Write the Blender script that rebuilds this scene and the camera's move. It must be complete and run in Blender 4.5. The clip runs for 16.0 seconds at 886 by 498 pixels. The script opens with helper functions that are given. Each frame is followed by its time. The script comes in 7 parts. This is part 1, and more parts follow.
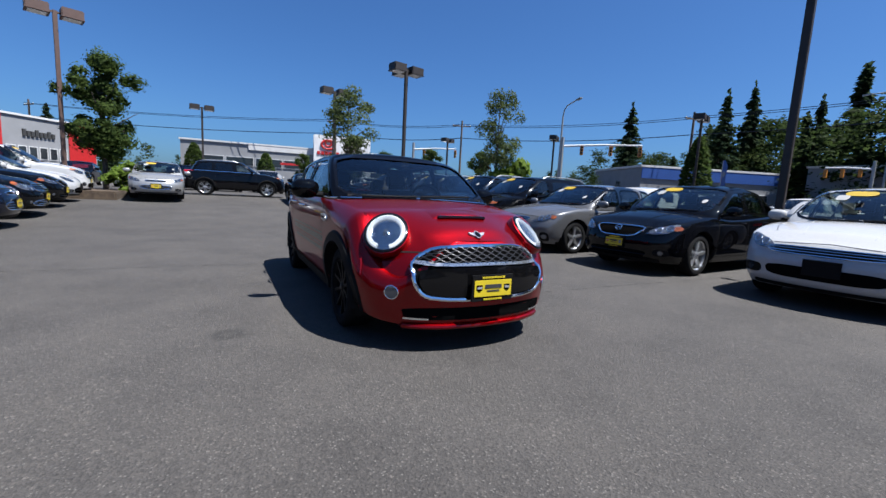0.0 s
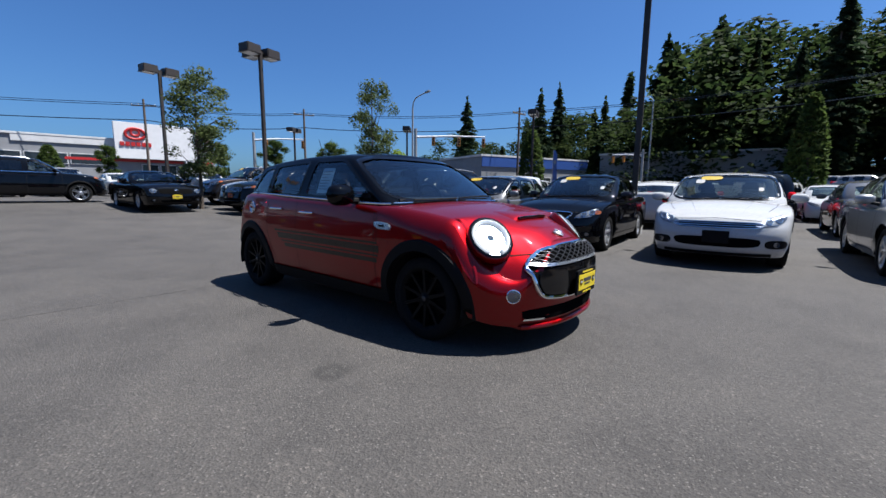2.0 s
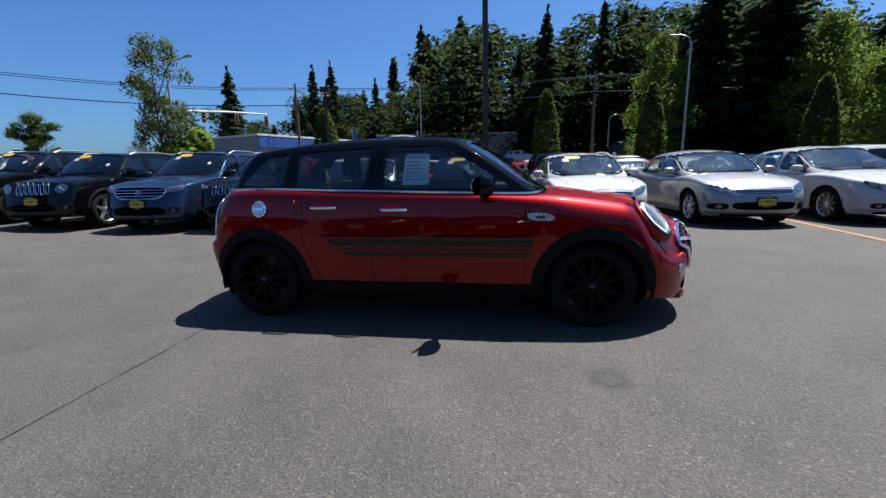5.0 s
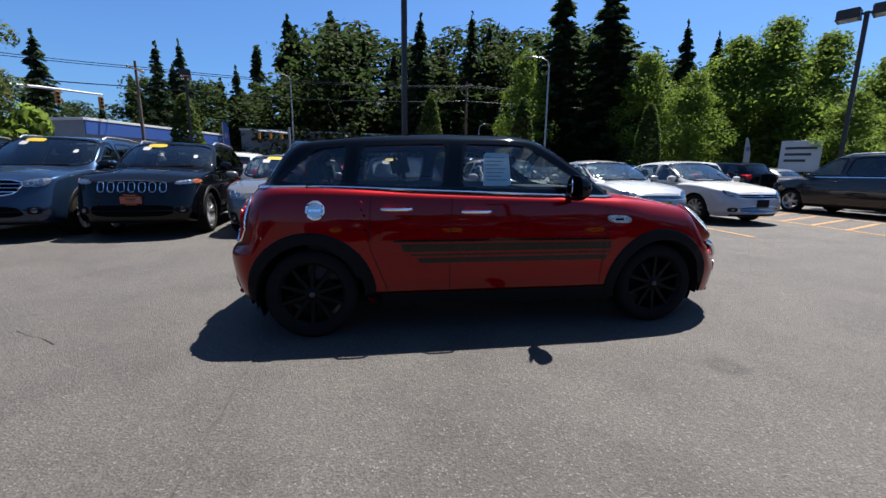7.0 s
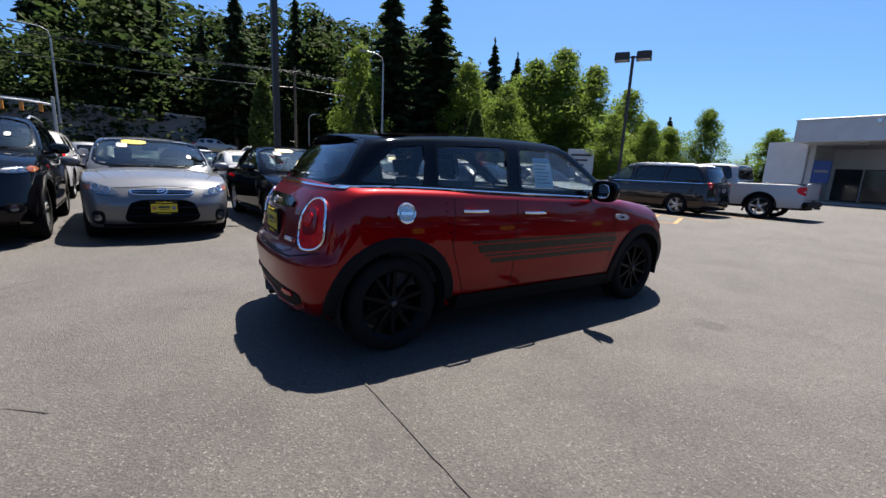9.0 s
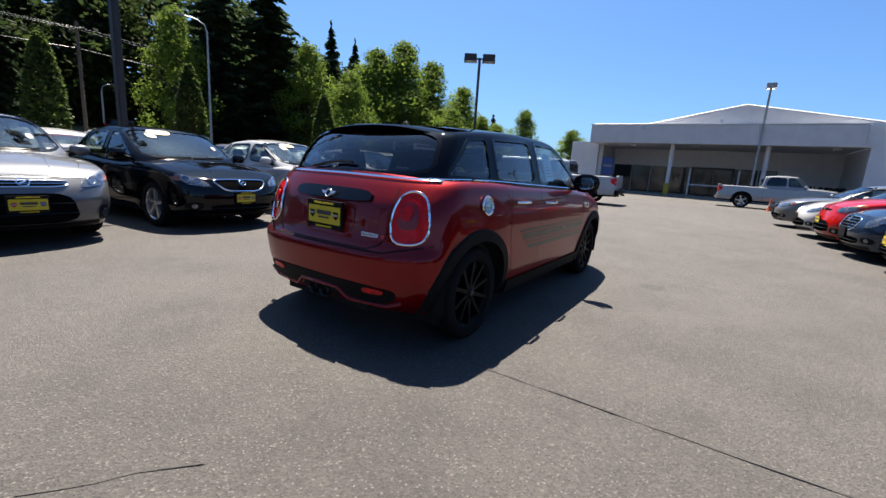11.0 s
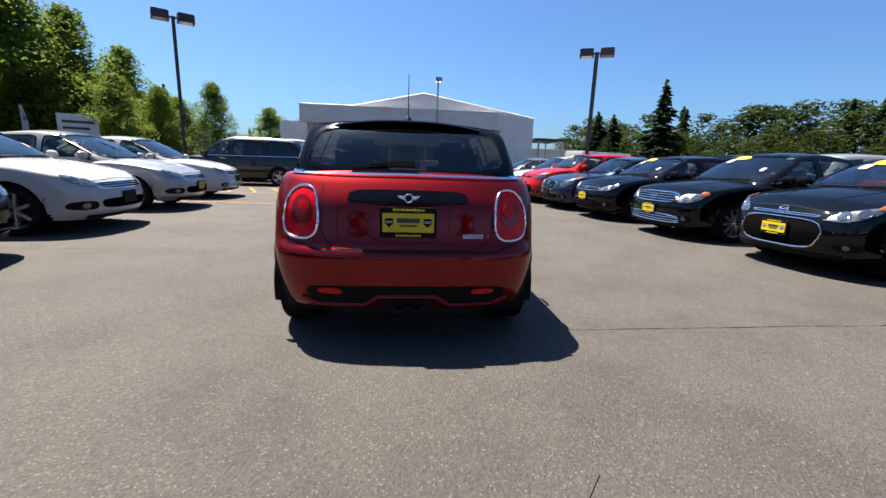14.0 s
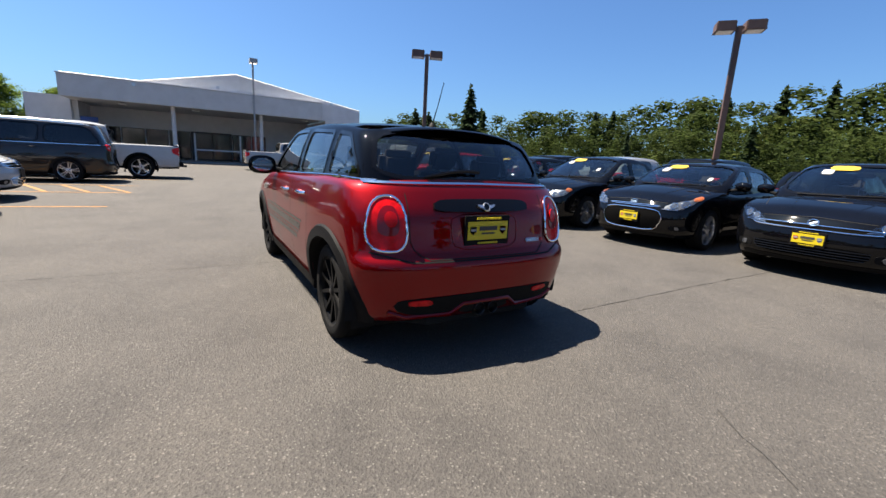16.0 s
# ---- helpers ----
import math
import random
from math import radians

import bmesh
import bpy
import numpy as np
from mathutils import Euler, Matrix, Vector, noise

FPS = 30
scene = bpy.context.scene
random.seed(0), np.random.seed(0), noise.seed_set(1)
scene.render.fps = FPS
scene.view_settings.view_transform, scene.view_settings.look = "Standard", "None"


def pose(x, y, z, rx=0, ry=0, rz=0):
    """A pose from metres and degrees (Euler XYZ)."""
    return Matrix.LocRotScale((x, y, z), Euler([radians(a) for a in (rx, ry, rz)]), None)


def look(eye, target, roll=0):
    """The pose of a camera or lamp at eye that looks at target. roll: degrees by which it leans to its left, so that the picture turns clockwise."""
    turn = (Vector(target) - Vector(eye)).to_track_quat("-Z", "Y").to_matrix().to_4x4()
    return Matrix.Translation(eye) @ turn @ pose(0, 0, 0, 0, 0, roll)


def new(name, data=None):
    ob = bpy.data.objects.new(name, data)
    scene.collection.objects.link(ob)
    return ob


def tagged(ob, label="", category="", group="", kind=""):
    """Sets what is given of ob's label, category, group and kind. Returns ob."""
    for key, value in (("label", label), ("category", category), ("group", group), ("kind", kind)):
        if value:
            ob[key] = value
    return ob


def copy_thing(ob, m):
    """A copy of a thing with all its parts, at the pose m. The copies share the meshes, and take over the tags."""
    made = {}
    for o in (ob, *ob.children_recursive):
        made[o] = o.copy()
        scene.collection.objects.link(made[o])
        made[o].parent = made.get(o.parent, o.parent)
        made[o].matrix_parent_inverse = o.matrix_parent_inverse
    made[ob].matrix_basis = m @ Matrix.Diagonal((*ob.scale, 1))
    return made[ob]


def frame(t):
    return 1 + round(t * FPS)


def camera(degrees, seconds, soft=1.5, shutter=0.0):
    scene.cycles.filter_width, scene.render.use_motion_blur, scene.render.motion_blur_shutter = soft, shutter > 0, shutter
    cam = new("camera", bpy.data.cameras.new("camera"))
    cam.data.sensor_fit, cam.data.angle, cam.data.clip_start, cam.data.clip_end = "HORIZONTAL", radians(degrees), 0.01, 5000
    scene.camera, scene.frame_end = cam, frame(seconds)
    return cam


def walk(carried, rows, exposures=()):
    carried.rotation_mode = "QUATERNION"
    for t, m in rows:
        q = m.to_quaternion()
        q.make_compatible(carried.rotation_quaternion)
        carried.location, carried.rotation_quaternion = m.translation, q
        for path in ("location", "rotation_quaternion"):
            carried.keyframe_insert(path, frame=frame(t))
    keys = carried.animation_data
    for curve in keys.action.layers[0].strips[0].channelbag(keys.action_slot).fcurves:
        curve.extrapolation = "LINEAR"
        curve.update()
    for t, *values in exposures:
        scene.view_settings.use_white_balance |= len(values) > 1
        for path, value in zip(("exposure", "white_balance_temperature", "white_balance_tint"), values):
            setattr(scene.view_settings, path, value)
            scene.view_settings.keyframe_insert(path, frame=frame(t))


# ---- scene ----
cam = camera(93.8, 16.0)
PATH = [
    (0, (4.418, -1.593, 1.054), (2.667, -0.662, 0.794), 3.0),
    (0.5, (4.188, -2.0, 1.068), (2.564, -0.861, 0.808), 1.5),
    (1, (3.922, -2.319, 1.074), (2.414, -1.033, 0.802), 1.3),
    (1.5, (3.602, -2.65, 1.088), (2.195, -1.256, 0.812), 1.0),
    (2, (3.292, -2.951, 1.095), (2.009, -1.443, 0.812), 0.6),
    (2.5, (2.884, -3.177, 1.129), (1.786, -1.533, 0.829), 1.9),
    (3, (2.488, -3.447, 1.147), (1.567, -1.704, 0.81), 0.7),
    (3.2, (2.315, -3.516, 1.152), (1.437, -1.749, 0.824), -0.1),
    (5.3, (0.465, -3.814, 1.162), (0.229, -1.866, 0.772), -1.2),
    (5.5, (0.333, -3.808, 1.156), (0.141, -1.858, 0.755), -1.2),
    (6, (-0.025, -3.732, 1.166), (-0.041, -1.774, 0.759), -0.3),
    (6.5, (-0.441, -3.735, 1.154), (-0.277, -1.789, 0.722), 0.6),
    (7, (-0.845, -3.624, 1.152), (-0.529, -1.684, 0.78), 0.7),
    (7.5, (-1.239, -3.529, 1.15), (-0.693, -1.634, 0.816), 1.3),
    (8, (-1.652, -3.418, 1.162), (-0.865, -1.601, 0.882), 1.0),
    (8.2, (-1.809, -3.337, 1.168), (-0.937, -1.564, 0.86), 1.0),
    (10.3, (-3.254, -2.519, 1.114), (-1.835, -1.156, 0.757), 4.1),
    (10.5, (-3.346, -2.402, 1.108), (-1.845, -1.13, 0.75), 3.6),
    (11, (-3.581, -2.098, 1.102), (-1.953, -1.001, 0.72), 3.8),
    (11.5, (-3.775, -1.767, 1.092), (-2.051, -0.853, 0.652), 3.4),
    (12, (-3.886, -1.397, 1.1), (-2.056, -0.726, 0.655), 3.0),
    (12.5, (-4.105, -1.07, 1.121), (-2.202, -0.622, 0.702), 2.2),
    (13, (-4.16, -0.701, 1.119), (-2.219, -0.477, 0.693), 2.6),
    (13.5, (-4.235, -0.325, 1.115), (-2.281, -0.343, 0.69), 3.3),
    (14, (-4.215, 0.047, 1.113), (-2.268, -0.16, 0.704), 2.0),
    (14.5, (-4.154, 0.441, 1.126), (-2.237, 0.041, 0.723), 2.5),
    (15, (-4.1, 0.809, 1.136), (-2.268, 0.142, 0.69), 2.7),
    (15.5, (-3.942, 1.154, 1.156), (-2.17, 0.316, 0.761), 2.8),
    (16, (-3.831, 1.519, 1.153), (-2.157, 0.504, 0.745), 3.1),
]
EXPOSURES = [(0, 1.36, 6050, 10), (3, 1.37, 6150, 10), (6, 1.57, 6350, 10), (8, 1.82, 6650, 10), (12, 1.91, 7000, 10), (16, 1.98, 7250, 10)]
walk(cam, [(t, look(eye, target, roll)) for t, eye, target, roll in PATH], EXPOSURES)

# ---- light ----
SUN = Vector((0.36, 0.34, 1.05)).normalized()
world = bpy.data.worlds.new("sky")
scene.world = world
world.use_nodes = True
wn = world.node_tree
sky = wn.nodes.new("ShaderNodeTexSky")
sky.sky_type = "NISHITA"
sky.sun_disc = False
sky.sun_elevation = math.asin(SUN.z)
sky.sun_rotation = math.atan2(SUN.x, SUN.y)
sky.air_density, sky.dust_density, sky.ozone_density = 1.0, 1.4, 3.0
tint = wn.nodes.new("ShaderNodeMix")
tint.data_type, tint.blend_type = "RGBA", "MULTIPLY"
tint.inputs[0].default_value = 1.0
tint.inputs[7].default_value = (0.56, 0.90, 1.32, 1)
wn.links.new(sky.outputs[0], tint.inputs[6])
wn.links.new(tint.outputs[2], wn.nodes["Background"].inputs[0])
wn.nodes["Background"].inputs[1].default_value = 0.0365
sun_data = bpy.data.lights.new("sun", "SUN")
sun_data.energy, sun_data.angle, sun_data.color = 5.0, radians(0.53), (1.0, 0.945, 0.87)
sun = new("sun", sun_data)
sun.matrix_world = look((0, 0, 40), Vector((0, 0, 40)) - SUN)


# ---- materials ----
def mat(name):
    m = bpy.data.materials.new(name)
    m.use_nodes = True
    return m, m.node_tree.nodes, m.node_tree.links, m.node_tree.nodes["Principled BSDF"]


def noise_node(n, l, scale, detail=4.0, rough=0.6, coord="Object"):
    c = n.new("ShaderNodeTexCoord")
    t = n.new("ShaderNodeTexNoise")
    t.inputs["Scale"].default_value, t.inputs["Detail"].default_value, t.inputs["Roughness"].default_value = scale, detail, rough
    l.new(c.outputs[coord], t.inputs["Vector"])
    return t


def ramp(n, l, src, stops):
    r = n.new("ShaderNodeValToRGB")
    el = r.color_ramp.elements
    while len(el) < len(stops):
        el.new(0.5)
    for e, (p, c) in zip(el, stops):
        e.position = p
        e.color = (*c, 1) if isinstance(c, (tuple, list)) else (c, c, c, 1)
    l.new(src, r.inputs[0])
    return r


def mixed(n, l, fac, a, b, blend="MIX"):
    m = n.new("ShaderNodeMix")
    m.data_type, m.blend_type = "RGBA", blend
    for sock, v in ((m.inputs[0], fac), (m.inputs[6], a), (m.inputs[7], b)):
        if isinstance(v, bpy.types.NodeSocket):
            l.new(v, sock)
        elif isinstance(v, (int, float)):
            sock.default_value = v
        else:
            sock.default_value = (*v, 1)
    return m.outputs[2]


def bump(n, l, height, strength, dist, b):
    k = n.new("ShaderNodeBump")
    k.inputs["Strength"].default_value, k.inputs["Distance"].default_value = strength, dist
    l.new(height, k.inputs["Height"])
    l.new(k.outputs[0], b.inputs["Normal"])


def plain(name, color, rough=0.5, metal=0.0, vary=0.12, scale=6.0, bumps=0.0, coat=0.0, spec=0.5):
    """A painted, moulded or metal surface with slight mottling."""
    m, n, l, b = mat(name)
    t = noise_node(n, l, scale)
    dark = tuple(c * (1 - vary) for c in color)
    lite = tuple(min(1, c * (1 + vary)) for c in color)
    r = ramp(n, l, t.outputs[0], [(0.3, dark), (0.7, lite)])
    l.new(r.outputs[0], b.inputs["Base Color"])
    fine = noise_node(n, l, scale * 14)
    rr = ramp(n, l, fine.outputs[0], [(0.3, max(0.02, rough - 0.06)), (0.7, min(1, rough + 0.08))])
    l.new(rr.outputs[0], b.inputs["Roughness"])
    b.inputs["Metallic"].default_value = metal
    b.inputs["Coat Weight"].default_value = coat
    b.inputs["Coat Roughness"].default_value = 0.04
    b.inputs["Specular IOR Level"].default_value = spec
    if bumps:
        bump(n, l, fine.outputs[0], 0.5, bumps, b)
    return m


def paint(name, color, metal=0.35, coat=1.0, rough=0.35):
    """Car paint: flakes under a clear coat, with a little dust."""
    m, n, l, b = mat(name)
    flake = noise_node(n, l, 900, 1.0)
    r = ramp(n, l, flake.outputs[0], [(0.35, tuple(c * 0.8 for c in color)), (0.65, tuple(min(1, c * 1.15) for c in color))])
    dust = noise_node(n, l, 2.2, 6.0)
    d = ramp(n, l, dust.outputs[0], [(0.45, 0.0), (0.8, 0.002)])
    l.new(mixed(n, l, d.outputs[0], r.outputs[0], (0.35, 0.33, 0.3)), b.inputs["Base Color"])
    b.inputs["Metallic"].default_value = metal
    b.inputs["Roughness"].default_value = rough
    b.inputs["Specular IOR Level"].default_value = 0.0
    b.inputs["Coat Weight"].default_value = coat
    b.inputs["Coat Roughness"].default_value = 0.03
    peel = noise_node(n, l, 60, 2.0)
    bump(n, l, peel.outputs[0], 0.03, 0.002, b)
    return m


def glass(name, tint, rough=0.0):
    m, n, l, b = mat(name)
    out = n["Material Output"]
    n.remove(b)
    tr = n.new("ShaderNodeBsdfTransparent")
    tr.inputs[0].default_value = (*tint, 1)
    gl = n.new("ShaderNodeBsdfGlossy")
    gl.inputs["Roughness"].default_value = rough
    lw = n.new("ShaderNodeLayerWeight")
    lw.inputs[0].default_value = 0.5
    p5 = n.new("ShaderNodeMath")
    p5.operation = "POWER"
    p5.inputs[1].default_value = 3.2
    ma = n.new("ShaderNodeMath")
    ma.operation = "MULTIPLY_ADD"
    ma.inputs[1].default_value, ma.inputs[2].default_value = 0.85, 0.075
    mx = n.new("ShaderNodeMixShader")
    l.new(lw.outputs["Facing"], p5.inputs[0])
    l.new(p5.outputs[0], ma.inputs[0])
    l.new(ma.outputs[0], mx.inputs[0])
    l.new(tr.outputs[0], mx.inputs[1])
    l.new(gl.outputs[0], mx.inputs[2])
    l.new(mx.outputs[0], out.inputs[0])
    return m


def asphalt():
    m, n, l, b = mat("asphalt")
    big = noise_node(n, l, 0.12, 5.0)
    mid = noise_node(n, l, 1.1, 6.0, 0.65)
    c = n.new("ShaderNodeTexCoord")
    stones = n.new("ShaderNodeTexVoronoi")
    stones.inputs["Scale"].default_value = 95.0
    l.new(c.outputs["Object"], stones.inputs["Vector"])
    fine = noise_node(n, l, 190, 3.0, 0.7)
    base = ramp(n, l, big.outputs[0], [(0.3, (0.0428, 0.0392, 0.0364)), (0.7, (0.0574, 0.0530, 0.0494))])
    blot = ramp(n, l, mid.outputs[0], [(0.3, (0.70, 0.70, 0.71)), (0.52, (1, 1, 1)), (0.75, (1.2, 1.19, 1.16))])
    col = mixed(n, l, 1.0, base.outputs[0], blot.outputs[0], "MULTIPLY")
    bits = ramp(n, l, stones.outputs["Color"], [(0.15, (0.55, 0.55, 0.56)), (0.55, (0.95, 0.95, 0.95)), (0.86, (1.12, 1.1, 1.08)), (0.95, (2.1, 2.05, 1.98))])
    col = mixed(n, l, 0.75, col, bits.outputs[0], "MULTIPLY")
    gr = ramp(n, l, fine.outputs[0], [(0.3, (0.7, 0.7, 0.7)), (0.7, (1.3, 1.3, 1.3))])
    col = mixed(n, l, 0.8, col, gr.outputs[0], "MULTIPLY")
    # dark oil stains and a few pale scuffs
    oil = noise_node(n, l, 0.55, 3.0, 0.5)
    om = ramp(n, l, oil.outputs[0], [(0.67, 0.0), (0.78, 0.35)])
    col = mixed(n, l, om.outputs[0], col, (0.021, 0.020, 0.019))
    # the oily ring beside the hatchback: a dark blurred patch with a paler heart
    warp = noise_node(n, l, 16.0, 4.0, 0.6)
    put = n.new("ShaderNodeVectorMath")
    put.operation = "MULTIPLY_ADD"
    put.inputs[1].default_value, put.inputs[2].default_value = (0.14, 0.10, 0.0), (-1.243 - 0.07, 1.585 - 0.05, 0.0)
    l.new(warp.outputs["Color"], put.inputs[0])
    rel = n.new("ShaderNodeVectorMath")
    l.new(c.outputs["Object"], rel.inputs[0])
    l.new(put.outputs[0], rel.inputs[1])
    away = n.new("ShaderNodeVectorMath")
    away.operation = "LENGTH"
    l.new(rel.outputs[0], away.inputs[0])
    ring = ramp(n, l, away.outputs["Value"], [(0.02, 0.25), (0.055, 0.75), (0.09, 0.6), (0.14, 0.0)])
    col = mixed(n, l, ring.outputs[0], col, (0.019, 0.018, 0.017))
    # pale stone chips, thinly strewn
    chips = n.new("ShaderNodeTexVoronoi")
    chips.inputs["Scale"].default_value = 75.0
    l.new(c.outputs["Object"], chips.inputs["Vector"])
    few = ramp(n, l, chips.outputs["Color"], [(0.67, 0.0), (0.73, 1.0)])
    near = ramp(n, l, chips.outputs["Distance"], [(0.22, 1.0), (0.36, 0.0)])
    col = mixed(n, l, mixed(n, l, 1.0, few.outputs[0], near.outputs[0], "MULTIPLY"), col, (0.112, 0.106, 0.097))
    l.new(col, b.inputs["Base Color"])
    b.inputs["Roughness"].default_value = 0.82
    b.inputs["Specular IOR Level"].default_value = 0.4
    h = mixed(n, l, 0.5, stones.outputs["Distance"], fine.outputs[0])
    bump(n, l, h, 0.8, 0.014, b)
    return m


def leafy(name, dark, lite):
    m, n, l, b = mat(name)
    g = n.new("ShaderNodeNewGeometry")
    r = ramp(n, l, g.outputs["Random Per Island"], [(0.0, dark), (1.0, lite)])
    big = noise_node(n, l, 0.35, 3.0)
    br = ramp(n, l, big.outputs[0], [(0.3, (0.7, 0.72, 0.7)), (0.7, (1.25, 1.2, 1.1))])
    stand = noise_node(n, l, 0.075, 3.0)
    sr = ramp(n, l, stand.outputs[0], [(0.32, (0.55, 0.66, 0.7)), (0.5, (1, 1, 1)), (0.68, (1.55, 1.35, 0.95))])
    lit = mixed(n, l, 1.0, r.outputs[0], br.outputs[0], "MULTIPLY")
    l.new(mixed(n, l, 1.0, lit, sr.outputs[0], "MULTIPLY"), b.inputs["Base Color"])
    b.inputs["Roughness"].default_value = 0.75
    b.inputs["Specular IOR Level"].default_value = 0.1
    tl = n.new("ShaderNodeBsdfTranslucent")
    l.new(r.outputs[0], tl.inputs[0])
    mx = n.new("ShaderNodeMixShader")
    mx.inputs[0].default_value = 0.5
    l.new(b.outputs[0], mx.inputs[1])
    l.new(tl.outputs[0], mx.inputs[2])
    l.new(mx.outputs[0], n["Material Output"].inputs[0])
    return m


def lit_ring():
    """The daytime running light: a frosted guide that glows faintly."""
    m = plain("white_light_guide", (0.25, 0.26, 0.275), 0.25, vary=0.05)
    b = m.node_tree.nodes["Principled BSDF"]
    b.inputs["Emission Color"].default_value = (0.93, 0.96, 1.0, 1)
    b.inputs["Emission Strength"].default_value = 0.22
    return m


M = {
    "asphalt": asphalt(),
    "crack": plain("tar_crack", (0.035, 0.0325, 0.0302), 0.9, vary=0.45, scale=12),
    "line_orange": plain("worn_orange_line", (0.226, 0.108, 0.0271), 0.8, vary=0.35, scale=9),
    "glass": glass("car_glass", (0.56, 0.63, 0.60)),
    "glass_dark": glass("tinted_glass", (0.10, 0.105, 0.11)),
    "glass_back": glass("smoked_back_glass", (0.34, 0.36, 0.37)),
    "glass_mini": glass("tinted_side_glass", (0.62, 0.66, 0.67)),
    "white_lens": lit_ring(),
    "chrome_dim": plain("satin_grille_metal", (0.07, 0.07, 0.075), 0.35, 0.8),
    "stripe": plain("dark_stripe_decal", (0.008, 0.0045, 0.004), 0.3, vary=0.1, coat=0.5, spec=0.1),
    "lens": glass("clear_lens", (0.9, 0.92, 0.93)),
    "chrome": plain("chrome", (0.82, 0.83, 0.85), 0.07, 1.0, vary=0.03),
    "alloy": plain("silver_alloy", (0.55, 0.56, 0.58), 0.28, 0.9),
    "rim_black": plain("black_alloy", (0.004, 0.004, 0.0044), 0.45, 0.0, spec=0.1),
    "tyre": plain("tyre_rubber", (0.009, 0.009, 0.0093), 0.85, bumps=0.002, spec=0.08),
    "trim": plain("black_plastic", (0.0055, 0.0055, 0.006), 0.6, bumps=0.001, scale=20, spec=0.1),
    "gloss_black": plain("gloss_black", (0.003, 0.003, 0.0035), 0.1, coat=0.3, spec=0.15),
    "grille_black": plain("matt_grille_black", (0.004, 0.004, 0.0042), 0.95, spec=0.0),
    "under": plain("underbody", (0.012, 0.012, 0.012), 0.95, spec=0.1),
    "seat": plain("dark_upholstery", (0.022, 0.022, 0.024), 0.85, vary=0.3, spec=0.2),
    "tail": plain("red_lens", (0.50, 0.006, 0.009), 0.15, coat=0.2, spec=0.1, vary=0.3, scale=22),
    "tail_dark": plain("deep_red_lens", (0.16, 0.002, 0.004), 0.15, coat=0.5, spec=0.2),
    "galv_dark": plain("exhaust_steel", (0.05, 0.048, 0.046), 0.35, 0.9),
    "projector": plain("dark_projector", (0.10, 0.11, 0.13), 0.08, 0.6, coat=1.0),
    "amber": plain("amber_lens", (0.24, 0.062, 0.012), 0.25, coat=0.5),
    "reflector": plain("lamp_reflector", (0.42, 0.43, 0.45), 0.16, 1.0, vary=0.3, scale=40),
    "bezel": plain("lamp_bezel", (0.16, 0.165, 0.175), 0.25, 0.7, vary=0.4, scale=35),
    "lampglass": plain("lamp_bowl", (0.62, 0.65, 0.7), 0.1, 0.3, coat=1.0),
    "yellow": plain("yellow_plate", (0.50, 0.385, 0.012), 0.45, vary=0.06),
    "yellow_sticker": plain("yellow_sticker", (0.33, 0.225, 0.010), 0.5),
    "white_sticker": plain("white_paper", (0.24, 0.243, 0.247), 0.7, vary=0.04),
    "paper_blue": plain("pale_blue_sheet", (0.52, 0.74, 0.84), 0.6, vary=0.05),
    "ink": plain("dark_print", (0.03, 0.03, 0.03), 0.6),
    "ink_red": plain("red_print", (0.5, 0.03, 0.03), 0.6),
    "ink_blue": plain("blue_print", (0.05, 0.12, 0.35), 0.6),
    "orange_plate": plain("orange_plate", (0.369, 0.0787, 0.0197), 0.5),
}
PAINTS = {
    "red": paint("red_metallic_paint", (0.18, 0.0007, 0.002), 0.85, 0.65, 0.42),
    "roof": paint("black_roof_paint", (0.0015, 0.0015, 0.002), 0.0, 0.5),
    "black": paint("black_paint", (0.0018, 0.0019, 0.0027), 0.0, 0.65),
    "navy": paint("dark_blue_paint", (0.004, 0.006, 0.014), 0.3),
    "white": paint("white_paint", (0.35, 0.355, 0.36), 0.0),
    "silver": paint("silver_paint", (0.27, 0.275, 0.28), 0.5),
    "grey": paint("grey_paint", (0.115, 0.116, 0.12), 0.5),
    "slate": paint("slate_blue_paint", (0.010, 0.022, 0.048), 0.5),
    "bright_red": paint("bright_red_paint", (0.271, 0.0059, 0.0059), 0.0),
    "brown": paint("dark_brown_paint", (0.022, 0.018, 0.017), 0.5),
    "blue": paint("blue_paint", (0.00984, 0.0344, 0.108), 0.4),
}


# ---- building tools ----
from mathutils.bvhtree import BVHTree


def curve(pts):
    """A smooth curve through (u, v) points that does not overshoot."""
    p = sorted(dict(pts).items())
    p = [q for i, q in enumerate(p) if i == 0 or q[0] - p[i - 1][0] > 1e-6]
    xs, ys = np.array([a for a, _ in p], float), np.array([b for _, b in p], float)
    if len(p) == 1:
        return lambda u: np.full_like(np.asarray(u, float), ys[0])
    h = np.diff(xs)
    d = np.diff(ys) / h
    m = np.zeros_like(xs)
    m[0], m[-1] = d[0], d[-1]
    for i in range(1, len(xs) - 1):
        if d[i - 1] * d[i] > 0:
            w1, w2 = 2 * h[i] + h[i - 1], h[i] + 2 * h[i - 1]
            m[i] = (w1 + w2) / (w1 / d[i - 1] + w2 / d[i])

    def f(u):
        u = np.clip(np.asarray(u, float), xs[0], xs[-1])
        i = np.clip(np.searchsorted(xs, u) - 1, 0, len(h) - 1)
        t = (u - xs[i]) / h[i]
        return ((1 + 2 * t) * (1 - t) ** 2 * ys[i] + t * (1 - t) ** 2 * h[i] * m[i]
                + t * t * (3 - 2 * t) * ys[i + 1] + t * t * (t - 1) * h[i] * m[i + 1])
    return f


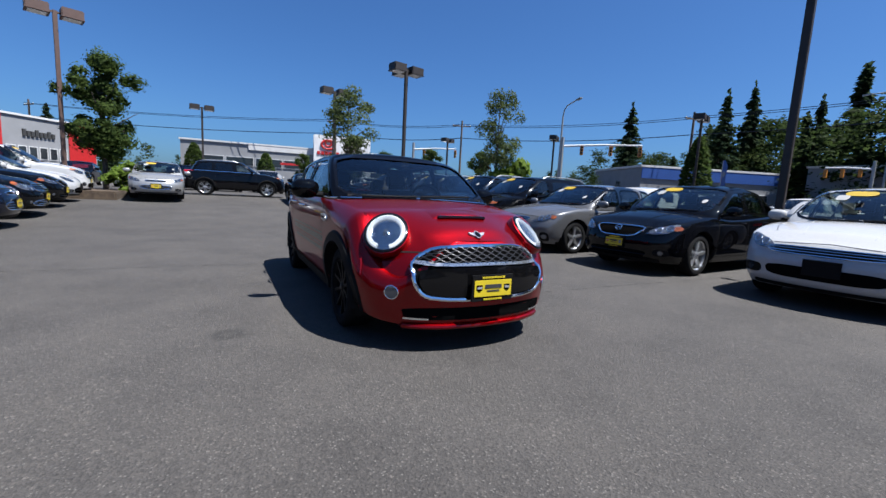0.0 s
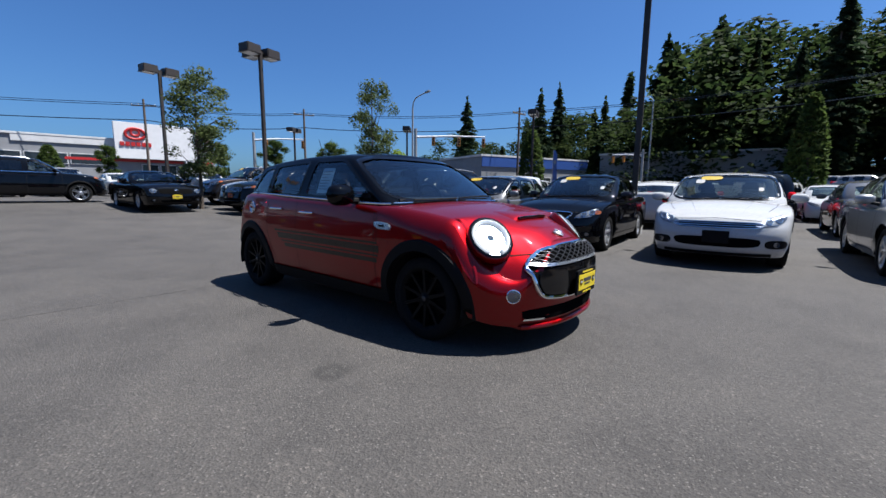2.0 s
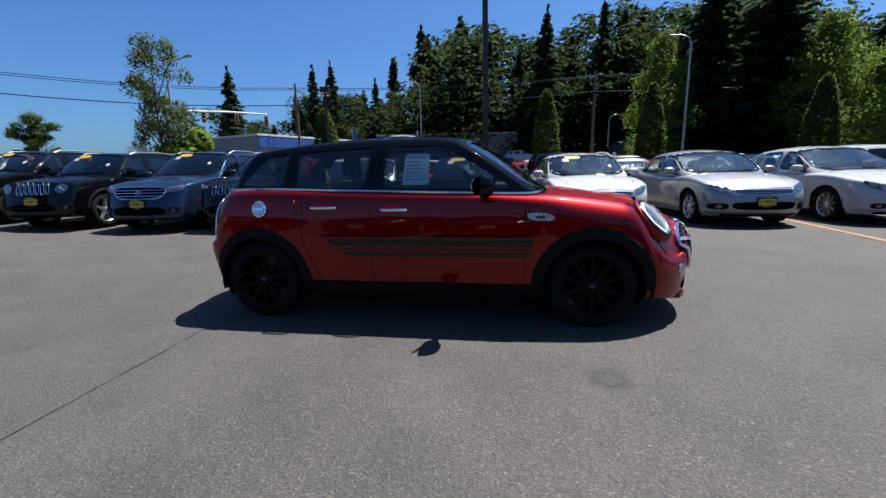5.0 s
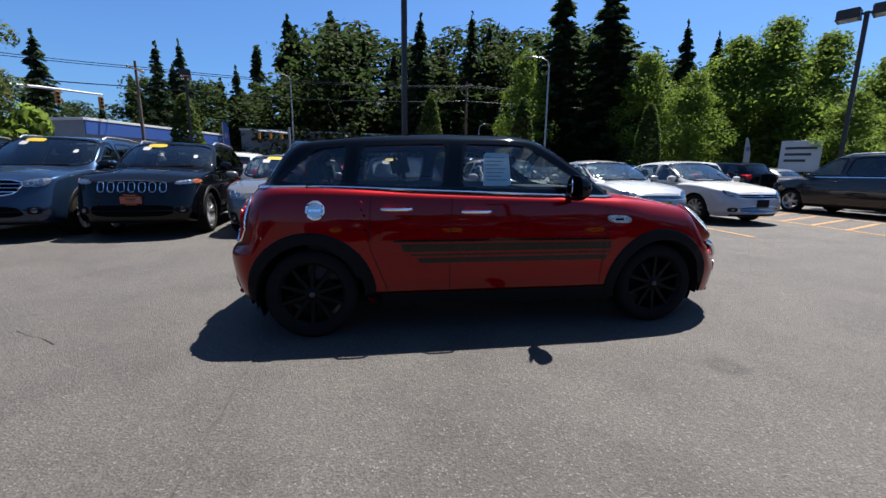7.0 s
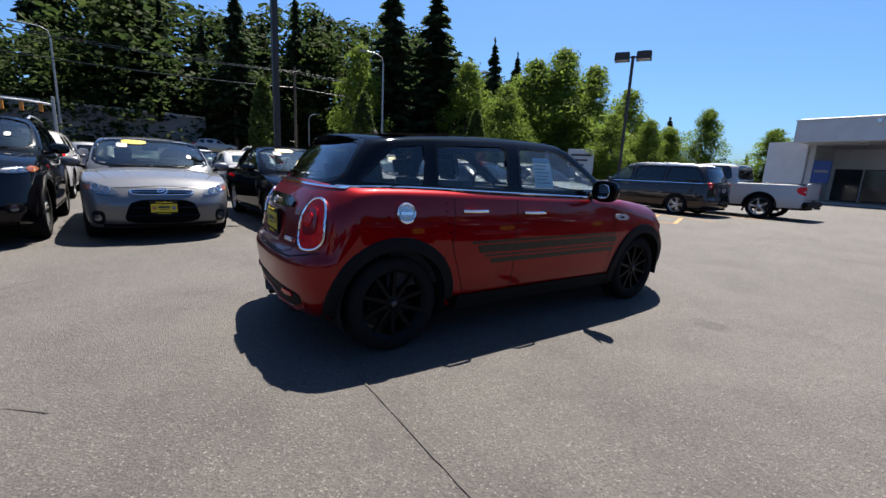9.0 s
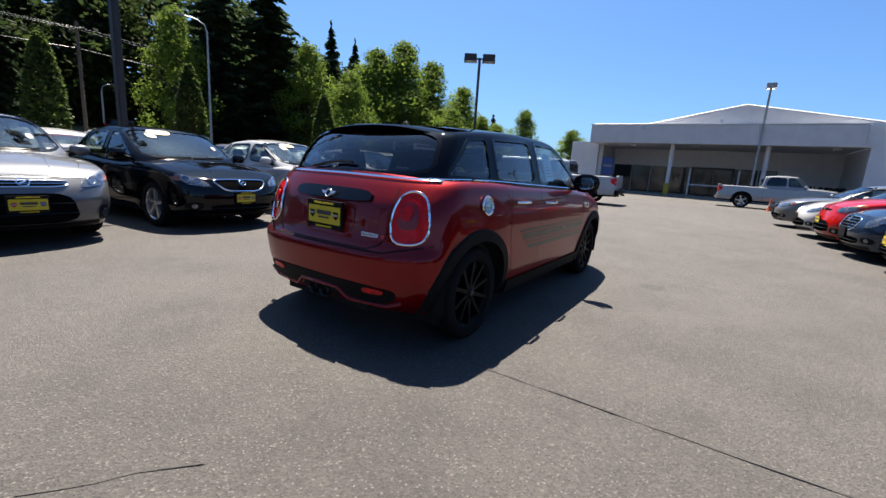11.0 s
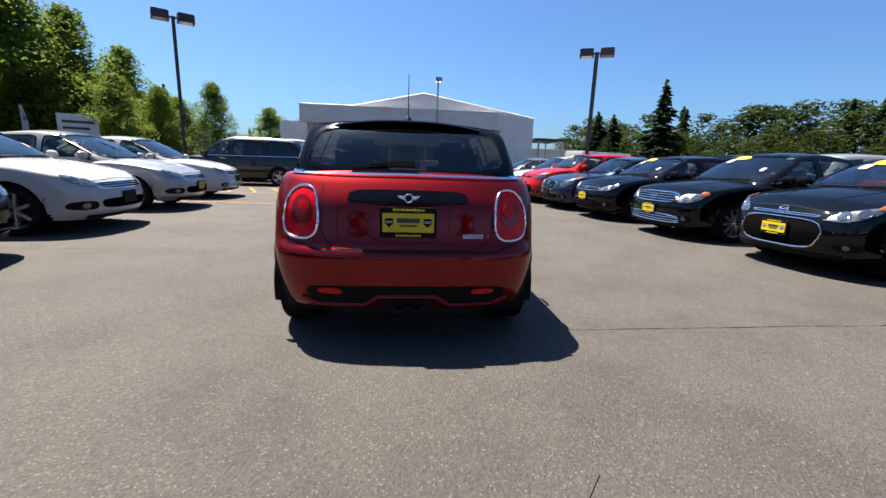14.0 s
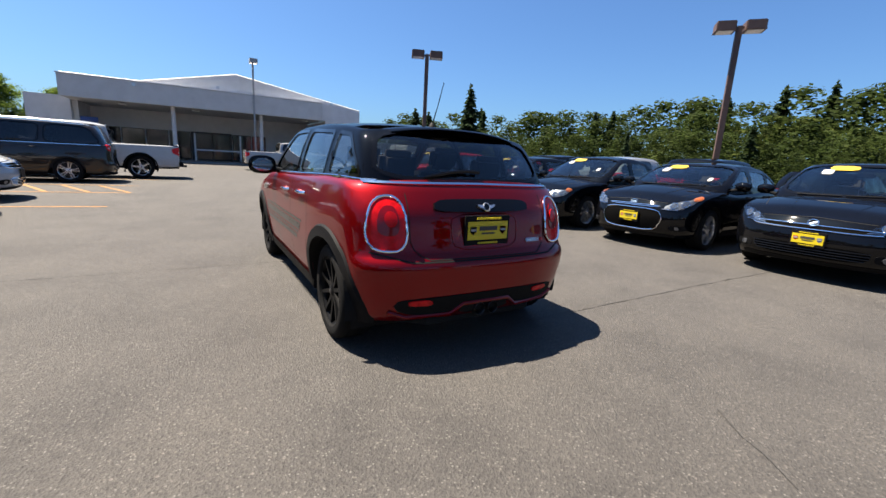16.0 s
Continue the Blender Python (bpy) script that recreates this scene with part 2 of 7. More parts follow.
def mesh_of(name, bm, material=None, smooth=True, sharp=40):
    me = bpy.data.meshes.new(name)
    bm.to_mesh(me)
    bm.free()
    for f in me.polygons:
        f.use_smooth = smooth
    if smooth and sharp:
        me.set_sharp_from_angle(angle=radians(sharp))
    for k in (material if isinstance(material, (list, tuple)) else [material]):
        if k:
            me.materials.append(k)
    return me


def part(name, bm, material, parent, label="", smooth=True, sharp=40):
    """Links a bmesh as one mesh object under a thing or under a part."""
    ob = new(name, mesh_of(name, bm, material, smooth, sharp))
    ob.parent = parent
    return tagged(ob, label)


def thing(name, label, category, group="", m=None):
    ob = new(name)
    if m is not None:
        ob.matrix_world = m
    ob.empty_display_size = 0.1
    return tagged(ob, label, category, group)


def box(x0, x1, y0, y1, z0, z1, bevel=0.0, bm=None, m=None):
    made = bmesh.new()
    bmesh.ops.create_cube(made, size=1)
    for v in made.verts:
        v.co = Vector(((x0 + x1) / 2 + v.co.x * (x1 - x0), (y0 + y1) / 2 + v.co.y * (y1 - y0), (z0 + z1) / 2 + v.co.z * (z1 - z0)))
    if bevel:
        bmesh.ops.bevel(made, geom=made.edges[:], offset=bevel, segments=2, affect="EDGES")
    if m is not None:
        made.transform(m)
    return join(bm, made)


def join(bm, made):
    if bm is None:
        return made
    me = bpy.data.meshes.new("tmp")
    made.to_mesh(me)
    made.free()
    bm.from_mesh(me)
    bpy.data.meshes.remove(me)
    return bm


def lathe(profile, seg=32, axis="Y", bm=None, m=None, cap=True):
    """Turns a list of (radius, height) round an axis."""
    made = bmesh.new()
    rings = []
    for r, h in profile:
        ring = []
        for i in range(seg):
            a = 2 * math.pi * i / seg
            c, s = r * math.cos(a), r * math.sin(a)
            ring.append(made.verts.new((c, h, s) if axis == "Y" else (c, s, h)))
        rings.append(ring)
    for a, b in zip(rings, rings[1:]):
        for i in range(seg):
            j = (i + 1) % seg
            made.faces.new((a[i], a[j], b[j], b[i]))
    for ring, (r, _) in ((rings[0], profile[0]), (rings[-1], profile[-1])):
        if cap and r > 1e-3:
            try:
                made.faces.new(ring)
            except ValueError:
                pass
    bmesh.ops.recalc_face_normals(made, faces=made.faces[:])
    if m is not None:
        made.transform(m)
    return join(bm, made)


def tube(path, r, closed=False, seg=6, bm=None, r_end=None):
    made = bmesh.new()
    pts = [Vector(p) for p in path]
    n = len(pts)
    rings = []
    up = Vector((0.137, 0.291, 0.947)).normalized()
    for i, p in enumerate(pts):
        a = pts[(i - 1) % n] if closed or i else pts[i]
        b = pts[(i + 1) % n] if closed or i < n - 1 else pts[i]
        d = (b - a).normalized()
        s = d.cross(up)
        s = s.normalized() if s.length > 1e-4 else d.orthogonal().normalized()
        u = s.cross(d)
        rad = r if r_end is None else r + (r_end - r) * i / max(1, n - 1)
        rings.append([made.verts.new(p + (s * math.cos(2 * math.pi * k / seg) + u * math.sin(2 * math.pi * k / seg)) * rad) for k in range(seg)])
    for i in range(n if closed else n - 1):
        a, b = rings[i], rings[(i + 1) % n]
        for k in range(seg):
            j = (k + 1) % seg
            made.faces.new((a[k], a[j], b[j], b[k]))
    if not closed:
        made.faces.new(rings[0]), made.faces.new(rings[-1])
    bmesh.ops.recalc_face_normals(made, faces=made.faces[:])
    return join(bm, made)


def rounded(poly, times=2, keep=0.25):
    """Cuts the corners of a closed 2D polygon."""
    p = [Vector(a) for a in poly]
    for _ in range(times):
        q = []
        for a, b in zip(p, p[1:] + p[:1]):
            q += [a.lerp(b, keep), a.lerp(b, 1 - keep)]
        p = q
    return p


def resampled(poly, n, closed=True):
    p = [Vector(a) for a in poly]
    if closed:
        p = p + p[:1]
    d = [0.0]
    for a, b in zip(p, p[1:]):
        d.append(d[-1] + (b - a).length)
    out = []
    k = 0
    for i in range(n):
        t = d[-1] * i / (n if closed else n - 1)
        while k < len(d) - 2 and d[k + 1] < t:
            k += 1
        f = (t - d[k]) / max(1e-9, d[k + 1] - d[k])
        out.append(p[k].lerp(p[k + 1], min(1.0, f)))
    return out


def inside(poly, x, y):
    """Which of the points lie in the polygon (arrays)."""
    r = np.zeros(np.shape(x), bool)
    n = len(poly)
    for i in range(n):
        x0, y0 = poly[i][0], poly[i][1]
        x1, y1 = poly[(i + 1) % n][0], poly[(i + 1) % n][1]
        if y0 == y1:
            continue
        r ^= ((y0 > y) != (y1 > y)) & (x < (x1 - x0) * (y - y0) / (y1 - y0) + x0)
    return r


def oval(cx, cy, rx, ry, n=28, p=2.0, turn=0.0):
    out = []
    for i in range(n):
        a = 2 * math.pi * i / n
        c, s = math.cos(a), math.sin(a)
        u, v = rx * math.copysign(abs(c) ** (2 / p), c), ry * math.copysign(abs(s) ** (2 / p), s)
        out.append((cx + u * math.cos(turn) - v * math.sin(turn), cy + u * math.sin(turn) + v * math.cos(turn)))
    return out


WAYS = {"R": Vector((0, 1, 0)), "L": Vector((0, -1, 0)), "F": Vector((-1, 0, 0)), "B": Vector((1, 0, 0)), "T": Vector((0, 0, -1))}


class Skin:
    """Lays flat outlines on to a surface, seen from one side."""

    def __init__(self, bms):
        self.trees = [BVHTree.FromBMesh(b) for b in bms]

    def drop(self, view, u, v, off=0.0):
        way = WAYS[view]
        o = {"R": Vector((u, -5, v)), "L": Vector((u, 5, v)), "F": Vector((8, u, v)), "B": Vector((-8, u, v)), "T": Vector((u, v, 5))}[view]
        best = None
        for t in self.trees:
            hit = t.ray_cast(o, way)
            if hit[0] is not None and (best is None or hit[3] < best[2]):
                best = (hit[0], hit[1], hit[3])
        if best is None:
            for t in self.trees:
                p, nrm, _, d = t.find_nearest(o + way * (5.0 if view in "RL" else 8.0 if view in "FB" else 4.0))
                if best is None or d < best[2]:
                    q = o + way * ((p - o).dot(way))
                    best = (q, nrm, d)
        p, nrm = best[0], best[1]
        if nrm.dot(way) > 0:
            nrm = -nrm
        return p + nrm * off, nrm

    def panel(self, poly, view, off=0.004, n=36, edge=True, bm=None):
        made = bmesh.new()
        pts = resampled([Vector((a[0], a[1])) for a in poly], n)
        c = sum(pts, Vector((0, 0))) / n
        rings = []
        steps = ([(1.0, -0.006)] if edge else []) + [(1.0 if not edge else 0.985, off), (0.8, off), (0.55, off), (0.28, off)]
        for s, o in steps:
            rings.append([made.verts.new(self.drop(view, *(c + (p - c) * s), o)[0]) for p in pts])
        mid = made.verts.new(self.drop(view, c.x, c.y, off)[0])
        for a, b in zip(rings, rings[1:]):
            for i in range(n):
                j = (i + 1) % n
                made.faces.new((a[i], a[j], b[j], b[i]))
        for i in range(n):
            made.faces.new((rings[-1][i], rings[-1][(i + 1) % n], mid))
        bmesh.ops.recalc_face_normals(made, faces=made.faces[:])
        return join(bm, made)

    def band(self, poly, view, out=0.008, inn=0.03, off=0.004, n=48, bm=None):
        """A flat frame along a closed outline."""
        made = bmesh.new()
        pts = resampled([Vector((a[0], a[1])) for a in poly], n)
        area = sum(a.x * b.y - b.x * a.y for a, b in zip(pts, pts[1:] + pts[:1]))
        sg = 1 if area > 0 else -1
        rows = [[], [], []]
        for i, p in enumerate(pts):
            d = (pts[(i + 1) % n] - pts[i - 1]).normalized()
            nrm = Vector((d.y, -d.x)) * sg
            for k, (w, o) in enumerate(((out, -0.003), (out * 0.7, off), (-inn, off * 0.6))):
                q = p + nrm * w
                rows[k].append(made.verts.new(self.drop(view, q.x, q.y, o)[0]))
        for a, b in zip(rows, rows[1:]):
            for i in range(n):
                j = (i + 1) % n
                made.faces.new((a[i], a[j], b[j], b[i]))
        bmesh.ops.recalc_face_normals(made, faces=made.faces[:])
        return join(bm, made)

    def line(self, pts, view, width=0.006, off=0.0015, n=None, bm=None):
        """A thin strip along an open line."""
        n = n or max(4, int(sum((Vector(b) - Vector(a)).length for a, b in zip(pts, pts[1:])) / 0.05))
        p = resampled([Vector((a[0], a[1])) for a in pts], n, False)
        made = bmesh.new()
        rows = [[], []]
        for i, q in enumerate(p):
            d = (p[min(n - 1, i + 1)] - p[max(0, i - 1)]).normalized()
            s = Vector((-d.y, d.x)) * width / 2
            for k, e in enumerate((s, -s)):
                rows[k].append(made.verts.new(self.drop(view, q.x + e.x, q.y + e.y, off)[0]))
        for i in range(n - 1):
            made.faces.new((rows[0][i], rows[0][i + 1], rows[1][i + 1], rows[1][i]))
        return join(bm, made)

    def ring(self, poly, view, r, off=0.0, n=40, bm=None, seg=6):
        pts = [self.drop(view, p.x, p.y, off)[0] for p in resampled([Vector((a[0], a[1])) for a in poly], n)]
        return tube(pts, r, True, seg, bm)


def shell(S, nx=80, ny=24, nz=22):
    """A car's lower body or cabin: a box whose six sides follow the curves in S. Returns a bmesh and the face kinds."""
    xf, xr, top, side, plan, low = (curve(S[k]) for k in ("front", "rear", "top", "side", "plan", "low"))
    crown, cn = S.get("crown", 0.05), S.get("crown_n", 2.2)
    pf, pfn, pr, prn = S["pull_front"], S.get("pull_front_n", 2.6), S["pull_rear"], S.get("pull_rear_n", 2.6)
    arches = S.get("arches", ())
    corner = S.get("corner")
    round_at = curve(S.get("shoulder", [(0, 0.045)]))
    x_hi, x_lo = max(v for _, v in S["front"]), min(v for _, v in S["rear"])

    def place(xi, eta, ze):
        ae = np.minimum(np.abs(eta), 1.0)
        x = x_lo + (x_hi - x_lo) * xi
        for _ in range(6):
            zt = top(x) - crown * ae ** cn
            if corner:
                zt = zt - corner[1] * np.maximum(0, x - corner[0]) * (ae / 0.77) ** 3.2
            zb = low(x)
            for xc, zc, r in arches:
                zb = np.where(np.abs(x - xc) < r, np.maximum(zb, zc + np.sqrt(np.maximum(0, r * r - (x - xc) ** 2))), zb)
            z = zb + ze * (zt - zb)
            a = xf(z) - pf * (1 - np.maximum(0, 1 - ae ** pfn) ** (1 / pfn))
            b = xr(z) + pr * (1 - np.maximum(0, 1 - ae ** prn) ** (1 / prn))
            x = b + (a - b) * xi
        xs = np.clip(x, x_lo, x_hi)
        sh_r = round_at(xs)
        near = np.clip((z - zt) / (sh_r * 1.35) + 1, 0, 1)
        y = eta * (plan(xs) * side(z) - sh_r * (1 - np.sqrt(1 - near ** 2)))
        return np.stack([x, y, z], -1)

    verts, faces, kinds = [], [], []

    def grid(kind, A, B, fn, flip):
        base = sum(len(v) for v in verts)
        a, b = np.meshgrid(A, B, indexing="ij")
        p = fn(a.ravel(), b.ravel())
        verts.append(p)
        na, nb = len(A), len(B)
        for i in range(na - 1):
            for j in range(nb - 1):
                q = [base + i * nb + j, base + (i + 1) * nb + j, base + (i + 1) * nb + j + 1, base + i * nb + j + 1]
                faces.append(q[::-1] if flip else q)
                kinds.append(kind)

    X = np.linspace(0, 1, nx)
    Y = np.sin(np.linspace(-math.pi / 2, math.pi / 2, ny))
    Z = 1 - (1 - np.linspace(0, 1, nz)) ** 1.45
    o = np.ones_like
    grid("L", X, Z, lambda a, b: place(a, o(a), b), True)
    grid("R", X, Z, lambda a, b: place(a, -o(a), b), False)
    grid("T", X, Y, lambda a, b: place(a, b, o(a)), False)
    grid("F", Y, Z, lambda a, b: place(o(a), a, b), False)
    grid("B", Y, Z, lambda a, b: place(0 * a, a, b), True)
    V = np.concatenate(verts)
    return V, faces, kinds


def shell_mesh(V, faces, kinds, cuts=()):
    """cuts: (kinds, u axis, v axis, polygon): faces wholly inside the polygon are left out."""
    keep = np.ones(len(faces), bool)
    F = np.array(faces)
    K = np.array(kinds)
    for ks, u, v, poly in cuts:
        ins = inside(poly, V[:, u], V[:, v])
        keep &= ~(ins[F].all(1) & np.isin(K, list(ks)))
    bm = bmesh.new()
    vs = [bm.verts.new(p) for p in V]
    for q, k in zip(F, keep):
        if k:
            try:
                bm.faces.new([vs[i] for i in q])
            except ValueError:
                pass
    bmesh.ops.remove_doubles(bm, verts=bm.verts[:], dist=0.0004)
    bmesh.ops.delete(bm, geom=[v for v in bm.verts if not v.link_faces], context="VERTS")
    return bm


# ---- wheels ----
def spoke_bm(w, shift=0.0):
    b = bmesh.new()
    rows = []
    for rad, dep, ww in ((0.10, -0.27, w * 1.3), (0.3, -0.265, w * 1.05), (0.5, -0.285, w), (0.69, -0.30, w * 0.95)):
        sh = shift * (0.5 + rad * 1.4)
        rows.append([b.verts.new((rad, y, s * ww + sh)) for y, s in ((dep, -0.8), (dep, 0.8), (dep + 0.10, 1.0), (dep + 0.10, -1.0))])
    for p, q in zip(rows, rows[1:]):
        for k in range(4):
            b.faces.new((p[k], p[(k + 1) % 4], q[(k + 1) % 4], q[k]))
    bmesh.ops.recalc_face_normals(b, faces=b.faces[:])
    return b


def wheel_meshes(style, spokes, rim_mat, seg=40, disc_mat="galv_dark"):
    """A tyre, a rim, a brake disc and the spokes of a wheel of outer radius 1, axis along y, outside towards -y."""
    t = lathe([(0.70, -0.30), (0.74, -0.345), (0.86, -0.36), (0.955, -0.33), (0.995, -0.27), (1.0, -0.18), (0.985, -0.17), (0.985, -0.15), (1.0, -0.14), (1.0, -0.01), (0.985, 0.0), (0.985, 0.02), (1.0, 0.03), (1.0, 0.15), (0.995, 0.25), (0.95, 0.32), (0.8, 0.33), (0.70, 0.28)], seg, cap=False)
    r = lathe([(0.725, -0.33), (0.735, -0.30), (0.70, -0.285), (0.665, -0.24), (0.64, 0.0), (0.66, 0.26), (0.70, 0.28)], seg - 4, cap=False)
    lathe([(0.001, -0.30), (0.075, -0.30), (0.1, -0.285), (0.16, -0.26), (0.18, -0.2), (0.18, 0.02), (0.001, 0.02)], seg // 2, bm=r)
    disc = lathe([(0.001, 0.04), (0.3, 0.04), (0.46, 0.06), (0.46, 0.0), (0.001, -0.02)], seg // 2)
    arms = []
    pair = ((-0.07, 0.035), (0.07, 0.035)) if style == "twin" else ((0.0, 0.075 if style == "wide" else 0.045),)
    for off, w in pair:
        me = mesh_of("spoke", spoke_bm(w, off), rim_mat, sharp=30)
        arms += [(me, 2 * math.pi * i / spokes) for i in range(spokes)]
    return mesh_of("tyre", t, M["tyre"]), mesh_of("rim", r, rim_mat, sharp=30), mesh_of("brake_disc", disc, M[disc_mat], sharp=30), arms


def plain_wheel():
    """A wheel for cars far off: rim and five broad spokes as one shape."""
    t = lathe([(0.70, -0.33), (0.86, -0.36), (0.99, -0.27), (1.0, 0.2), (0.8, 0.33)], 20, cap=False)
    r = lathe([(0.725, -0.33), (0.66, -0.24), (0.64, 0.0), (0.001, 0.0)], 20, cap=False)
    for i in range(5):
        b = spoke_bm(0.08)
        b.transform(Matrix.Rotation(2 * math.pi * i / 5, 4, "Y"))
        join(r, b)
    return mesh_of("tyre", t, M["tyre"]), mesh_of("rim", r, M["alloy"], sharp=30), None, []


WHEELS = {
    "mini": wheel_meshes("thin", 10, M["rim_black"], 48, "trim"),
    "five": wheel_meshes("wide", 5, M["alloy"]),
    "ten": wheel_meshes("thin", 10, M["alloy"]),
    "twin": wheel_meshes("twin", 5, M["alloy"]),
    "seven": wheel_meshes("wide", 7, M["alloy"]),
    "far": plain_wheel(),
}
CAP_DIM = mesh_of("centre_cap", lathe([(0.001, -0.31), (0.05, -0.31), (0.07, -0.295)], 16), M["chrome_dim"])
CAP = mesh_of("centre_cap", lathe([(0.001, -0.31), (0.05, -0.31), (0.07, -0.295)], 16), M["chrome"])


def add_wheel(root, style, x, y, r, right, turn=0.0):
    tyre, rim, disc, arms = WHEELS[style]
    m = Matrix.Translation((x, y, r)) @ Matrix.Rotation(turn, 4, "Z")
    if not right:
        m = m @ Matrix.Rotation(math.pi, 4, "Z")
    w = new("wheel", rim)
    w.parent = root
    w.matrix_basis = m @ Matrix.Rotation(x * 1.7, 4, "Y") @ Matrix.Diagonal((r, r * 1.05, r, 1))
    pieces = [("tyre", tyre, 0.0)] + [("spoke", me, a) for me, a in arms]
    if disc:
        pieces += [("brake_disc", disc, 0.0), ("centre_cap", CAP if style != "mini" else CAP_DIM, 0.0)]
    for nm, me, a in pieces:
        o = new(nm, me)
        o.parent = w
        o.matrix_basis = Matrix.Rotation(a, 4, "Y")
    return w


# ---- cars ----
def seat_bm():
    b = box(-0.25, 0.25, -0.24, 0.24, 0.0, 0.16, 0.05)
    box(-0.07, 0.07, -0.24, 0.24, 0.1, 0.66, 0.05, b, Matrix.Translation((-0.24, 0, 0)) @ Matrix.Rotation(radians(-14), 4, "Y"))
    box(-0.05, 0.05, -0.13, 0.13, 0.68, 0.87, 0.04, b, Matrix.Translation((-0.26, 0, 0)) @ Matrix.Rotation(radians(-14), 4, "Y"))
    return b


SEAT = mesh_of("seat", seat_bm(), M["seat"])
WHEEL_IN = mesh_of("steering_wheel", tube([(0, 0.18 * math.cos(a * math.pi / 10), 0.18 * math.sin(a * math.pi / 10)) for a in range(20)], 0.016, True,
                                          bm=box(-0.02, 0.02, -0.17, 0.17, -0.025, 0.025, 0.01)), M["trim"])


def plate(skin, root, view, y, z, style="yellow", w=0.305, h=0.155, x=None):
    """A dealer's plate in its frame, flat, upright on the bumper."""
    p, _ = skin.drop(view, y, z)
    sgn = 1 if view == "F" else -1
    x = p.x + sgn * 0.012 if x is None else x
    bm = box(x - 0.008, x + 0.008, y - w / 2 - 0.012, y + w / 2 + 0.012, z - h / 2 - 0.012, z + h / 2 + 0.012, 0.003)
    holder = part("plate_frame", bm, M["trim"], root, "black plate frame")
    face = sgn * 0.011
    if style == "black":
        return
    m = {"yellow": M["yellow"], "orange": M["orange_plate"], "white": M["white_sticker"]}[style]
    pl = part("plate", box(x + face - 0.002, x + face + 0.002, y - w / 2 + 0.004, y + w / 2 - 0.004, z - h / 2 + 0.022, z + h / 2 - 0.022, 0.001), m, holder, style + " dealer plate with printed bars")
    f2 = x + face + sgn * 0.0035
    for u0, u1, v0, v1 in ((-0.066, 0.066, 0.0, 0.026), (-0.05, 0.05, -0.022, -0.012)):
        part("print", box(f2 - 0.001, f2 + 0.001, y + u0, y + u1, z + v0, z + v1), M["ink"], holder, smooth=False)
    # yellow lettering along the black frame, as bars
    for v, half in ((h / 2 - 0.004, 0.092), (0.004 - h / 2, 0.075)):
        b = None
        for i in range(8):
            u = y - half + half * i / 4
            b = box(f2 - 0.0035, f2 + 0.001, u + 0.002, u + half / 4 - 0.003, z + v - 0.0055, z + v + 0.0055, bm=b)
        part("frame_print", b, m, holder, smooth=False)
    for s, mt in ((-1, "ink_red"), (1, "ink_blue")):
        c = y + s * 0.11
        b = bmesh.new()
        ring = [b.verts.new((f2, c + u, z + v)) for u, v in ((-0.023, 0.024), (0.023, 0.024), (0.023, -0.006), (0.0, -0.026), (-0.023, -0.006))]
        b.faces.new(ring)
        bmesh.ops.solidify(b, geom=b.faces[:], thickness=0.001)
        part("emblem", b, M[mt], holder, smooth=False)
        f3 = f2 + sgn * 0.002
        part("emblem_bar", box(f3 - 0.001, f3 + 0.001, c - 0.019, c + 0.019, z - 0.002, z + 0.012), M["white_sticker"], holder, smooth=False)


def mirror_y(poly):
    return [(-a, b) for a, b in poly]


def head_lamp(g, skin, root, s):
    """A clear lamp: bezel, two round bowls with their rims, a light strip, indicator and lens."""
    hl = [(s * a, b) for a, b in g["headlamp"]]
    edge = rounded(hl, 2)
    base = part("headlamp", skin.panel(edge, "F", 0.006, 28), M["bezel"] if not g.get("dark_lamp") else M["gloss_black"], root, "clear headlamp")
    c = sum((Vector(p) for p in hl), Vector((0, 0))) / len(hl)
    hi = max(p[1] for p in hl) - min(p[1] for p in hl)
    r = min(0.05, hi * 0.24)
    for k in (-1, 1):
        y = c.x + s * k * r * 1.25
        part("bulb", skin.panel(oval(y, c.y + 0.35 * k * r, r * 0.8, r * 0.8, 16), "F", 0.012, 16), M["projector"], base)
        part("bulb_rim", skin.ring(oval(y, c.y + 0.35 * k * r, r * 0.9, r * 0.9, 16), "F", 0.005, 0.012, 18), M["chrome"], base)
    low = sorted(hl, key=lambda p: p[1])[:2]
    part("light_strip", skin.line([(p[0] * 0.99 + c.x * 0.01, p[1] + 0.012) for p in sorted(low)], "F", 0.008, 0.012), M["reflector"], base)
    part("lens", skin.panel(edge, "F", 0.018, 28), M["lens"], base)
    if g.get("amber"):
        out = max(hl, key=lambda p: abs(p[0]))
        part("indicator", skin.panel(oval(out[0] * 0.97, out[1] - 0.012, 0.04, 0.035, 14), "F", 0.012, 14), M["amber"], base)


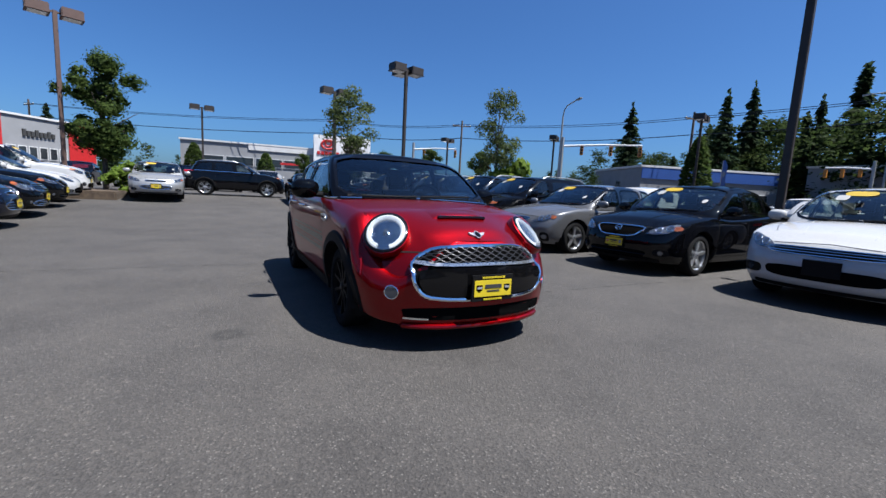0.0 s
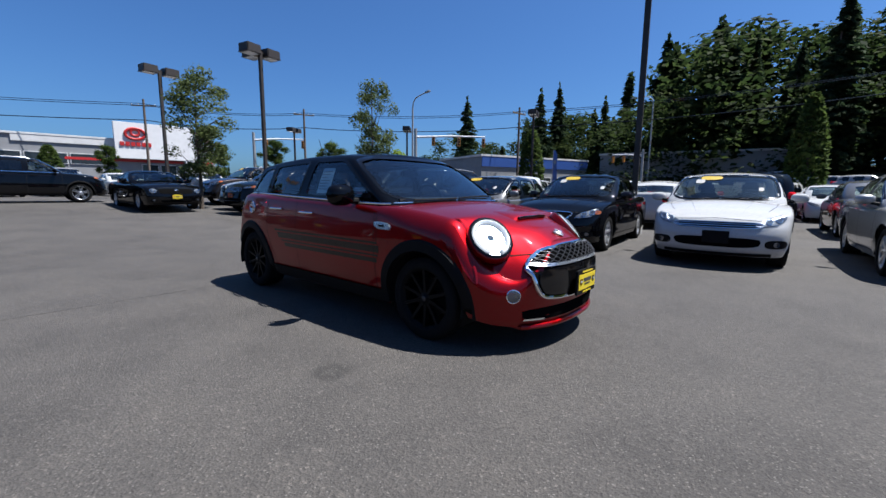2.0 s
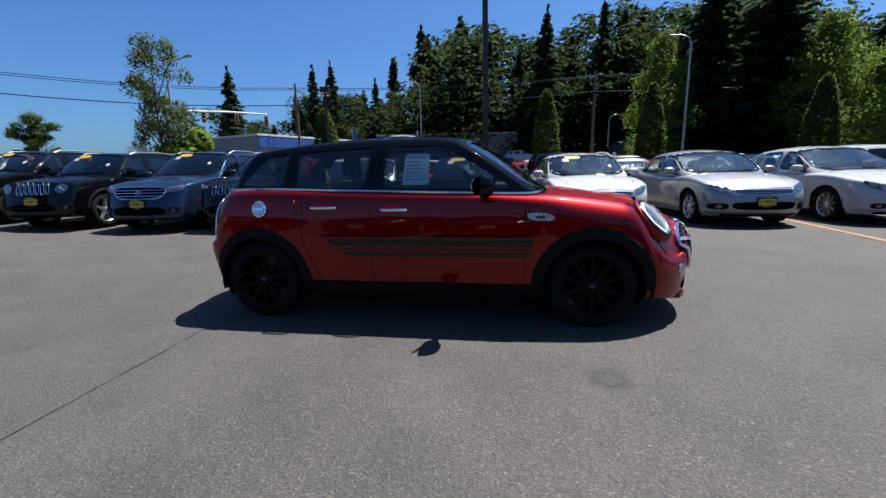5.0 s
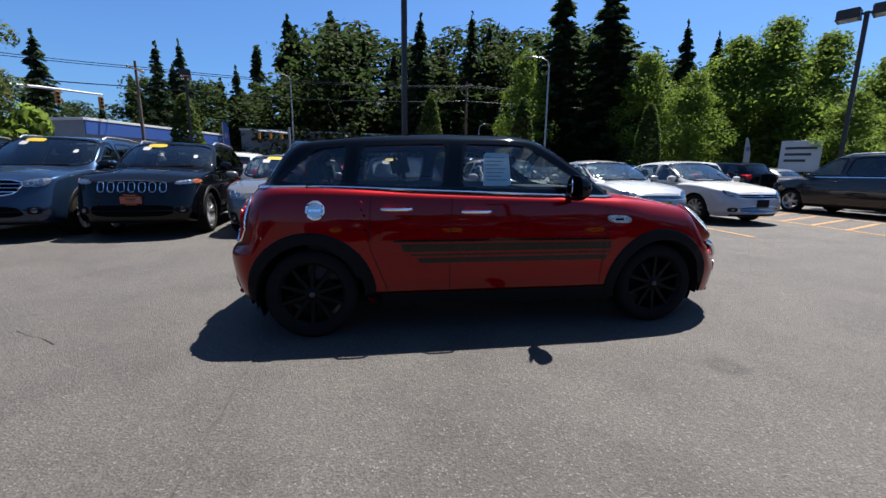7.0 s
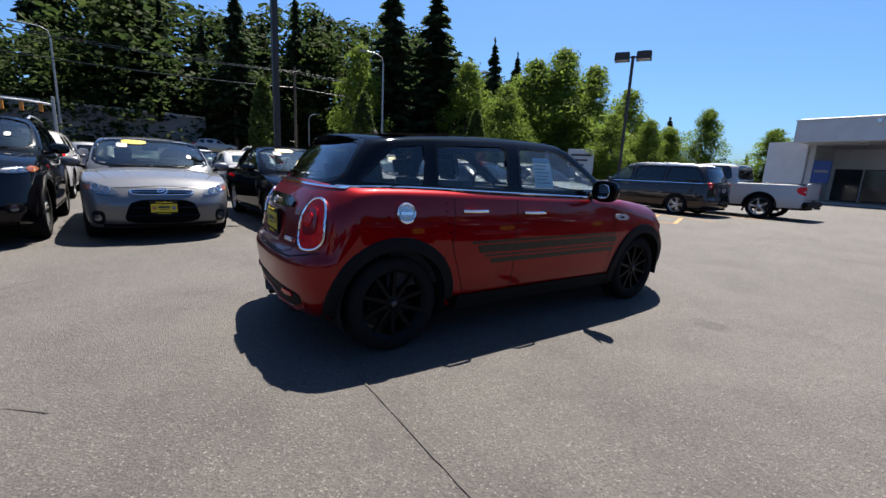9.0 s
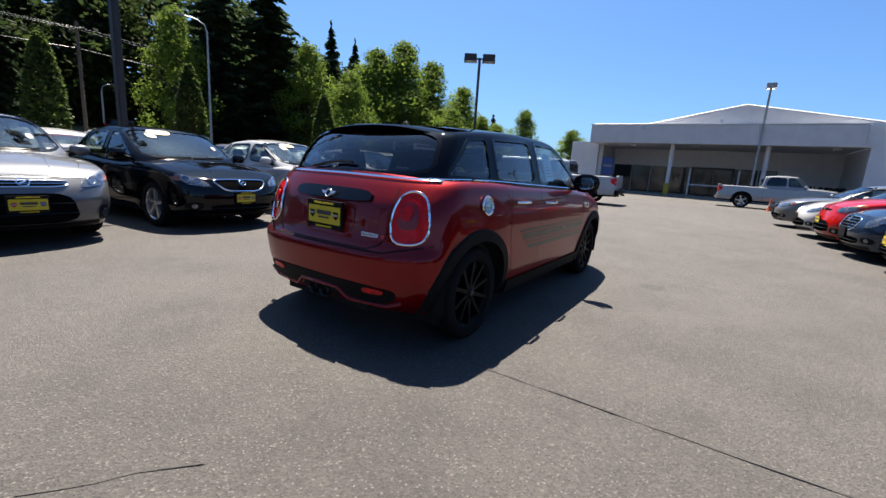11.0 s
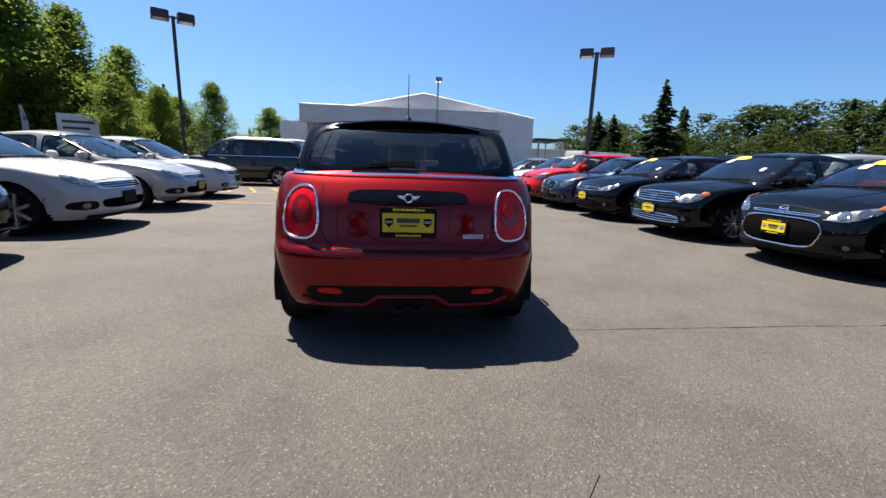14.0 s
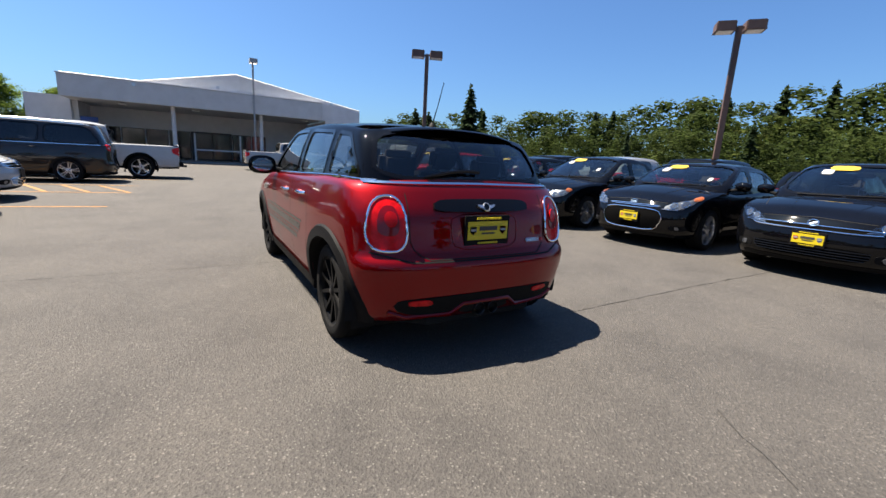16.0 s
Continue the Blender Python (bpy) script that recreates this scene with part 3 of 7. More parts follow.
def car(spec, name, label, color, m, category="car", group="", fine=1.0):
    """Builds one parked car: x ahead, origin on the ground between the axles."""
    g = dict(spec)
    root = thing(name, label, category, group, m)
    pm = PAINTS[color]
    wb, W, H = g["wb"], g["W"], g["H"]
    xF, xR = wb / 2 + g["fo"], -wb / 2 - g["ro"]
    r = g["tyre"]
    zh, zc, zb, zd = g["nose"], g["cowl_z"], g["belt"], g["deck"]
    xc, xwt, xrt, xrb = g["cowl"], g["ws_top"], g["roof_end"], g["glass_end"]
    ra = r + g.get("gap", 0.055)
    lowz = g.get("low", 0.2)
    body = {
        "front": g.get("front") or [(lowz, xF - 0.10), (0.32, xF - 0.015), (0.48, xF), (0.6, xF - 0.03), (zh, xF - 0.13)],
        "rear": g.get("rear") or [(lowz + 0.05, xR + 0.12), (0.36, xR + 0.02), (0.52, xR), (0.66, xR + 0.03), (zd, xR + g.get("tail_in", 0.10))],
        "top": g.get("top") or [(xF, zh - 0.02), (xF - 0.13, zh), (xF - 0.45, zh + 0.55 * (zc - zh)), (xc, zc), (xc - 0.5, zb), (xrb + 0.1, zb + 0.01 if zd < zb + 0.01 else zd), (xrb, zd), (xR + 0.12, zd), (xR, zd - 0.02)],
        "side": g.get("side") or [(lowz, 0.93), (0.33, 0.975), (0.5, 0.995), (0.68, 1.0), (0.85, 0.985), (zb, 0.945), (zb + 0.15, 0.9)],
        "plan": g.get("plan") or [(xR, W * 0.90), (xR + 0.55, W * 0.975), (-0.2, W), (0.6, W), (xF - 0.7, W * 0.975), (xF, W * 0.86)],
        "low": g.get("low_line") or [(xR, lowz + 0.09), (-wb / 2 - ra, lowz + 0.06), (-wb / 2 + ra, lowz), (wb / 2 - ra, lowz), (wb / 2 + ra, lowz), (xF, lowz)],
        "crown": g.get("hood_crown", 0.06), "crown_n": 2.4,
        "pull_front": g.get("pull_front", 0.42), "pull_front_n": g.get("pull_front_n", 2.6), "pull_rear": g.get("pull_rear", 0.28), "pull_rear_n": 2.8,
        "arches": [(wb / 2, r, ra), (-wb / 2, r, ra)], "corner": g.get("corner"), "shoulder": g.get("shoulder", [(0, 0.045)]),
    }
    zc0 = zb - 0.05
    wc = W * 0.945
    cab = {
        "front": g.get("ws") or [(zc0, xc + 0.06), (zb + 0.02, xc), ((zb + H) / 2, (xc + xwt) / 2 + 0.05), (H - 0.05, xwt + 0.05), (H, xwt - 0.02)],
        "rear": g.get("bl") or [(zc0, xrb - 0.03), (zb + 0.03, xrb), ((zb + H) / 2, (xrb + xrt) / 2 - g.get("bl_bow", 0.04)), (H - 0.07, xrt - 0.03), (H, xrt + 0.04)],
        "top": g.get("roof") or [(xrt - 0.1, H - 0.08), (xrt + 0.1, H - 0.055), ((xrt + xwt) / 2 + 0.1, H), (xwt - 0.1, H - 0.03), (xwt + 0.1, H - 0.06)],
        "side": g.get("cab_side") or [(zc0, 1.0), (zb + 0.03, 0.985), ((zb + H) / 2, 0.90), (H - 0.09, 0.79), (H, 0.70)],
        "plan": g.get("cab_plan") or [(xrb, wc * 0.90), (xrt, wc * 0.965), (0.0, wc), (xc - 0.3, wc * 0.985), (xc + 0.1, wc * 0.96)],
        "low": [(xrb - 1, zc0), (xc + 1, zc0)],
        "shoulder": [(0, 0.03)], "crown": 0.045, "crown_n": 2.2, "pull_front": g.get("ws_pull", 0.26), "pull_front_n": 2.1, "pull_rear": g.get("bl_pull", 0.22), "pull_rear_n": 2.3,
    }
    nx = int(96 * fine)
    BV, BF, BK = shell(body, nx, int(26 * fine) + 2, int(g.get("rows", 22) * fine) + 2)
    CV, CF, CK = shell(cab, int(64 * fine), int(26 * fine) + 2, int(20 * fine) + 2)
    skin = Skin([shell_mesh(BV, BF, BK)])
    cskin = Skin([shell_mesh(CV, CF, CK)])
    both = Skin([])
    both.trees = skin.trees + cskin.trees

    # openings of the cabin
    fr, rr = curve(cab["front"]), curve(cab["rear"])
    roof_at = curve(cab["top"])
    ins = g.get("ws_in", 0.16)
    inr = g.get("bl_in", 0.16)
    zlo = zb + g.get("win_low", 0.035)
    zhi = H - g.get("win_top", 0.115)
    sides = []
    edges = g["pillars"]          # cut lines of the side windows: (x at belt, x at roof, width)
    x0b, x0t = float(fr(zlo)) - ins, float(fr(zhi)) - ins - 0.03
    for k, (pb, pt, pw) in enumerate(list(edges) + [(float(rr(zlo)) + inr, float(rr(zhi)) + inr + g.get("qtr", 0.06), 0.0)]):
        rise = g.get("win_rise", 0.006)
        poly = [(x0b, zlo + rise * k), (pb + pw / 2, zlo + rise * (k + 1)), (pt + pw / 2, min(zhi, float(roof_at(pt)) - 0.085)), (x0t, min(zhi, float(roof_at(x0t)) - 0.085))]
        sides.append(rounded(poly, 3, g.get("win_round", 0.12)))
        x0b, x0t = pb - pw / 2, pt - pw / 2
    wbelt, wroof = float(curve(cab["plan"])(xc - 0.1)) * 0.985, float(curve(cab["plan"])(xwt)) * 0.80
    zw0, zw1 = zb + g.get("ws_low", 0.03), H - g.get("ws_high", 0.066)
    wm, wo, si = g.get("ws_margin", 0.05), g.get("ws_top_out", 0.045), g.get("seal_in", 0.022)
    ws = rounded([(-wbelt + wm, zw0), (wbelt - wm, zw0), (wroof - 0.05 + wo, zw1), (-wroof + 0.05 - wo, zw1)], 3, 0.12)
    wrb, wrr = float(curve(cab["plan"])(xrb)) * 0.97, float(curve(cab["plan"])(xrt)) * 0.79
    zb0, zb1 = zb + g.get("bl_low", 0.05), H - g.get("bl_high", 0.11)
    bm_ = g.get("bl_margin", 0.09)
    bl = rounded([(-wrb + bm_, zb0), (wrb - bm_, zb0), (wrr - bm_ / 2, zb1), (-wrr + bm_ / 2, zb1)], 3, 0.14)
    cuts = [("LR", 0, 2, p) for p in sides] + [("FT", 1, 2, ws)]
    if g.get("rear_glass", True):
        cuts.append((g.get("back_cut", "BT"), 1, 2, bl))
    cabin_mat = PAINTS[g.get("roof_color", color)]
    ci, cr = g.get("cut_front", 0.12), g.get("cut_rear", 0.25)
    wide = curve(cab["plan"])
    rim = [(float(x), min(W - 0.12, float(wide(x)) - 0.05)) for x in np.linspace(xrb + cr, xc - ci, 12)]
    inner = [(x, -y) for x, y in rim] + rim[::-1]
    part("body", shell_mesh(BV, BF, BK, [("T", 0, 1, inner)] + g.get("bed_cut", [])), pm, root)
    part("cabin", shell_mesh(CV, CF, CK, cuts), cabin_mat, root, g.get("cab_label", ""))
    gl_f, gl_r = M["glass"], M[g.get("rear_tint", "glass")]
    gl_b = M[g.get("back_tint", g.get("rear_tint", "glass"))]
    part("windscreen", cskin.panel(ws, "F", -0.006, 44, False), gl_f, root, "clear windscreen")
    part("windscreen_seal", cskin.band(ws, "F", 0.012, si), M["gloss_black"], root)
    if g.get("rear_glass", True):
        part("rear_window", cskin.panel(bl, "B", -0.006, 44, False), gl_b, root)
        part("rear_window_seal", cskin.band(bl, "B", 0.012, si), M["gloss_black"], root)
    for s in "RL":
        for k, p in enumerate(sides):
            part("side_window", cskin.panel(p, s, -0.006, 32, False), gl_r if k else M[g.get("front_tint", g.get("rear_tint", "glass"))], root)
            part("window_seal", cskin.band(p, s, 0.010, min(0.032, si), n=40), M["gloss_black"], root)

    # underbody, liners and cabin
    ub = bmesh.new()
    plan2 = [(xF - 0.22, 0.34), (xF - 0.55, 0.78), (xR + 0.36, 0.80), (xR + 0.075, 0.45)]
    plan2 = [(x, W * y) for x, y in plan2] + [(x, -W * y) for x, y in reversed(plan2)]
    rings = [[ub.verts.new((x, y, z)) for x, y in plan2] for z in (lowz + 0.01, lowz + 0.07)]
    ub.faces.new(rings[0]), ub.faces.new(rings[1])
    for i in range(8):
        ub.faces.new((rings[0][i], rings[0][(i + 1) % 8], rings[1][(i + 1) % 8], rings[1][i]))
    for xw in (-wb / 2, wb / 2):
        for s in (-1, 1):
            made = bmesh.new()
            rows = []
            for y in (W * 0.955, W * 0.55):
                rows.append([made.verts.new((xw + (ra + 0.002) * math.cos(a), s * y, r + (ra + 0.002) * math.sin(a))) for a in np.linspace(-0.22, math.pi + 0.22, 22)])
            for i in range(21):
                made.faces.new((rows[0][i], rows[0][i + 1], rows[1][i + 1], rows[1][i]))
            made.faces.new(rows[1])
            join(ub, made)
    part("underbody", ub, M["under"], root, "dark underbody and wheel housings", False)
    fl = box(-wb / 2 + ra + 0.03, wb / 2 - ra - 0.03, -W + 0.055, W - 0.055, 0.36, 0.40)
    box(xrb + 0.2, -wb / 2 + ra + 0.03, -W * 0.52, W * 0.52, 0.36, 0.40, 0.0, fl)
    part("cabin_floor", fl, M["seat"], root, smooth=False)
    dash = box(xc - 0.55, xc - 0.02, -W * 0.84, W * 0.84, 0.5, zb + g.get("dash_up", 0.0) - 0.01, 0.06)
    part("dashboard", dash, M["seat"], root)
    sx = xc - 1.18
    # the rear bench stays clear of the back glass
    bx = min(sx - 0.5, max(sx - 0.85, float(curve(cab["rear"])(H - 0.2)) + 0.70))
    for y in (-0.36, 0.36):
        for x in ([sx, bx] if g.get("rear_seats", True) else [sx]):
            st = new("seat", SEAT)
            st.parent = root
            st.matrix_basis = Matrix.Translation((x, y, H - (1.02 if x == sx else 1.08)))
    for sd in (-1, 1):
        y = sd * (float(wide(0.0)) - 0.085)
        part("door_trim", box(xrb + 0.35, xc - 0.25, min(y, y + sd * 0.04), max(y, y + sd * 0.04), 0.40, zb + g.get("trim_up", 0.02), 0.012), M["seat"], root)
    if g.get("parcel", True):
        part("rear_shelf", box(xrb + 0.12, xrb + 0.45, -W * 0.8, W * 0.8, zb - 0.08, zb - 0.03, 0.01), M["seat"], root)
    swl = new("steering_wheel", WHEEL_IN)
    swl.parent = root
    swl.matrix_basis = Matrix.Translation((xc - 0.66, 0.36, zb - 0.02)) @ Matrix.Rotation(radians(-25), 4, "Y")
    part("inner_mirror", box(xwt + 0.10, xwt + 0.14, -0.11, 0.11, H - 0.24, H - 0.17, 0.015), M["trim"], root)

    # wheels
    for xw in (wb / 2, -wb / 2):
        for s in (-1, 1):
            add_wheel(root, g.get("wheel", "five"), xw, s * (W - 0.045 - r * 0.36), r, s < 0, g.get("steer", 0.0) if xw > 0 else 0.0)

    # lamps
    for s in (-1, 1):
        if g["headlamp"]:
            head_lamp(g, skin, root, s)
        tl = [(s * a, b) for a, b in g["taillamp"]]
        t = part("tail_lamp", skin.panel(rounded(tl, 2), "B", 0.008, 28), M["tail"], root, "red tail lamp")
        c = sum((Vector(p) for p in tl), Vector((0, 0))) / len(tl)
        part("reverse_lamp", skin.panel(oval(c.x, c.y - 0.02, 0.035, 0.025, 14), "B", 0.013, 14), M["lampglass"], t)
        if g.get("fog"):
            fy, fz, frw, frh = g["fog"]
            f = part("fog_recess", skin.panel(oval(s * fy, fz, frw, frh, 24, 3), "F", 0.004, 24), M["trim"], root)
            part("fog_lamp", skin.panel(oval(s * fy, fz, min(frw, frh) * 0.62, min(frw, frh) * 0.62, 16), "F", 0.014, 16), M["projector"], f)

    # grille and intake
    for k, (poly, bars, chrome) in enumerate(g["grilles"]):
        pl = rounded(poly, 2, 0.16)
        gr = part("grille" if k == 0 else "air_intake", skin.panel(pl, "F", 0.004, 40), M["grille_black"], root)
        if bars:
            zs = [p[1] for p in poly]
            z0, z1 = min(zs), max(zs)
            b = None
            for i in range(bars):
                z = z0 + (z1 - z0) * (i + 1) / (bars + 1)
                ys = [u for u in np.linspace(-0.7, 0.7, 141) if inside(pl, np.array([u]), np.array([z]))[0]]
                if len(ys) > 4:
                    b = tube([skin.drop("F", u, z, 0.012)[0] for u in np.linspace(ys[0], ys[-1], 14)], 0.006 if chrome != "wide" else 0.008, bm=b)
            if b:
                part("grille_bar", b, M["chrome"] if chrome else M["gloss_black"], gr)
        if chrome:
            part("grille_surround", skin.ring(pl, "F", 0.009 if chrome != "wide" else 0.012, 0.006, 44), M["chrome"], gr, "chrome grille surround")
    if g.get("slots"):
        n, y0, z0, z1 = g["slots"]
        for i in range(n):
            y = (i - (n - 1) / 2) * 2 * y0 / n
            p = rounded([(y - y0 / n * 0.62, z0), (y + y0 / n * 0.62, z0), (y + y0 / n * 0.62, z1), (y - y0 / n * 0.62, z1)], 2, 0.2)
            sl = part("grille_slot", skin.panel(p, "F", 0.006, 20), M["gloss_black"], root)
            part("slot_surround", skin.ring(p, "F", 0.005, 0.006, 20), M["chrome"], sl)
    if g.get("badge"):
        by, bz = 0.0, g["badge"]
        bd = part("badge", skin.ring(oval(by, bz, 0.05, 0.036, 20), "F", 0.006, 0.018, 24), M["chrome"], root, "chrome badge")
        part("badge_bar", skin.line([(by - 0.03, bz - 0.012), (by + 0.03, bz + 0.012)], "F", 0.012, 0.018), M["chrome"], bd)
    if g.get("plate_z"):
        plate(skin, root, "F", 0.0, g["plate_z"], g.get("plate", "yellow"))
    plate(skin, root, "B", 0.0, g.get("rear_plate_z", 0.72), g.get("plate", "yellow"))
    if g.get("lip", True):
        part("lower_lip", skin.line([(-W * 0.72, lowz + 0.035), (0, lowz + 0.03), (W * 0.72, lowz + 0.035)], "F", 0.05, 0.006), M["trim"], root)

    # seams, handles, mirrors
    zs = g.get("sill", lowz + 0.10)
    doors = g.get("door_lines") or [xc - 0.12, edges[0][0], max(-wb / 2 + ra + 0.02, edges[1][0] if len(edges) > 1 else -wb / 2 + ra + 0.1)]
    for s in "RL":
        sg = -1 if s == "R" else 1
        b = None
        for i, x in enumerate(doors):
            lean = g.get("lean", 0.05) * (0 if i == 0 else 1)
            b = skin.line([(x, zb - 0.03), (x - lean * 0.4, 0.65), (x - lean * 0.2 if i < len(doors) - 1 else x + 0.12, zs)], s, g.get("seam", 0.007), bm=b)
        b = skin.line([(doors[0], zs), (doors[-1] + 0.1, zs)], s, g.get("seam", 0.007), bm=b)
        part("door_seam", b, M["under"], root)
        part("sill", skin.line([(-wb / 2 + ra, lowz + 0.045), (wb / 2 - ra, lowz + 0.045)], s, 0.08, 0.005), M["trim"] if g.get("black_sill", True) else pm, root)
        if g.get("belt_chrome"):
            part("belt_trim", both.line([(xc - 0.2, zb + 0.012), (xrb + 0.2, zb + 0.03)], s, 0.018, 0.006), M["chrome"], root, "chrome belt trim")
        for i in range(len(doors) - 1):
            hx = doors[i + 1] + 0.17
            hz = g.get("handle_z", zb - g.get("handle", 0.11)) + 0.018 * i
            p0, p1 = skin.drop(s, hx - 0.10, hz, 0.0)[0], skin.drop(s, hx + 0.10, hz, 0.0)[0]
            o = Vector((0, sg * 0.028, 0))
            part("door_handle", tube([p0, p0.lerp(p1, 0.12) + o, p0.lerp(p1, 0.5) + o * 1.15, p0.lerp(p1, 0.88) + o, p1], 0.012, seg=8), M["chrome"] if g.get("chrome_handles") else pm, root)
        mx, mz = g.get("mirror", (xc - 0.32, zb + 0.07))
        my = sg * (W + 0.085)
        mb = bmesh.new()
        ax, ay, az = g.get("mirror_size", (0.075, 0.115, 0.075))
        bmesh.ops.create_uvsphere(mb, u_segments=18, v_segments=12, radius=1)
        for v in mb.verts:
            x, y, z = v.co
            v.co = Vector((mx + ax * x if x > 0 else mx + 0.012 * x, my + ay * math.copysign(abs(y) ** 0.75, y), mz + az * math.copysign(abs(z) ** 0.75, z)))
        hold = part("wing_mirror", mb, PAINTS[g.get("mirror_color", color)], root)
        part("mirror_arm", tube([both.drop(s, mx + 0.03, zb + 0.0, -0.01)[0], (mx + 0.03, my - sg * 0.06, mz - 0.045)], 0.025, seg=8), M["trim"], hold)
        mg = lathe([(0.001, 0.0), (0.9, 0.0), (0.96, 0.0), (0.965, -0.04)], 24, "Z")
        mg.transform(Matrix.Translation((mx - 0.03, my, mz)) @ Matrix.Rotation(radians(sg * 17 - 5), 4, "Z") @ Matrix.Diagonal((0.1, ay * 0.80, az * 0.74, 1)) @ Matrix.Rotation(radians(-90), 4, "Y"))
        part("mirror_glass", mg, M["chrome"], hold)
        if g.get("cladding"):
            for xw in (-wb / 2, wb / 2):
                arch_band(skin, root, s, xw, r, ra, g["cladding"])
        if g.get("rails"):
            xs = np.linspace(xrt + 0.12, xwt - 0.2, 12)
            yy = float(curve(cab["plan"])(0)) * 0.74
            pts = [cskin.drop("T", x, sg * yy, 0.05 if 0 < i < 11 else 0.0)[0] for i, x in enumerate(xs)]
            part("roof_rail", tube(pts, 0.018, seg=8), M["alloy"] if g["rails"] == "silver" else M["trim"], root)
    if g["headlamp"]:
        for sd in (-1, 1):
            part("bonnet_seam", skin.line([(xc + 0.02, sd * W * 0.80), (xc + 0.5, sd * W * 0.75), (xF - 0.42, sd * W * 0.64)], "T", 0.008, 0.001), M["under"], root)
            part("bonnet_crease", tube([skin.drop("T", x, sd * y, 0.0)[0] for x, y in zip(np.linspace(xc + 0.1, xF - 0.35, 8), np.linspace(0.45, 0.30, 8))], 0.005, seg=6), pm, root)
        part("bumper_seam", skin.line([(-W * 0.56, zh - 0.015), (0, zh + 0.012), (W * 0.56, zh - 0.015)], "F", 0.006, 0.002), M["under"], root)
    wp = None
    for y0, y1 in ((-0.02, 0.52), (-0.55, -0.06)):
        wp = tube([cskin.drop("F", y, zw0 + 0.012 + 0.012 * math.sin(3 * y), 0.016)[0] for y in np.linspace(y0, y1, 8)], 0.008, bm=wp)
    part("wiper", wp, M["trim"], root)
    if g.get("sticker"):
        z = zw1 - 0.045
        y = g.get("sticker_y", -0.22)
        part("windscreen_sticker", cskin.panel(oval(y, z, 0.17, 0.034, 20, 3), "F", 0.003, 20, False), M["yellow_sticker"], root, "yellow oval windscreen sticker")
        part("price_tag", cskin.panel(oval(y - 0.16, z - 0.06, 0.07, 0.035, 16, 5), "F", 0.003, 16, False), M["white_sticker"], root, "white windscreen tag")
        part("price_tag", cskin.panel(oval(0.5, z - 0.2, 0.035, 0.03, 12, 5), "F", 0.003, 12, False), M["white_sticker"], root)
    return root, skin, cskin, both


def arch_band(skin, root, s, xw, r, ra, width):
    """Black plastic round a wheel opening."""
    sg = -1 if s == "R" else 1
    made = bmesh.new()
    rows = [[], [], [], []]
    for f in np.linspace(0, 1, 36):
        for k, (rad, o) in enumerate(((ra - 0.004, -0.04), (ra - 0.002, 0.018), (ra + width * 0.8, 0.014), (ra + width, -0.006))):
            a0 = math.asin(max(-0.9, (0.225 - r) / rad))
            a = a0 + (math.pi - 2 * a0) * f
            x, z = xw + rad * math.cos(a), r + rad * math.sin(a)
            out = max(rad, ra + 0.02)
            p = skin.drop(s, xw + out * math.cos(a), max(0.255, r + out * math.sin(a)), 0.0)[0]
            rows[k].append(made.verts.new((x, p.y + sg * o, z)))
    for p, q in zip(rows, rows[1:]):
        for i in range(len(p) - 1):
            made.faces.new((p[i], p[i + 1], q[i + 1], q[i]))
    bmesh.ops.recalc_face_normals(made, faces=made.faces[:])
    return part("arch_trim", made, M["trim"], root, "black plastic wheel arch")


HL_SWEPT = [(0.46, 0.62), (0.50, 0.70), (0.66, 0.755), (0.79, 0.80), (0.80, 0.74), (0.70, 0.64)]
TL_WIDE = [(0.42, 0.80), (0.44, 0.92), (0.62, 0.95), (0.78, 0.93), (0.76, 0.80), (0.60, 0.77)]
SEDAN = dict(wb=2.70, fo=0.93, ro=1.05, W=0.89, H=1.46, tyre=0.325, nose=0.74, cowl_z=0.98, belt=0.95, deck=1.03, cowl=1.02, ws_top=0.22, roof_end=-0.92, glass_end=-1.52,
             tail_in=0.10, pillars=[(-0.08, -0.08, 0.10), (-0.92, -0.80, 0.07)], headlamp=HL_SWEPT, taillamp=TL_WIDE, grilles=[([(-0.40, 0.60), (0.40, 0.60), (0.46, 0.72), (-0.46, 0.72)], 3, "thin"),
             ([(-0.5, 0.28), (0.5, 0.28), (0.58, 0.42), (-0.58, 0.42)], 2, None)], fog=(0.66, 0.36, 0.09, 0.05), plate_z=0.50, badge=0.68, amber=True, belt_chrome=True, sticker=True, rear_plate_z=0.86)
HATCH = dict(SEDAN, wb=2.65, fo=0.90, ro=0.80, W=0.91, H=1.47, deck=1.05, roof_end=-1.32, glass_end=-1.78, tail_in=0.12, pillars=[(-0.06, -0.10, 0.10), (-0.88, -0.92, 0.08)],
             taillamp=[(0.62, 0.78), (0.62, 0.98), (0.74, 1.02), (0.82, 0.98), (0.80, 0.78)], belt_chrome=False)
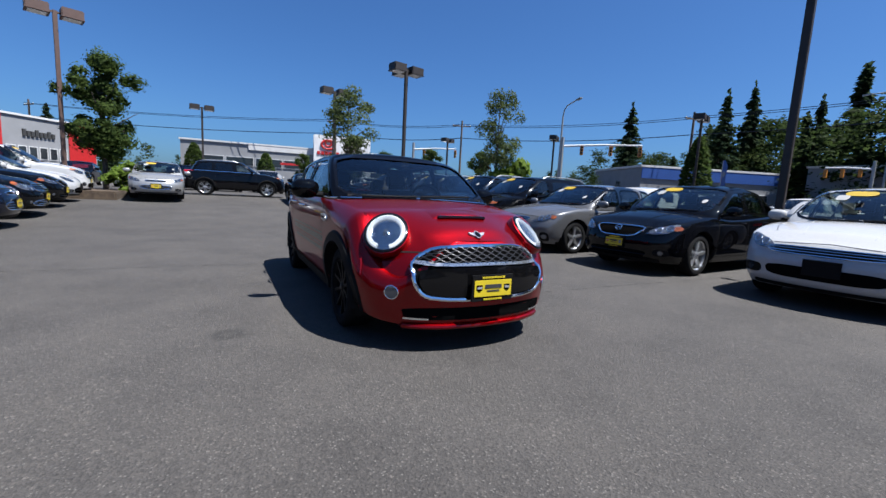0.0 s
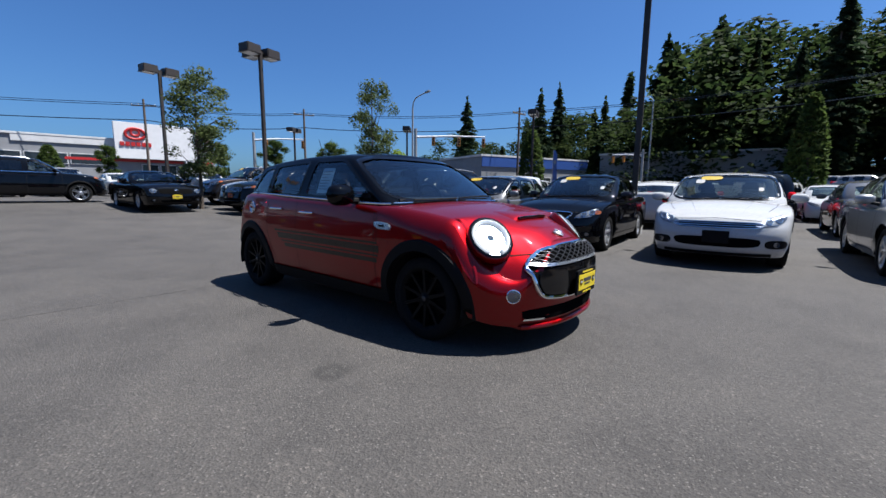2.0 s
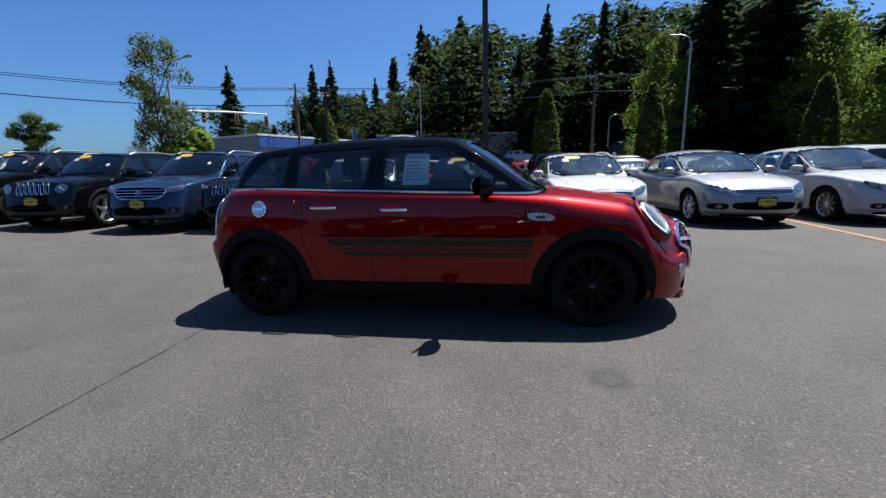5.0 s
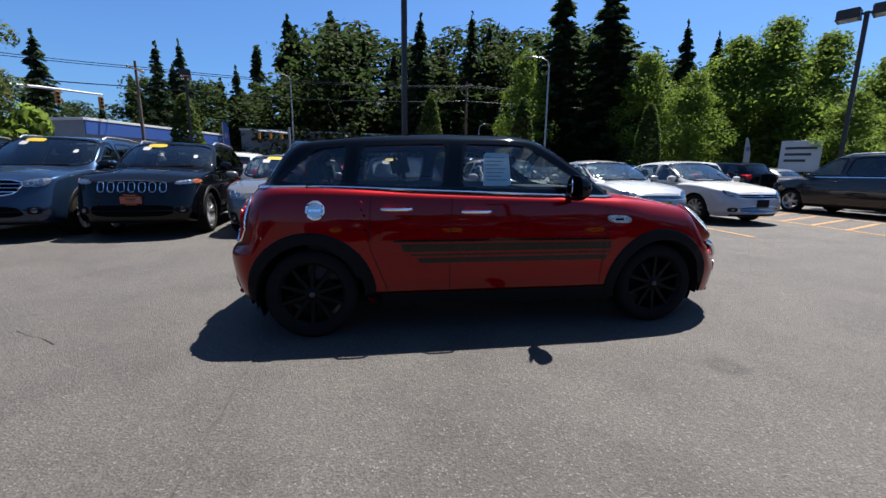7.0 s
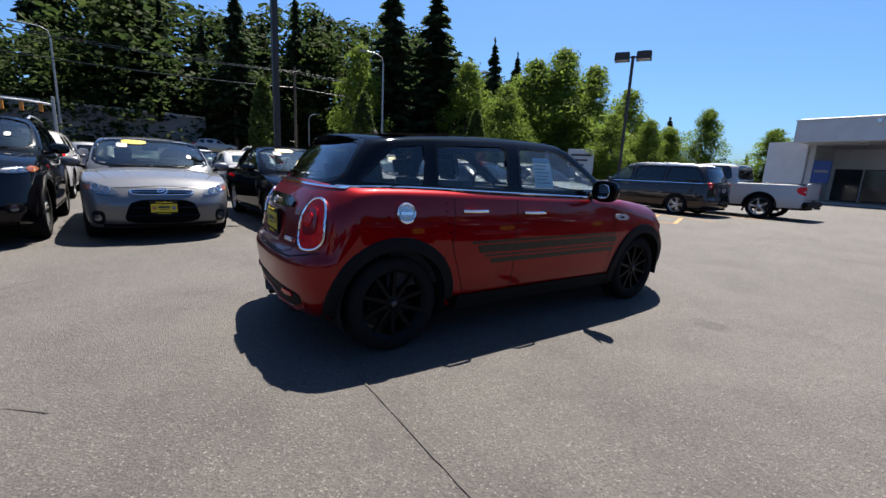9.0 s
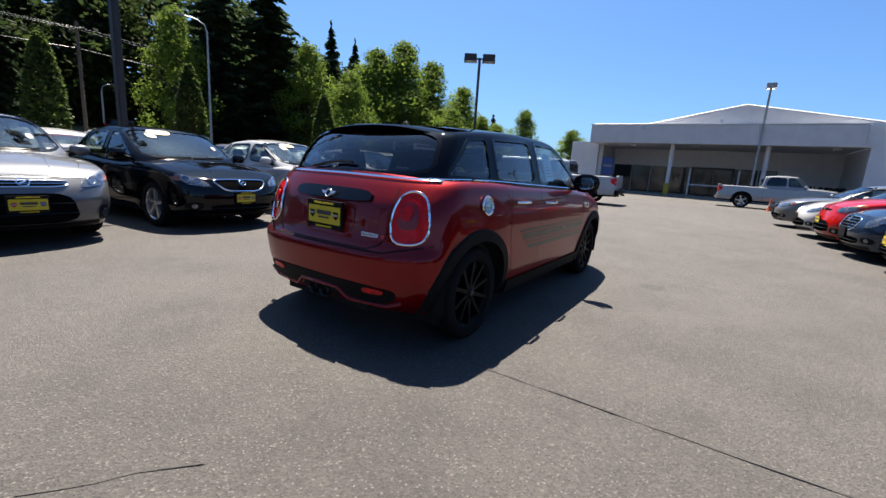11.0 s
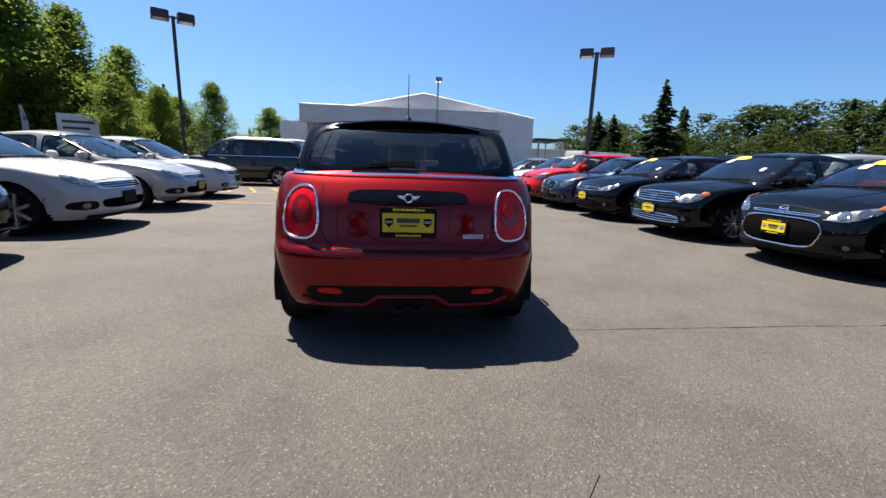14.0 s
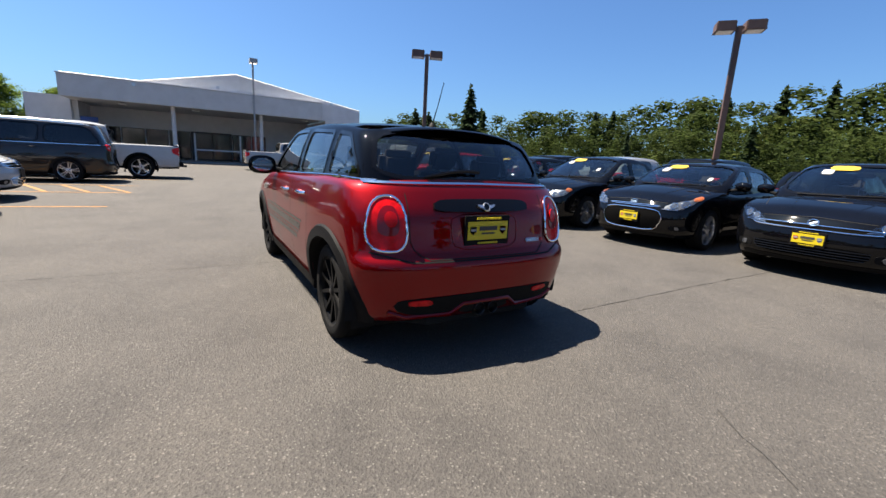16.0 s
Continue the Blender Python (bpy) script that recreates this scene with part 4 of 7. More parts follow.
SUV = dict(SEDAN, wb=2.72, fo=0.92, ro=0.98, W=0.93, H=1.68, tyre=0.37, nose=0.93, cowl_z=1.16, belt=1.12, deck=1.18, cowl=0.98, ws_top=0.25, roof_end=-1.66, glass_end=-1.98, tail_in=0.06, low=0.27,
           pillars=[(-0.10, -0.12, 0.10), (-0.98, -0.98, 0.09)], headlamp=[(0.52, 0.83), (0.54, 0.92), (0.70, 0.95), (0.84, 0.97), (0.82, 0.86), (0.70, 0.82)],
           taillamp=[(0.66, 0.95), (0.66, 1.12), (0.80, 1.16), (0.84, 1.05), (0.80, 0.95)], grilles=[([(-0.44, 0.68), (0.44, 0.68), (0.48, 0.92), (-0.48, 0.92)], 3, "wide"), ([(-0.55, 0.36), (0.55, 0.36), (0.5, 0.52), (-0.5, 0.52)], 2, None)],
           fog=(0.68, 0.48, 0.08, 0.06), plate_z=0.60, badge=0.82, cladding=0.05, rails="silver", rear_tint="glass_dark", front_tint="glass", rear_plate_z=0.9, pull_front=0.34)
VAN = dict(SUV, wb=3.08, fo=0.97, ro=1.10, W=1.0, H=1.76, tyre=0.35, nose=0.85, cowl_z=1.10, belt=1.08, cowl=1.35, ws_top=0.55, roof_end=-2.20, glass_end=-2.52, low=0.22,
           pillars=[(0.18, 0.12, 0.12), (-1.02, -1.05, 0.10)], rear_tint="glass_dark", cladding=None, belt_chrome=True)


# ---- the red hatchback ----
MINI = dict(
    handle_z=0.875, trim_up=0.045, cut_front=0.01, cut_rear=0.03, dash_up=0.03,
    wb=2.567, fo=0.827, ro=0.612, W=0.862, H=1.45, tyre=0.308, gap=0.05, nose=0.735, cowl_z=0.985, belt=1.0, deck=1.03, low=0.20,
    cowl=0.98, ws_top=0.22, roof_end=-1.44, glass_end=-1.66, roof_color="roof", cab_label="gloss black roof and pillars",
    front=[(0.15, 2.03), (0.18, 2.085), (0.24, 2.10), (0.32, 2.102), (0.45, 2.11), (0.58, 2.10), (0.68, 2.055), (0.735, 1.98)],
    rear=[(0.22, -1.78), (0.25, -1.835), (0.32, -1.865), (0.45, -1.893), (0.555, -1.902), (0.60, -1.888), (0.632, -1.852), (0.68, -1.835), (0.85, -1.80), (0.97, -1.735), (1.05, -1.67)], shoulder=[(-1.9, 0.035), (0.5, 0.03), (0.9, 0.06), (1.2, 0.11), (1.6, 0.13), (2.1, 0.11)], rows=36,
    top=[(2.1, 0.715), (1.98, 0.745), (1.85, 0.822), (1.65, 0.893), (1.4, 0.945), (1.15, 0.980), (0.98, 0.995), (0.57, 1.005), (-0.42, 1.034), (-1.3, 1.06), (-1.7, 1.05)],
    side=[(0.18, 0.905), (0.3, 0.946), (0.42, 0.975), (0.55, 0.994), (0.68, 1.0), (0.8, 0.996), (0.9, 0.981), (1.0, 0.952), (1.06, 0.925)],
    plan=[(-1.9, 0.775), (-1.45, 0.83), (-0.9, 0.862), (0.2, 0.862), (0.9, 0.862), (1.5, 0.845), (2.11, 0.79)],
    low_line=[(-1.9, 0.245), (-1.65, 0.24), (-0.9, 0.20), (0.9, 0.20), (1.62, 0.245), (1.8, 0.205), (2.1, 0.165)], lip=False,
    hood_crown=0.032, corner=(1.53, 0.5), pull_front=0.50, pull_front_n=2.3, pull_rear=0.30,
    ws=[(0.95, 1.06), (1.0, 0.99), (1.2, 0.715), (1.38, 0.42), (1.45, 0.27)],
    bl=[(0.95, -1.69), (1.04, -1.655), (1.15, -1.60), (1.28, -1.50), (1.36, -1.40), (1.425, -1.30)],
    roof=[(-1.55, 1.335), (-1.35, 1.368), (-0.9, 1.418), (-0.3, 1.447), (0.1, 1.445), (0.35, 1.417), (0.6, 1.36)],
    cab_side=[(0.93, 1.0), (1.02, 0.985), (1.2, 0.915), (1.34, 0.835), (1.40, 0.77), (1.45, 0.70)],
    cab_plan=[(-1.66, 0.675), (-1.3, 0.745), (-0.6, 0.80), (0.3, 0.805), (0.8, 0.785), (1.06, 0.76)],
    ws_pull=0.20, ws_low=0.0, ws_margin=0.02, ws_high=0.07, ws_top_out=0.06, seal_in=0.016, bl_margin=0.01, bl_low=0.045, bl_high=0.115, back_tint="glass_back", back_cut="B", bl_pull=0.16, ws_in=0.22, bl_in=0.15, qtr=0.02, win_low=0.006, win_top=0.095, win_rise=0.014, win_round=0.07,
    pillars=[(-0.33, -0.28, 0.10), (-1.02, -0.98, 0.07)], rear_tint="glass_mini", front_tint="glass_mini",
    headlamp=None,
    taillamp=[(0.515, 0.662), (0.68, 0.652), (0.735, 0.72), (0.71, 0.88), (0.65, 0.95), (0.565, 0.955), (0.52, 0.89)],
    grilles=[], mirror=(0.50, 1.045), mirror_color="roof", chrome_handles=True, handle=0.115, wheel="mini", steer=0.0, own_lamps=False, mirror_size=(0.095, 0.122, 0.086), seam=0.005, 
    door_lines=[0.80, -0.33, -0.88], lean=0.04, rear_plate_z=0.765,
)


def build_mini(m):
    root, skin, cskin, both = car(MINI, "hatchback_car", "red four-door hatchback with gloss black roof, parked on grey asphalt", "red", m, fine=1.35)
    chrome, black, trim = M["chrome"], M["gloss_black"], M["trim"]
    # lamps
    for s in (-1, 1):
        c = Vector((1.728, s * 0.612, 0.778))
        tilt = Vector((0.62, s * 0.38, 0.68)).to_track_quat("Z", "Y").to_matrix().to_4x4()
        lm = Matrix.Translation(c) @ tilt @ Matrix.Diagonal((1.09, 1.22, 1.05, 1))
        part("headlamp_cowl", lathe([(0.148, -0.05), (0.149, -0.02), (0.146, -0.002), (0.140, 0.002)], 40, "Z", m=lm, cap=False), PAINTS["red"], root)
        hl = part("headlamp", lathe([(0.141, -0.02), (0.141, 0.004), (0.136, 0.010), (0.128, 0.012), (0.122, 0.0), (0.122, -0.06)], 40, "Z", m=lm, cap=False), black, root, "round headlamp in a black ring")
        part("reflector", lathe([(0.122, -0.004), (0.09, -0.02), (0.07, -0.045), (0.001, -0.05)], 36, "Z", m=lm), M["reflector"], hl)
        part("light_ring", tube([lm @ Vector((0.108 * math.cos(a), 0.108 * math.sin(a), 0.002)) for a in np.linspace(-1.2, 4.34, 40)], 0.0165, False, 8), M["white_lens"], hl)
        part("projector", lathe([(0.05, -0.045), (0.05, -0.02), (0.038, -0.008), (0.001, 0.002)], 24, "Z", m=lm), M["projector"], hl)
        part("lens", lathe([(0.124, 0.006), (0.10, 0.024), (0.06, 0.036), (0.001, 0.040)], 36, "Z", m=lm), M["lens"], hl)
        t = [(s * a, b) for a, b in MINI["taillamp"]]
        part("tail_lamp_ring", skin.ring(rounded(t, 2), "B", 0.008, 0.008, 60, seg=8), chrome, root, "chrome tail lamp ring")
        c = [(s * (0.605 + (abs(a) - 0.605) * 0.55), 0.83 + (b - 0.82) * 0.55) for a, b in MINI["taillamp"]]
        part("tail_lamp_core", skin.panel(rounded(c, 2), "B", 0.014, 24), M["tail_dark"], root)
        part("tail_lamp_hub", skin.panel(oval(s * 0.60, 0.83, 0.035, 0.042, 16), "B", 0.02, 16), M["tail"], root)
        f = part("fog_lamp_ring", skin.ring(oval(s * 0.635, 0.405, 0.035, 0.042, 24), "F", 0.005, 0.004, 28), chrome, root, "chrome fog lamp ring")
        part("fog_lamp", skin.panel(oval(s * 0.635, 0.405, 0.035, 0.042, 22), "F", 0.008, 22), M["projector"], root)
        b = [(s * a, z) for a, z in ((0.43, 0.235), (0.56, 0.235), (0.57, 0.295), (0.44, 0.295))]
        d = part("brake_duct", skin.panel(rounded(b, 2), "F", 0.006, 24), M["grille_black"], root)
        part("duct_lip", skin.line([(s * 0.41, 0.235), (s * 0.56, 0.24)], "F", 0.012, 0.014), chrome, d)
    # grille: mesh above, gloss panel below, chrome hexagon round both
    hexa = rounded([(-0.33, 0.705), (0.33, 0.705), (0.505, 0.60), (0.515, 0.47), (0.43, 0.37), (-0.43, 0.37), (-0.515, 0.47), (-0.505, 0.60)], 2, 0.2)
    g = part("grille", skin.panel(hexa, "F", 0.015, 72), M["grille_black"], root, "black hexagonal grille")
    part("grille_surround", skin.ring(hexa, "F", 0.017, 0.012, 72, seg=8), chrome, g, "chrome grille surround")
    for k in range(5):
        z0 = 0.616 + 0.018 * k
        half = 0.46 - 0.10 * (k / 4) - (0.04 if k == 4 else 0)
        pts = [skin.drop("F", y, z0 + 0.0062 * math.sin(y * 85 + math.pi * k), 0.024)[0] for y in np.linspace(-half, half, 110)]
        part("mesh_bar", tube(pts, 0.0036, seg=5), M["chrome_dim"], g)
    part("grille_crossbar", skin.line([(-0.49, 0.597), (0, 0.60), (0.49, 0.597)], "F", 0.018, 0.022), M["alloy"], g)
    low = rounded([(-0.485, 0.582), (0.485, 0.582), (0.495, 0.47), (0.42, 0.388), (-0.42, 0.388), (-0.495, 0.47)], 2, 0.2)
    part("bumper_panel", skin.panel(low, "F", 0.025, 56), black, g, "gloss black lower grille panel")
    plate(skin, root, "F", 0.0, 0.45, x=2.158)
    part("lower_intake", skin.panel(rounded([(-0.56, 0.225), (0.56, 0.225), (0.59, 0.31), (-0.59, 0.31)], 2, 0.12), "F", 0.004, 48), M["grille_black"], root, "dark lower air intake")
    part("splitter", tube([skin.drop("F", y, 0.185, 0.012)[0] for y in np.linspace(-0.60, 0.60, 48)], 0.018, seg=8), PAINTS["red"], root)
    # bonnet scoop, wings badge
    part("bumper_lip", tube([skin.drop("B", y, z, 0.004)[0] for y, z in [(-0.62, 0.31), (-0.52, 0.272), (-0.25, 0.272), (-0.17, 0.333), (0.17, 0.333), (0.25, 0.272), (0.52, 0.272), (0.62, 0.31)]], 0.014, seg=8), PAINTS["red"], root)
    sc = bmesh.new()
    rows = []
    for x, h in ((1.70, 0.0), (1.685, 0.018), (1.67, 0.024), (1.55, 0.014), (1.45, 0.0)):
        rows.append([sc.verts.new(skin.drop("T", x - 0.05 * abs(y) ** 1.5, y, h * (1 - (abs(y) / 0.24) ** 4) - 0.001)[0]) for y in np.linspace(-0.24, 0.24, 20)])
    for a, b in zip(rows, rows[1:]):
        for i in range(19):
            sc.faces.new((a[i], a[i + 1], b[i + 1], b[i]))
    part("bonnet_scoop", sc, PAINTS["red"], root)
    part("scoop_slot", tube([skin.drop("T", 1.698 - 0.05 * abs(y) ** 1.5, y, 0.012)[0] for y in np.linspace(-0.2, 0.2, 18)], 0.013, seg=6), black, root)
    for view, z, o in (("F", 0.775, 0.012), ("B", 0.89, 0.03)):
        b = part("badge", skin.panel(oval(0, z, 0.024, 0.022, 20), view, o, 20), black, root, "round badge with silver wings")
        part("badge_ring", skin.ring(oval(0, z, 0.023, 0.021, 20), view, 0.004, o, 24), M["alloy"], b)
        w = None
        for s in (-1, 1):
            w = skin.panel([(s * 0.024, z + 0.010), (s * 0.066, z + 0.013), (s * 0.056, z + 0.001), (s * 0.026, z - 0.010)], view, o + 0.002, 16, bm=w)
        part("badge_wings", w, M["alloy"], b)
    # rear: black bar, bars for the model script, bumper insert, reflectors, pipes
    part("hatch_handle_bar", skin.panel(rounded([(-0.35, 0.868), (0.35, 0.868), (0.36, 0.915), (0.29, 0.94), (-0.29, 0.94), (-0.36, 0.915)], 2, 0.2), "B", 0.016, 40), black, root, "black hatch handle bar")
    lt = None
    for i in range(6):
        y = -0.33 - 0.021 * i
        lt = skin.ring(oval(y, 0.687, 0.007, 0.011, 12), "B", 0.003, 0.005, 12, bm=lt)
    part("model_script", lt, chrome, root, "small chrome script shown as plain bars")
    part("script_mark", skin.panel(oval(-0.475, 0.685, 0.012, 0.013, 12), "B", 0.006, 12), M["ink_red"], root)
    ins = rounded([(-0.60, 0.395), (0.60, 0.395), (0.60, 0.32), (0.50, 0.285), (0.24, 0.285), (0.17, 0.345), (-0.17, 0.345), (-0.24, 0.285), (-0.50, 0.285), (-0.60, 0.32)], 2, 0.2)
    part("bumper_insert", skin.panel(ins, "B", 0.006, 60), trim, root, "black rear bumper insert")
    part("diffuser", skin.panel(rounded([(-0.15, 0.335), (0.15, 0.335), (0.21, 0.262), (-0.21, 0.262)], 2, 0.2), "B", 0.003, 30), M["under"], root, "dark exhaust cut-out")
    for s in (-1, 1):
        part("rear_reflector", skin.panel(rounded([(s * 0.37, 0.345), (s * 0.52, 0.35), (s * 0.52, 0.382), (s * 0.38, 0.382)], 2, 0.2), "B", 0.012, 20), M["tail"], root)
        pb = lathe([(0.001, -0.06), (0.033, -0.06), (0.034, -0.155), (0.038, -0.16), (0.041, -0.155), (0.041, 0.0), (0.001, 0.0)], 20)
        pb.transform(Matrix.Translation((-1.725, s * 0.05, 0.285)) @ Matrix.Rotation(radians(-90), 4, "Z"))
        part("exhaust_pipe", pb, M["galv_dark"], root, "chrome exhaust tip")
    part("bumper_seam", skin.line([(-0.76, 0.66), (-0.5, 0.60), (0.5, 0.60), (0.76, 0.66)], "B", 0.008), M["under"], root)
    part("hatch_seam", skin.line([(-0.50, 0.97), (-0.50, 0.68), (-0.42, 0.61), (0.42, 0.61), (0.50, 0.68), (0.50, 0.97)], "B", 0.0055), M["under"], root)
    part("tailgate_recess", skin.ring(rounded([(-0.235, 0.655), (0.235, 0.655), (0.25, 0.86), (-0.25, 0.86)], 2, 0.15), "B", 0.005, -0.001, 40), PAINTS["red"], root)
    # rear wiper, spoiler, aerial
    part("rear_wiper", tube([cskin.drop("B", y, 1.062 + 0.035 * math.sin((0.3 - y) * 6), 0.022)[0] for y in np.linspace(-0.04, 0.34, 9)], 0.011, seg=6), black, root)
    sp = bmesh.new()
    rows = []
    for x, z, w in ((-1.02, 1.395, 0.43), (-1.25, 1.386, 0.44), (-1.455, 1.368, 0.455), (-1.475, 1.358, 0.455), (-1.455, 1.347, 0.45), (-1.28, 1.32, 0.44)):
        rows.append([sp.verts.new((x + 0.05 * (y / 0.5) ** 2, y * w / 0.5, z - 0.035 * (abs(y) / 0.5) ** 2.4)) for y in np.linspace(-0.52, 0.52, 24)])
    for a, b in zip(rows, rows[1:]):
        for i in range(23):
            sp.faces.new((a[i], a[i + 1], b[i + 1], b[i]))
    for i in (0, -1):
        sp.faces.new([q[i] for q in rows])
    bmesh.ops.recalc_face_normals(sp, faces=sp.faces[:])
    part("roof_spoiler", sp, PAINTS["roof"], root, "gloss black roof spoiler")
    an = lathe([(0.035, 0), (0.028, 0.02), (0.01, 0.045), (0.001, 0.05)], 16, "Z")
    an.transform(Matrix.Translation((-1.08, 0, 1.385)))
    ae = part("aerial_base", an, trim, root)
    part("aerial", tube([(-1.08, 0, 1.42), (-1.15, 0, 1.54), (-1.22, 0, 1.69)], 0.004, r_end=0.0025), trim, ae)
    # sides
    arch = MINI["tyre"] + MINI["gap"]
    for s in "RL":
        sg = -1 if s == "R" else 1
        for xw in (-1.2835, 1.2835):
            arch_band(skin, root, s, xw, MINI["tyre"], arch, 0.085 if xw > 0 else 0.08)
            lin = bmesh.new()
            ends = [[lin.verts.new((xw + arch * 0.99 * math.cos(a), sg * y, 0.308 + arch * 0.99 * math.sin(a))) for a in np.linspace(-0.42, math.pi + 0.42, 30)] for y in (0.40, 0.78)]
            for i in range(29):
                lin.faces.new((ends[0][i], ends[0][i + 1], ends[1][i + 1], ends[1][i]))
            part("wheel_liner", lin, M["under"], root, "dark wheel arch liner")
        part("belt_chrome", tube([both.drop(s, x, float(curve([(-1.6, 1.028), (-1.3, 1.035), (-0.42, 1.012), (0.57, 0.984), (0.88, 0.978)])(x)), 0.006)[0] for x in np.linspace(-1.6, 0.88, 44)], 0.010, seg=8), chrome, root, "chrome belt strip")
        st = None
        for z0, z1, xa, xb in ((0.672, 0.69, -0.74, 0.84), (0.605, 0.66, -0.70, 0.86), (0.575, 0.590, -0.66, 0.85), (0.525, 0.562, -0.62, 0.83)):
            n = 30
            made = bmesh.new()
            rr = [[made.verts.new(skin.drop(s, xa + (xb - xa) * i / n + 0.4 * (0.69 - z) * (1 - i / n), z, 0.0015)[0]) for i in range(n + 1)] for z in (z0, z1)]
            for i in range(n):
                made.faces.new((rr[0][i], rr[0][i + 1], rr[1][i + 1], rr[1][i]))
            st = join(st, made)
        part("door_stripe", st, M["stripe"], root, "dark grey door stripes")
        sk = rounded([(0.80, 0.85), (0.97, 0.845), (1.005, 0.815), (0.995, 0.79), (0.83, 0.795)], 2, 0.2)
        ss = part("side_scuttle", skin.panel(sk, s, 0.012, 28), M["alloy"], root, "silver side scuttle")
        part("scuttle_bar", skin.line([(0.87, 0.82), (0.93, 0.818)], s, 0.014, 0.016), black, ss)
        part("side_marker", skin.line([(1.71, 0.60), (1.735, 0.55), (1.747, 0.49)], s, 0.010, 0.006), M["tail_dark"], root)
        part("sill_blade", skin.line([(-0.915, 0.265), (0.915, 0.265)], s, 0.10, 0.012), trim, root)
        part("wing_seam", skin.line([(0.80, 0.96), (0.84, 0.86), (0.83, 0.7)], s, 0.005), M["under"], root)
        part("bonnet_seam", skin.line([(sg * 0.40, 0.665), (sg * 0.54, 0.655), (sg * 0.66, 0.66), (sg * 0.74, 0.665)], "F", 0.008), M["under"], root)
    fc = part("fuel_cap", skin.panel(oval(-1.235, 0.885, 0.058, 0.058, 28), "R", 0.010, 28), M["alloy"], root, "round chrome fuel cap")
    part("fuel_cap_rim", skin.ring(oval(-1.235, 0.885, 0.056, 0.056, 28), "R", 0.008, 0.010, 32), chrome, fc)
    part("fuel_cap_grip", skin.line([(-1.275, 0.885), (-1.195, 0.885)], "R", 0.016, 0.018), chrome, fc)
    # sheets on the passenger's window
    sh = part("window_sheet", cskin.panel([(-0.10, 1.055), (0.10, 1.055), (0.10, 1.285), (-0.085, 1.285)], "R", -0.012, 24, False), M["paper_blue"], root, "printed price sheet on the side window")
    b = None
    for i in range(7):
        b = cskin.line([(-0.08, 1.25 - 0.026 * i), (0.07 - 0.02 * (i % 3), 1.25 - 0.026 * i)], "R", 0.006, -0.009, 6, bm=b)
    part("sheet_print", b, M["white_sticker"], sh)
    part("rear_belt_chrome", both.line([(-0.70, 1.022), (0, 1.03), (0.70, 1.022)], "B", 0.011, 0.008, 44), chrome, root)
    part("bonnet_chrome", both.line([(-0.72, 0.985), (0, 1.004), (0.72, 0.985)], "F", 0.007, 0.006, 40), chrome, root)
    return root


# ---- the lot ----
M["concrete"] = plain("concrete", (0.214, 0.209, 0.199), 0.85, vary=0.2, bumps=0.003)
M["white_wall"] = plain("white_painted_wall", (0.58, 0.585, 0.60), 0.75, vary=0.06, scale=1.5)
M["grey_wall"] = plain("pale_grey_panel", (0.50, 0.50, 0.50), 0.6, vary=0.08, scale=1.2)
# one mid grey shared by the farther buildings' walls
M["shop_wall"] = plain("mid_grey_wall", (0.20, 0.205, 0.215), 0.7, vary=0.1, scale=0.6)
M["dark_metal"] = plain("bronze_metal", (0.03, 0.025, 0.023), 0.5, 0.3)
M["brown_metal"] = plain("brown_painted_metal", (0.078, 0.045, 0.036), 0.55)
M["galv"] = plain("galvanised_steel", (0.294, 0.301, 0.308), 0.5, 0.6)
M["wood_pole"] = plain("weathered_pole", (0.078, 0.06, 0.048), 0.85, vary=0.3)
M["red_panel"] = plain("red_panel", (0.358, 0.013, 0.013), 0.45)
M["blue_panel"] = plain("blue_panel", (0.0195, 0.065, 0.247), 0.5)
M["dark_pane"] = plain("dark_pane", (0.02, 0.024, 0.028), 0.08, spec=0.7)
M["bark"] = plain("bark", (0.0585, 0.0455, 0.0358), 0.9, vary=0.35, bumps=0.01)
M["soil"] = plain("bark_mulch", (0.06, 0.042, 0.027), 0.95, vary=0.4, scale=8, bumps=0.01)
M["dry_grass"] = plain("dry_grass", (0.153, 0.128, 0.0561), 0.95, vary=0.3, scale=3, bumps=0.02)
M["yellow_post"] = plain("yellow_paint", (0.383, 0.255, 0.0153), 0.5)
M["signal"] = plain("signal_yellow", (0.358, 0.143, 0.0195), 0.5)
M["leaf"] = leafy("broad_leaves", (0.026, 0.045, 0.013), (0.080, 0.118, 0.030))
M["leaf_young"] = leafy("young_leaves", (0.0446, 0.0642, 0.0223), (0.117, 0.145, 0.0558))
# sunlight is put into the bright leaves' colour, shade into the dark wood's
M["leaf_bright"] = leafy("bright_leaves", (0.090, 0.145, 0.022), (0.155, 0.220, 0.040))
M["leaf_shaded"] = leafy("shaded_wood_leaves", (0.019, 0.034, 0.0115), (0.040, 0.059, 0.018))
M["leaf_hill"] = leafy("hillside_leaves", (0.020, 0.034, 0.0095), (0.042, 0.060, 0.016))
M["needle"] = leafy("dark_needles", (0.021, 0.037, 0.019), (0.042, 0.066, 0.031))

RISE = curve([(-60, 0.5), (-22, 0.48), (-17.6, 0.43), (-14, 0.24), (-11, 0.18), (-8.5, 0.06), (-6.5, 0.0), (0, 0)])
BANK = curve([(0, 0), (34, 0.0), (42, 0.7), (52, 2.4), (64, 4.0), (90, 5.5), (200, 8.0)])


def ground_z(x, y):
    """The lot lifts slightly to the west; a bank lies beyond the road to the north-east."""
    z = float(RISE(min(0.0, x)))
    if y > 30 and x > -8:
        z += float(BANK(min(200.0, y))) * min(1.0, (x + 8) / 14)
    return z


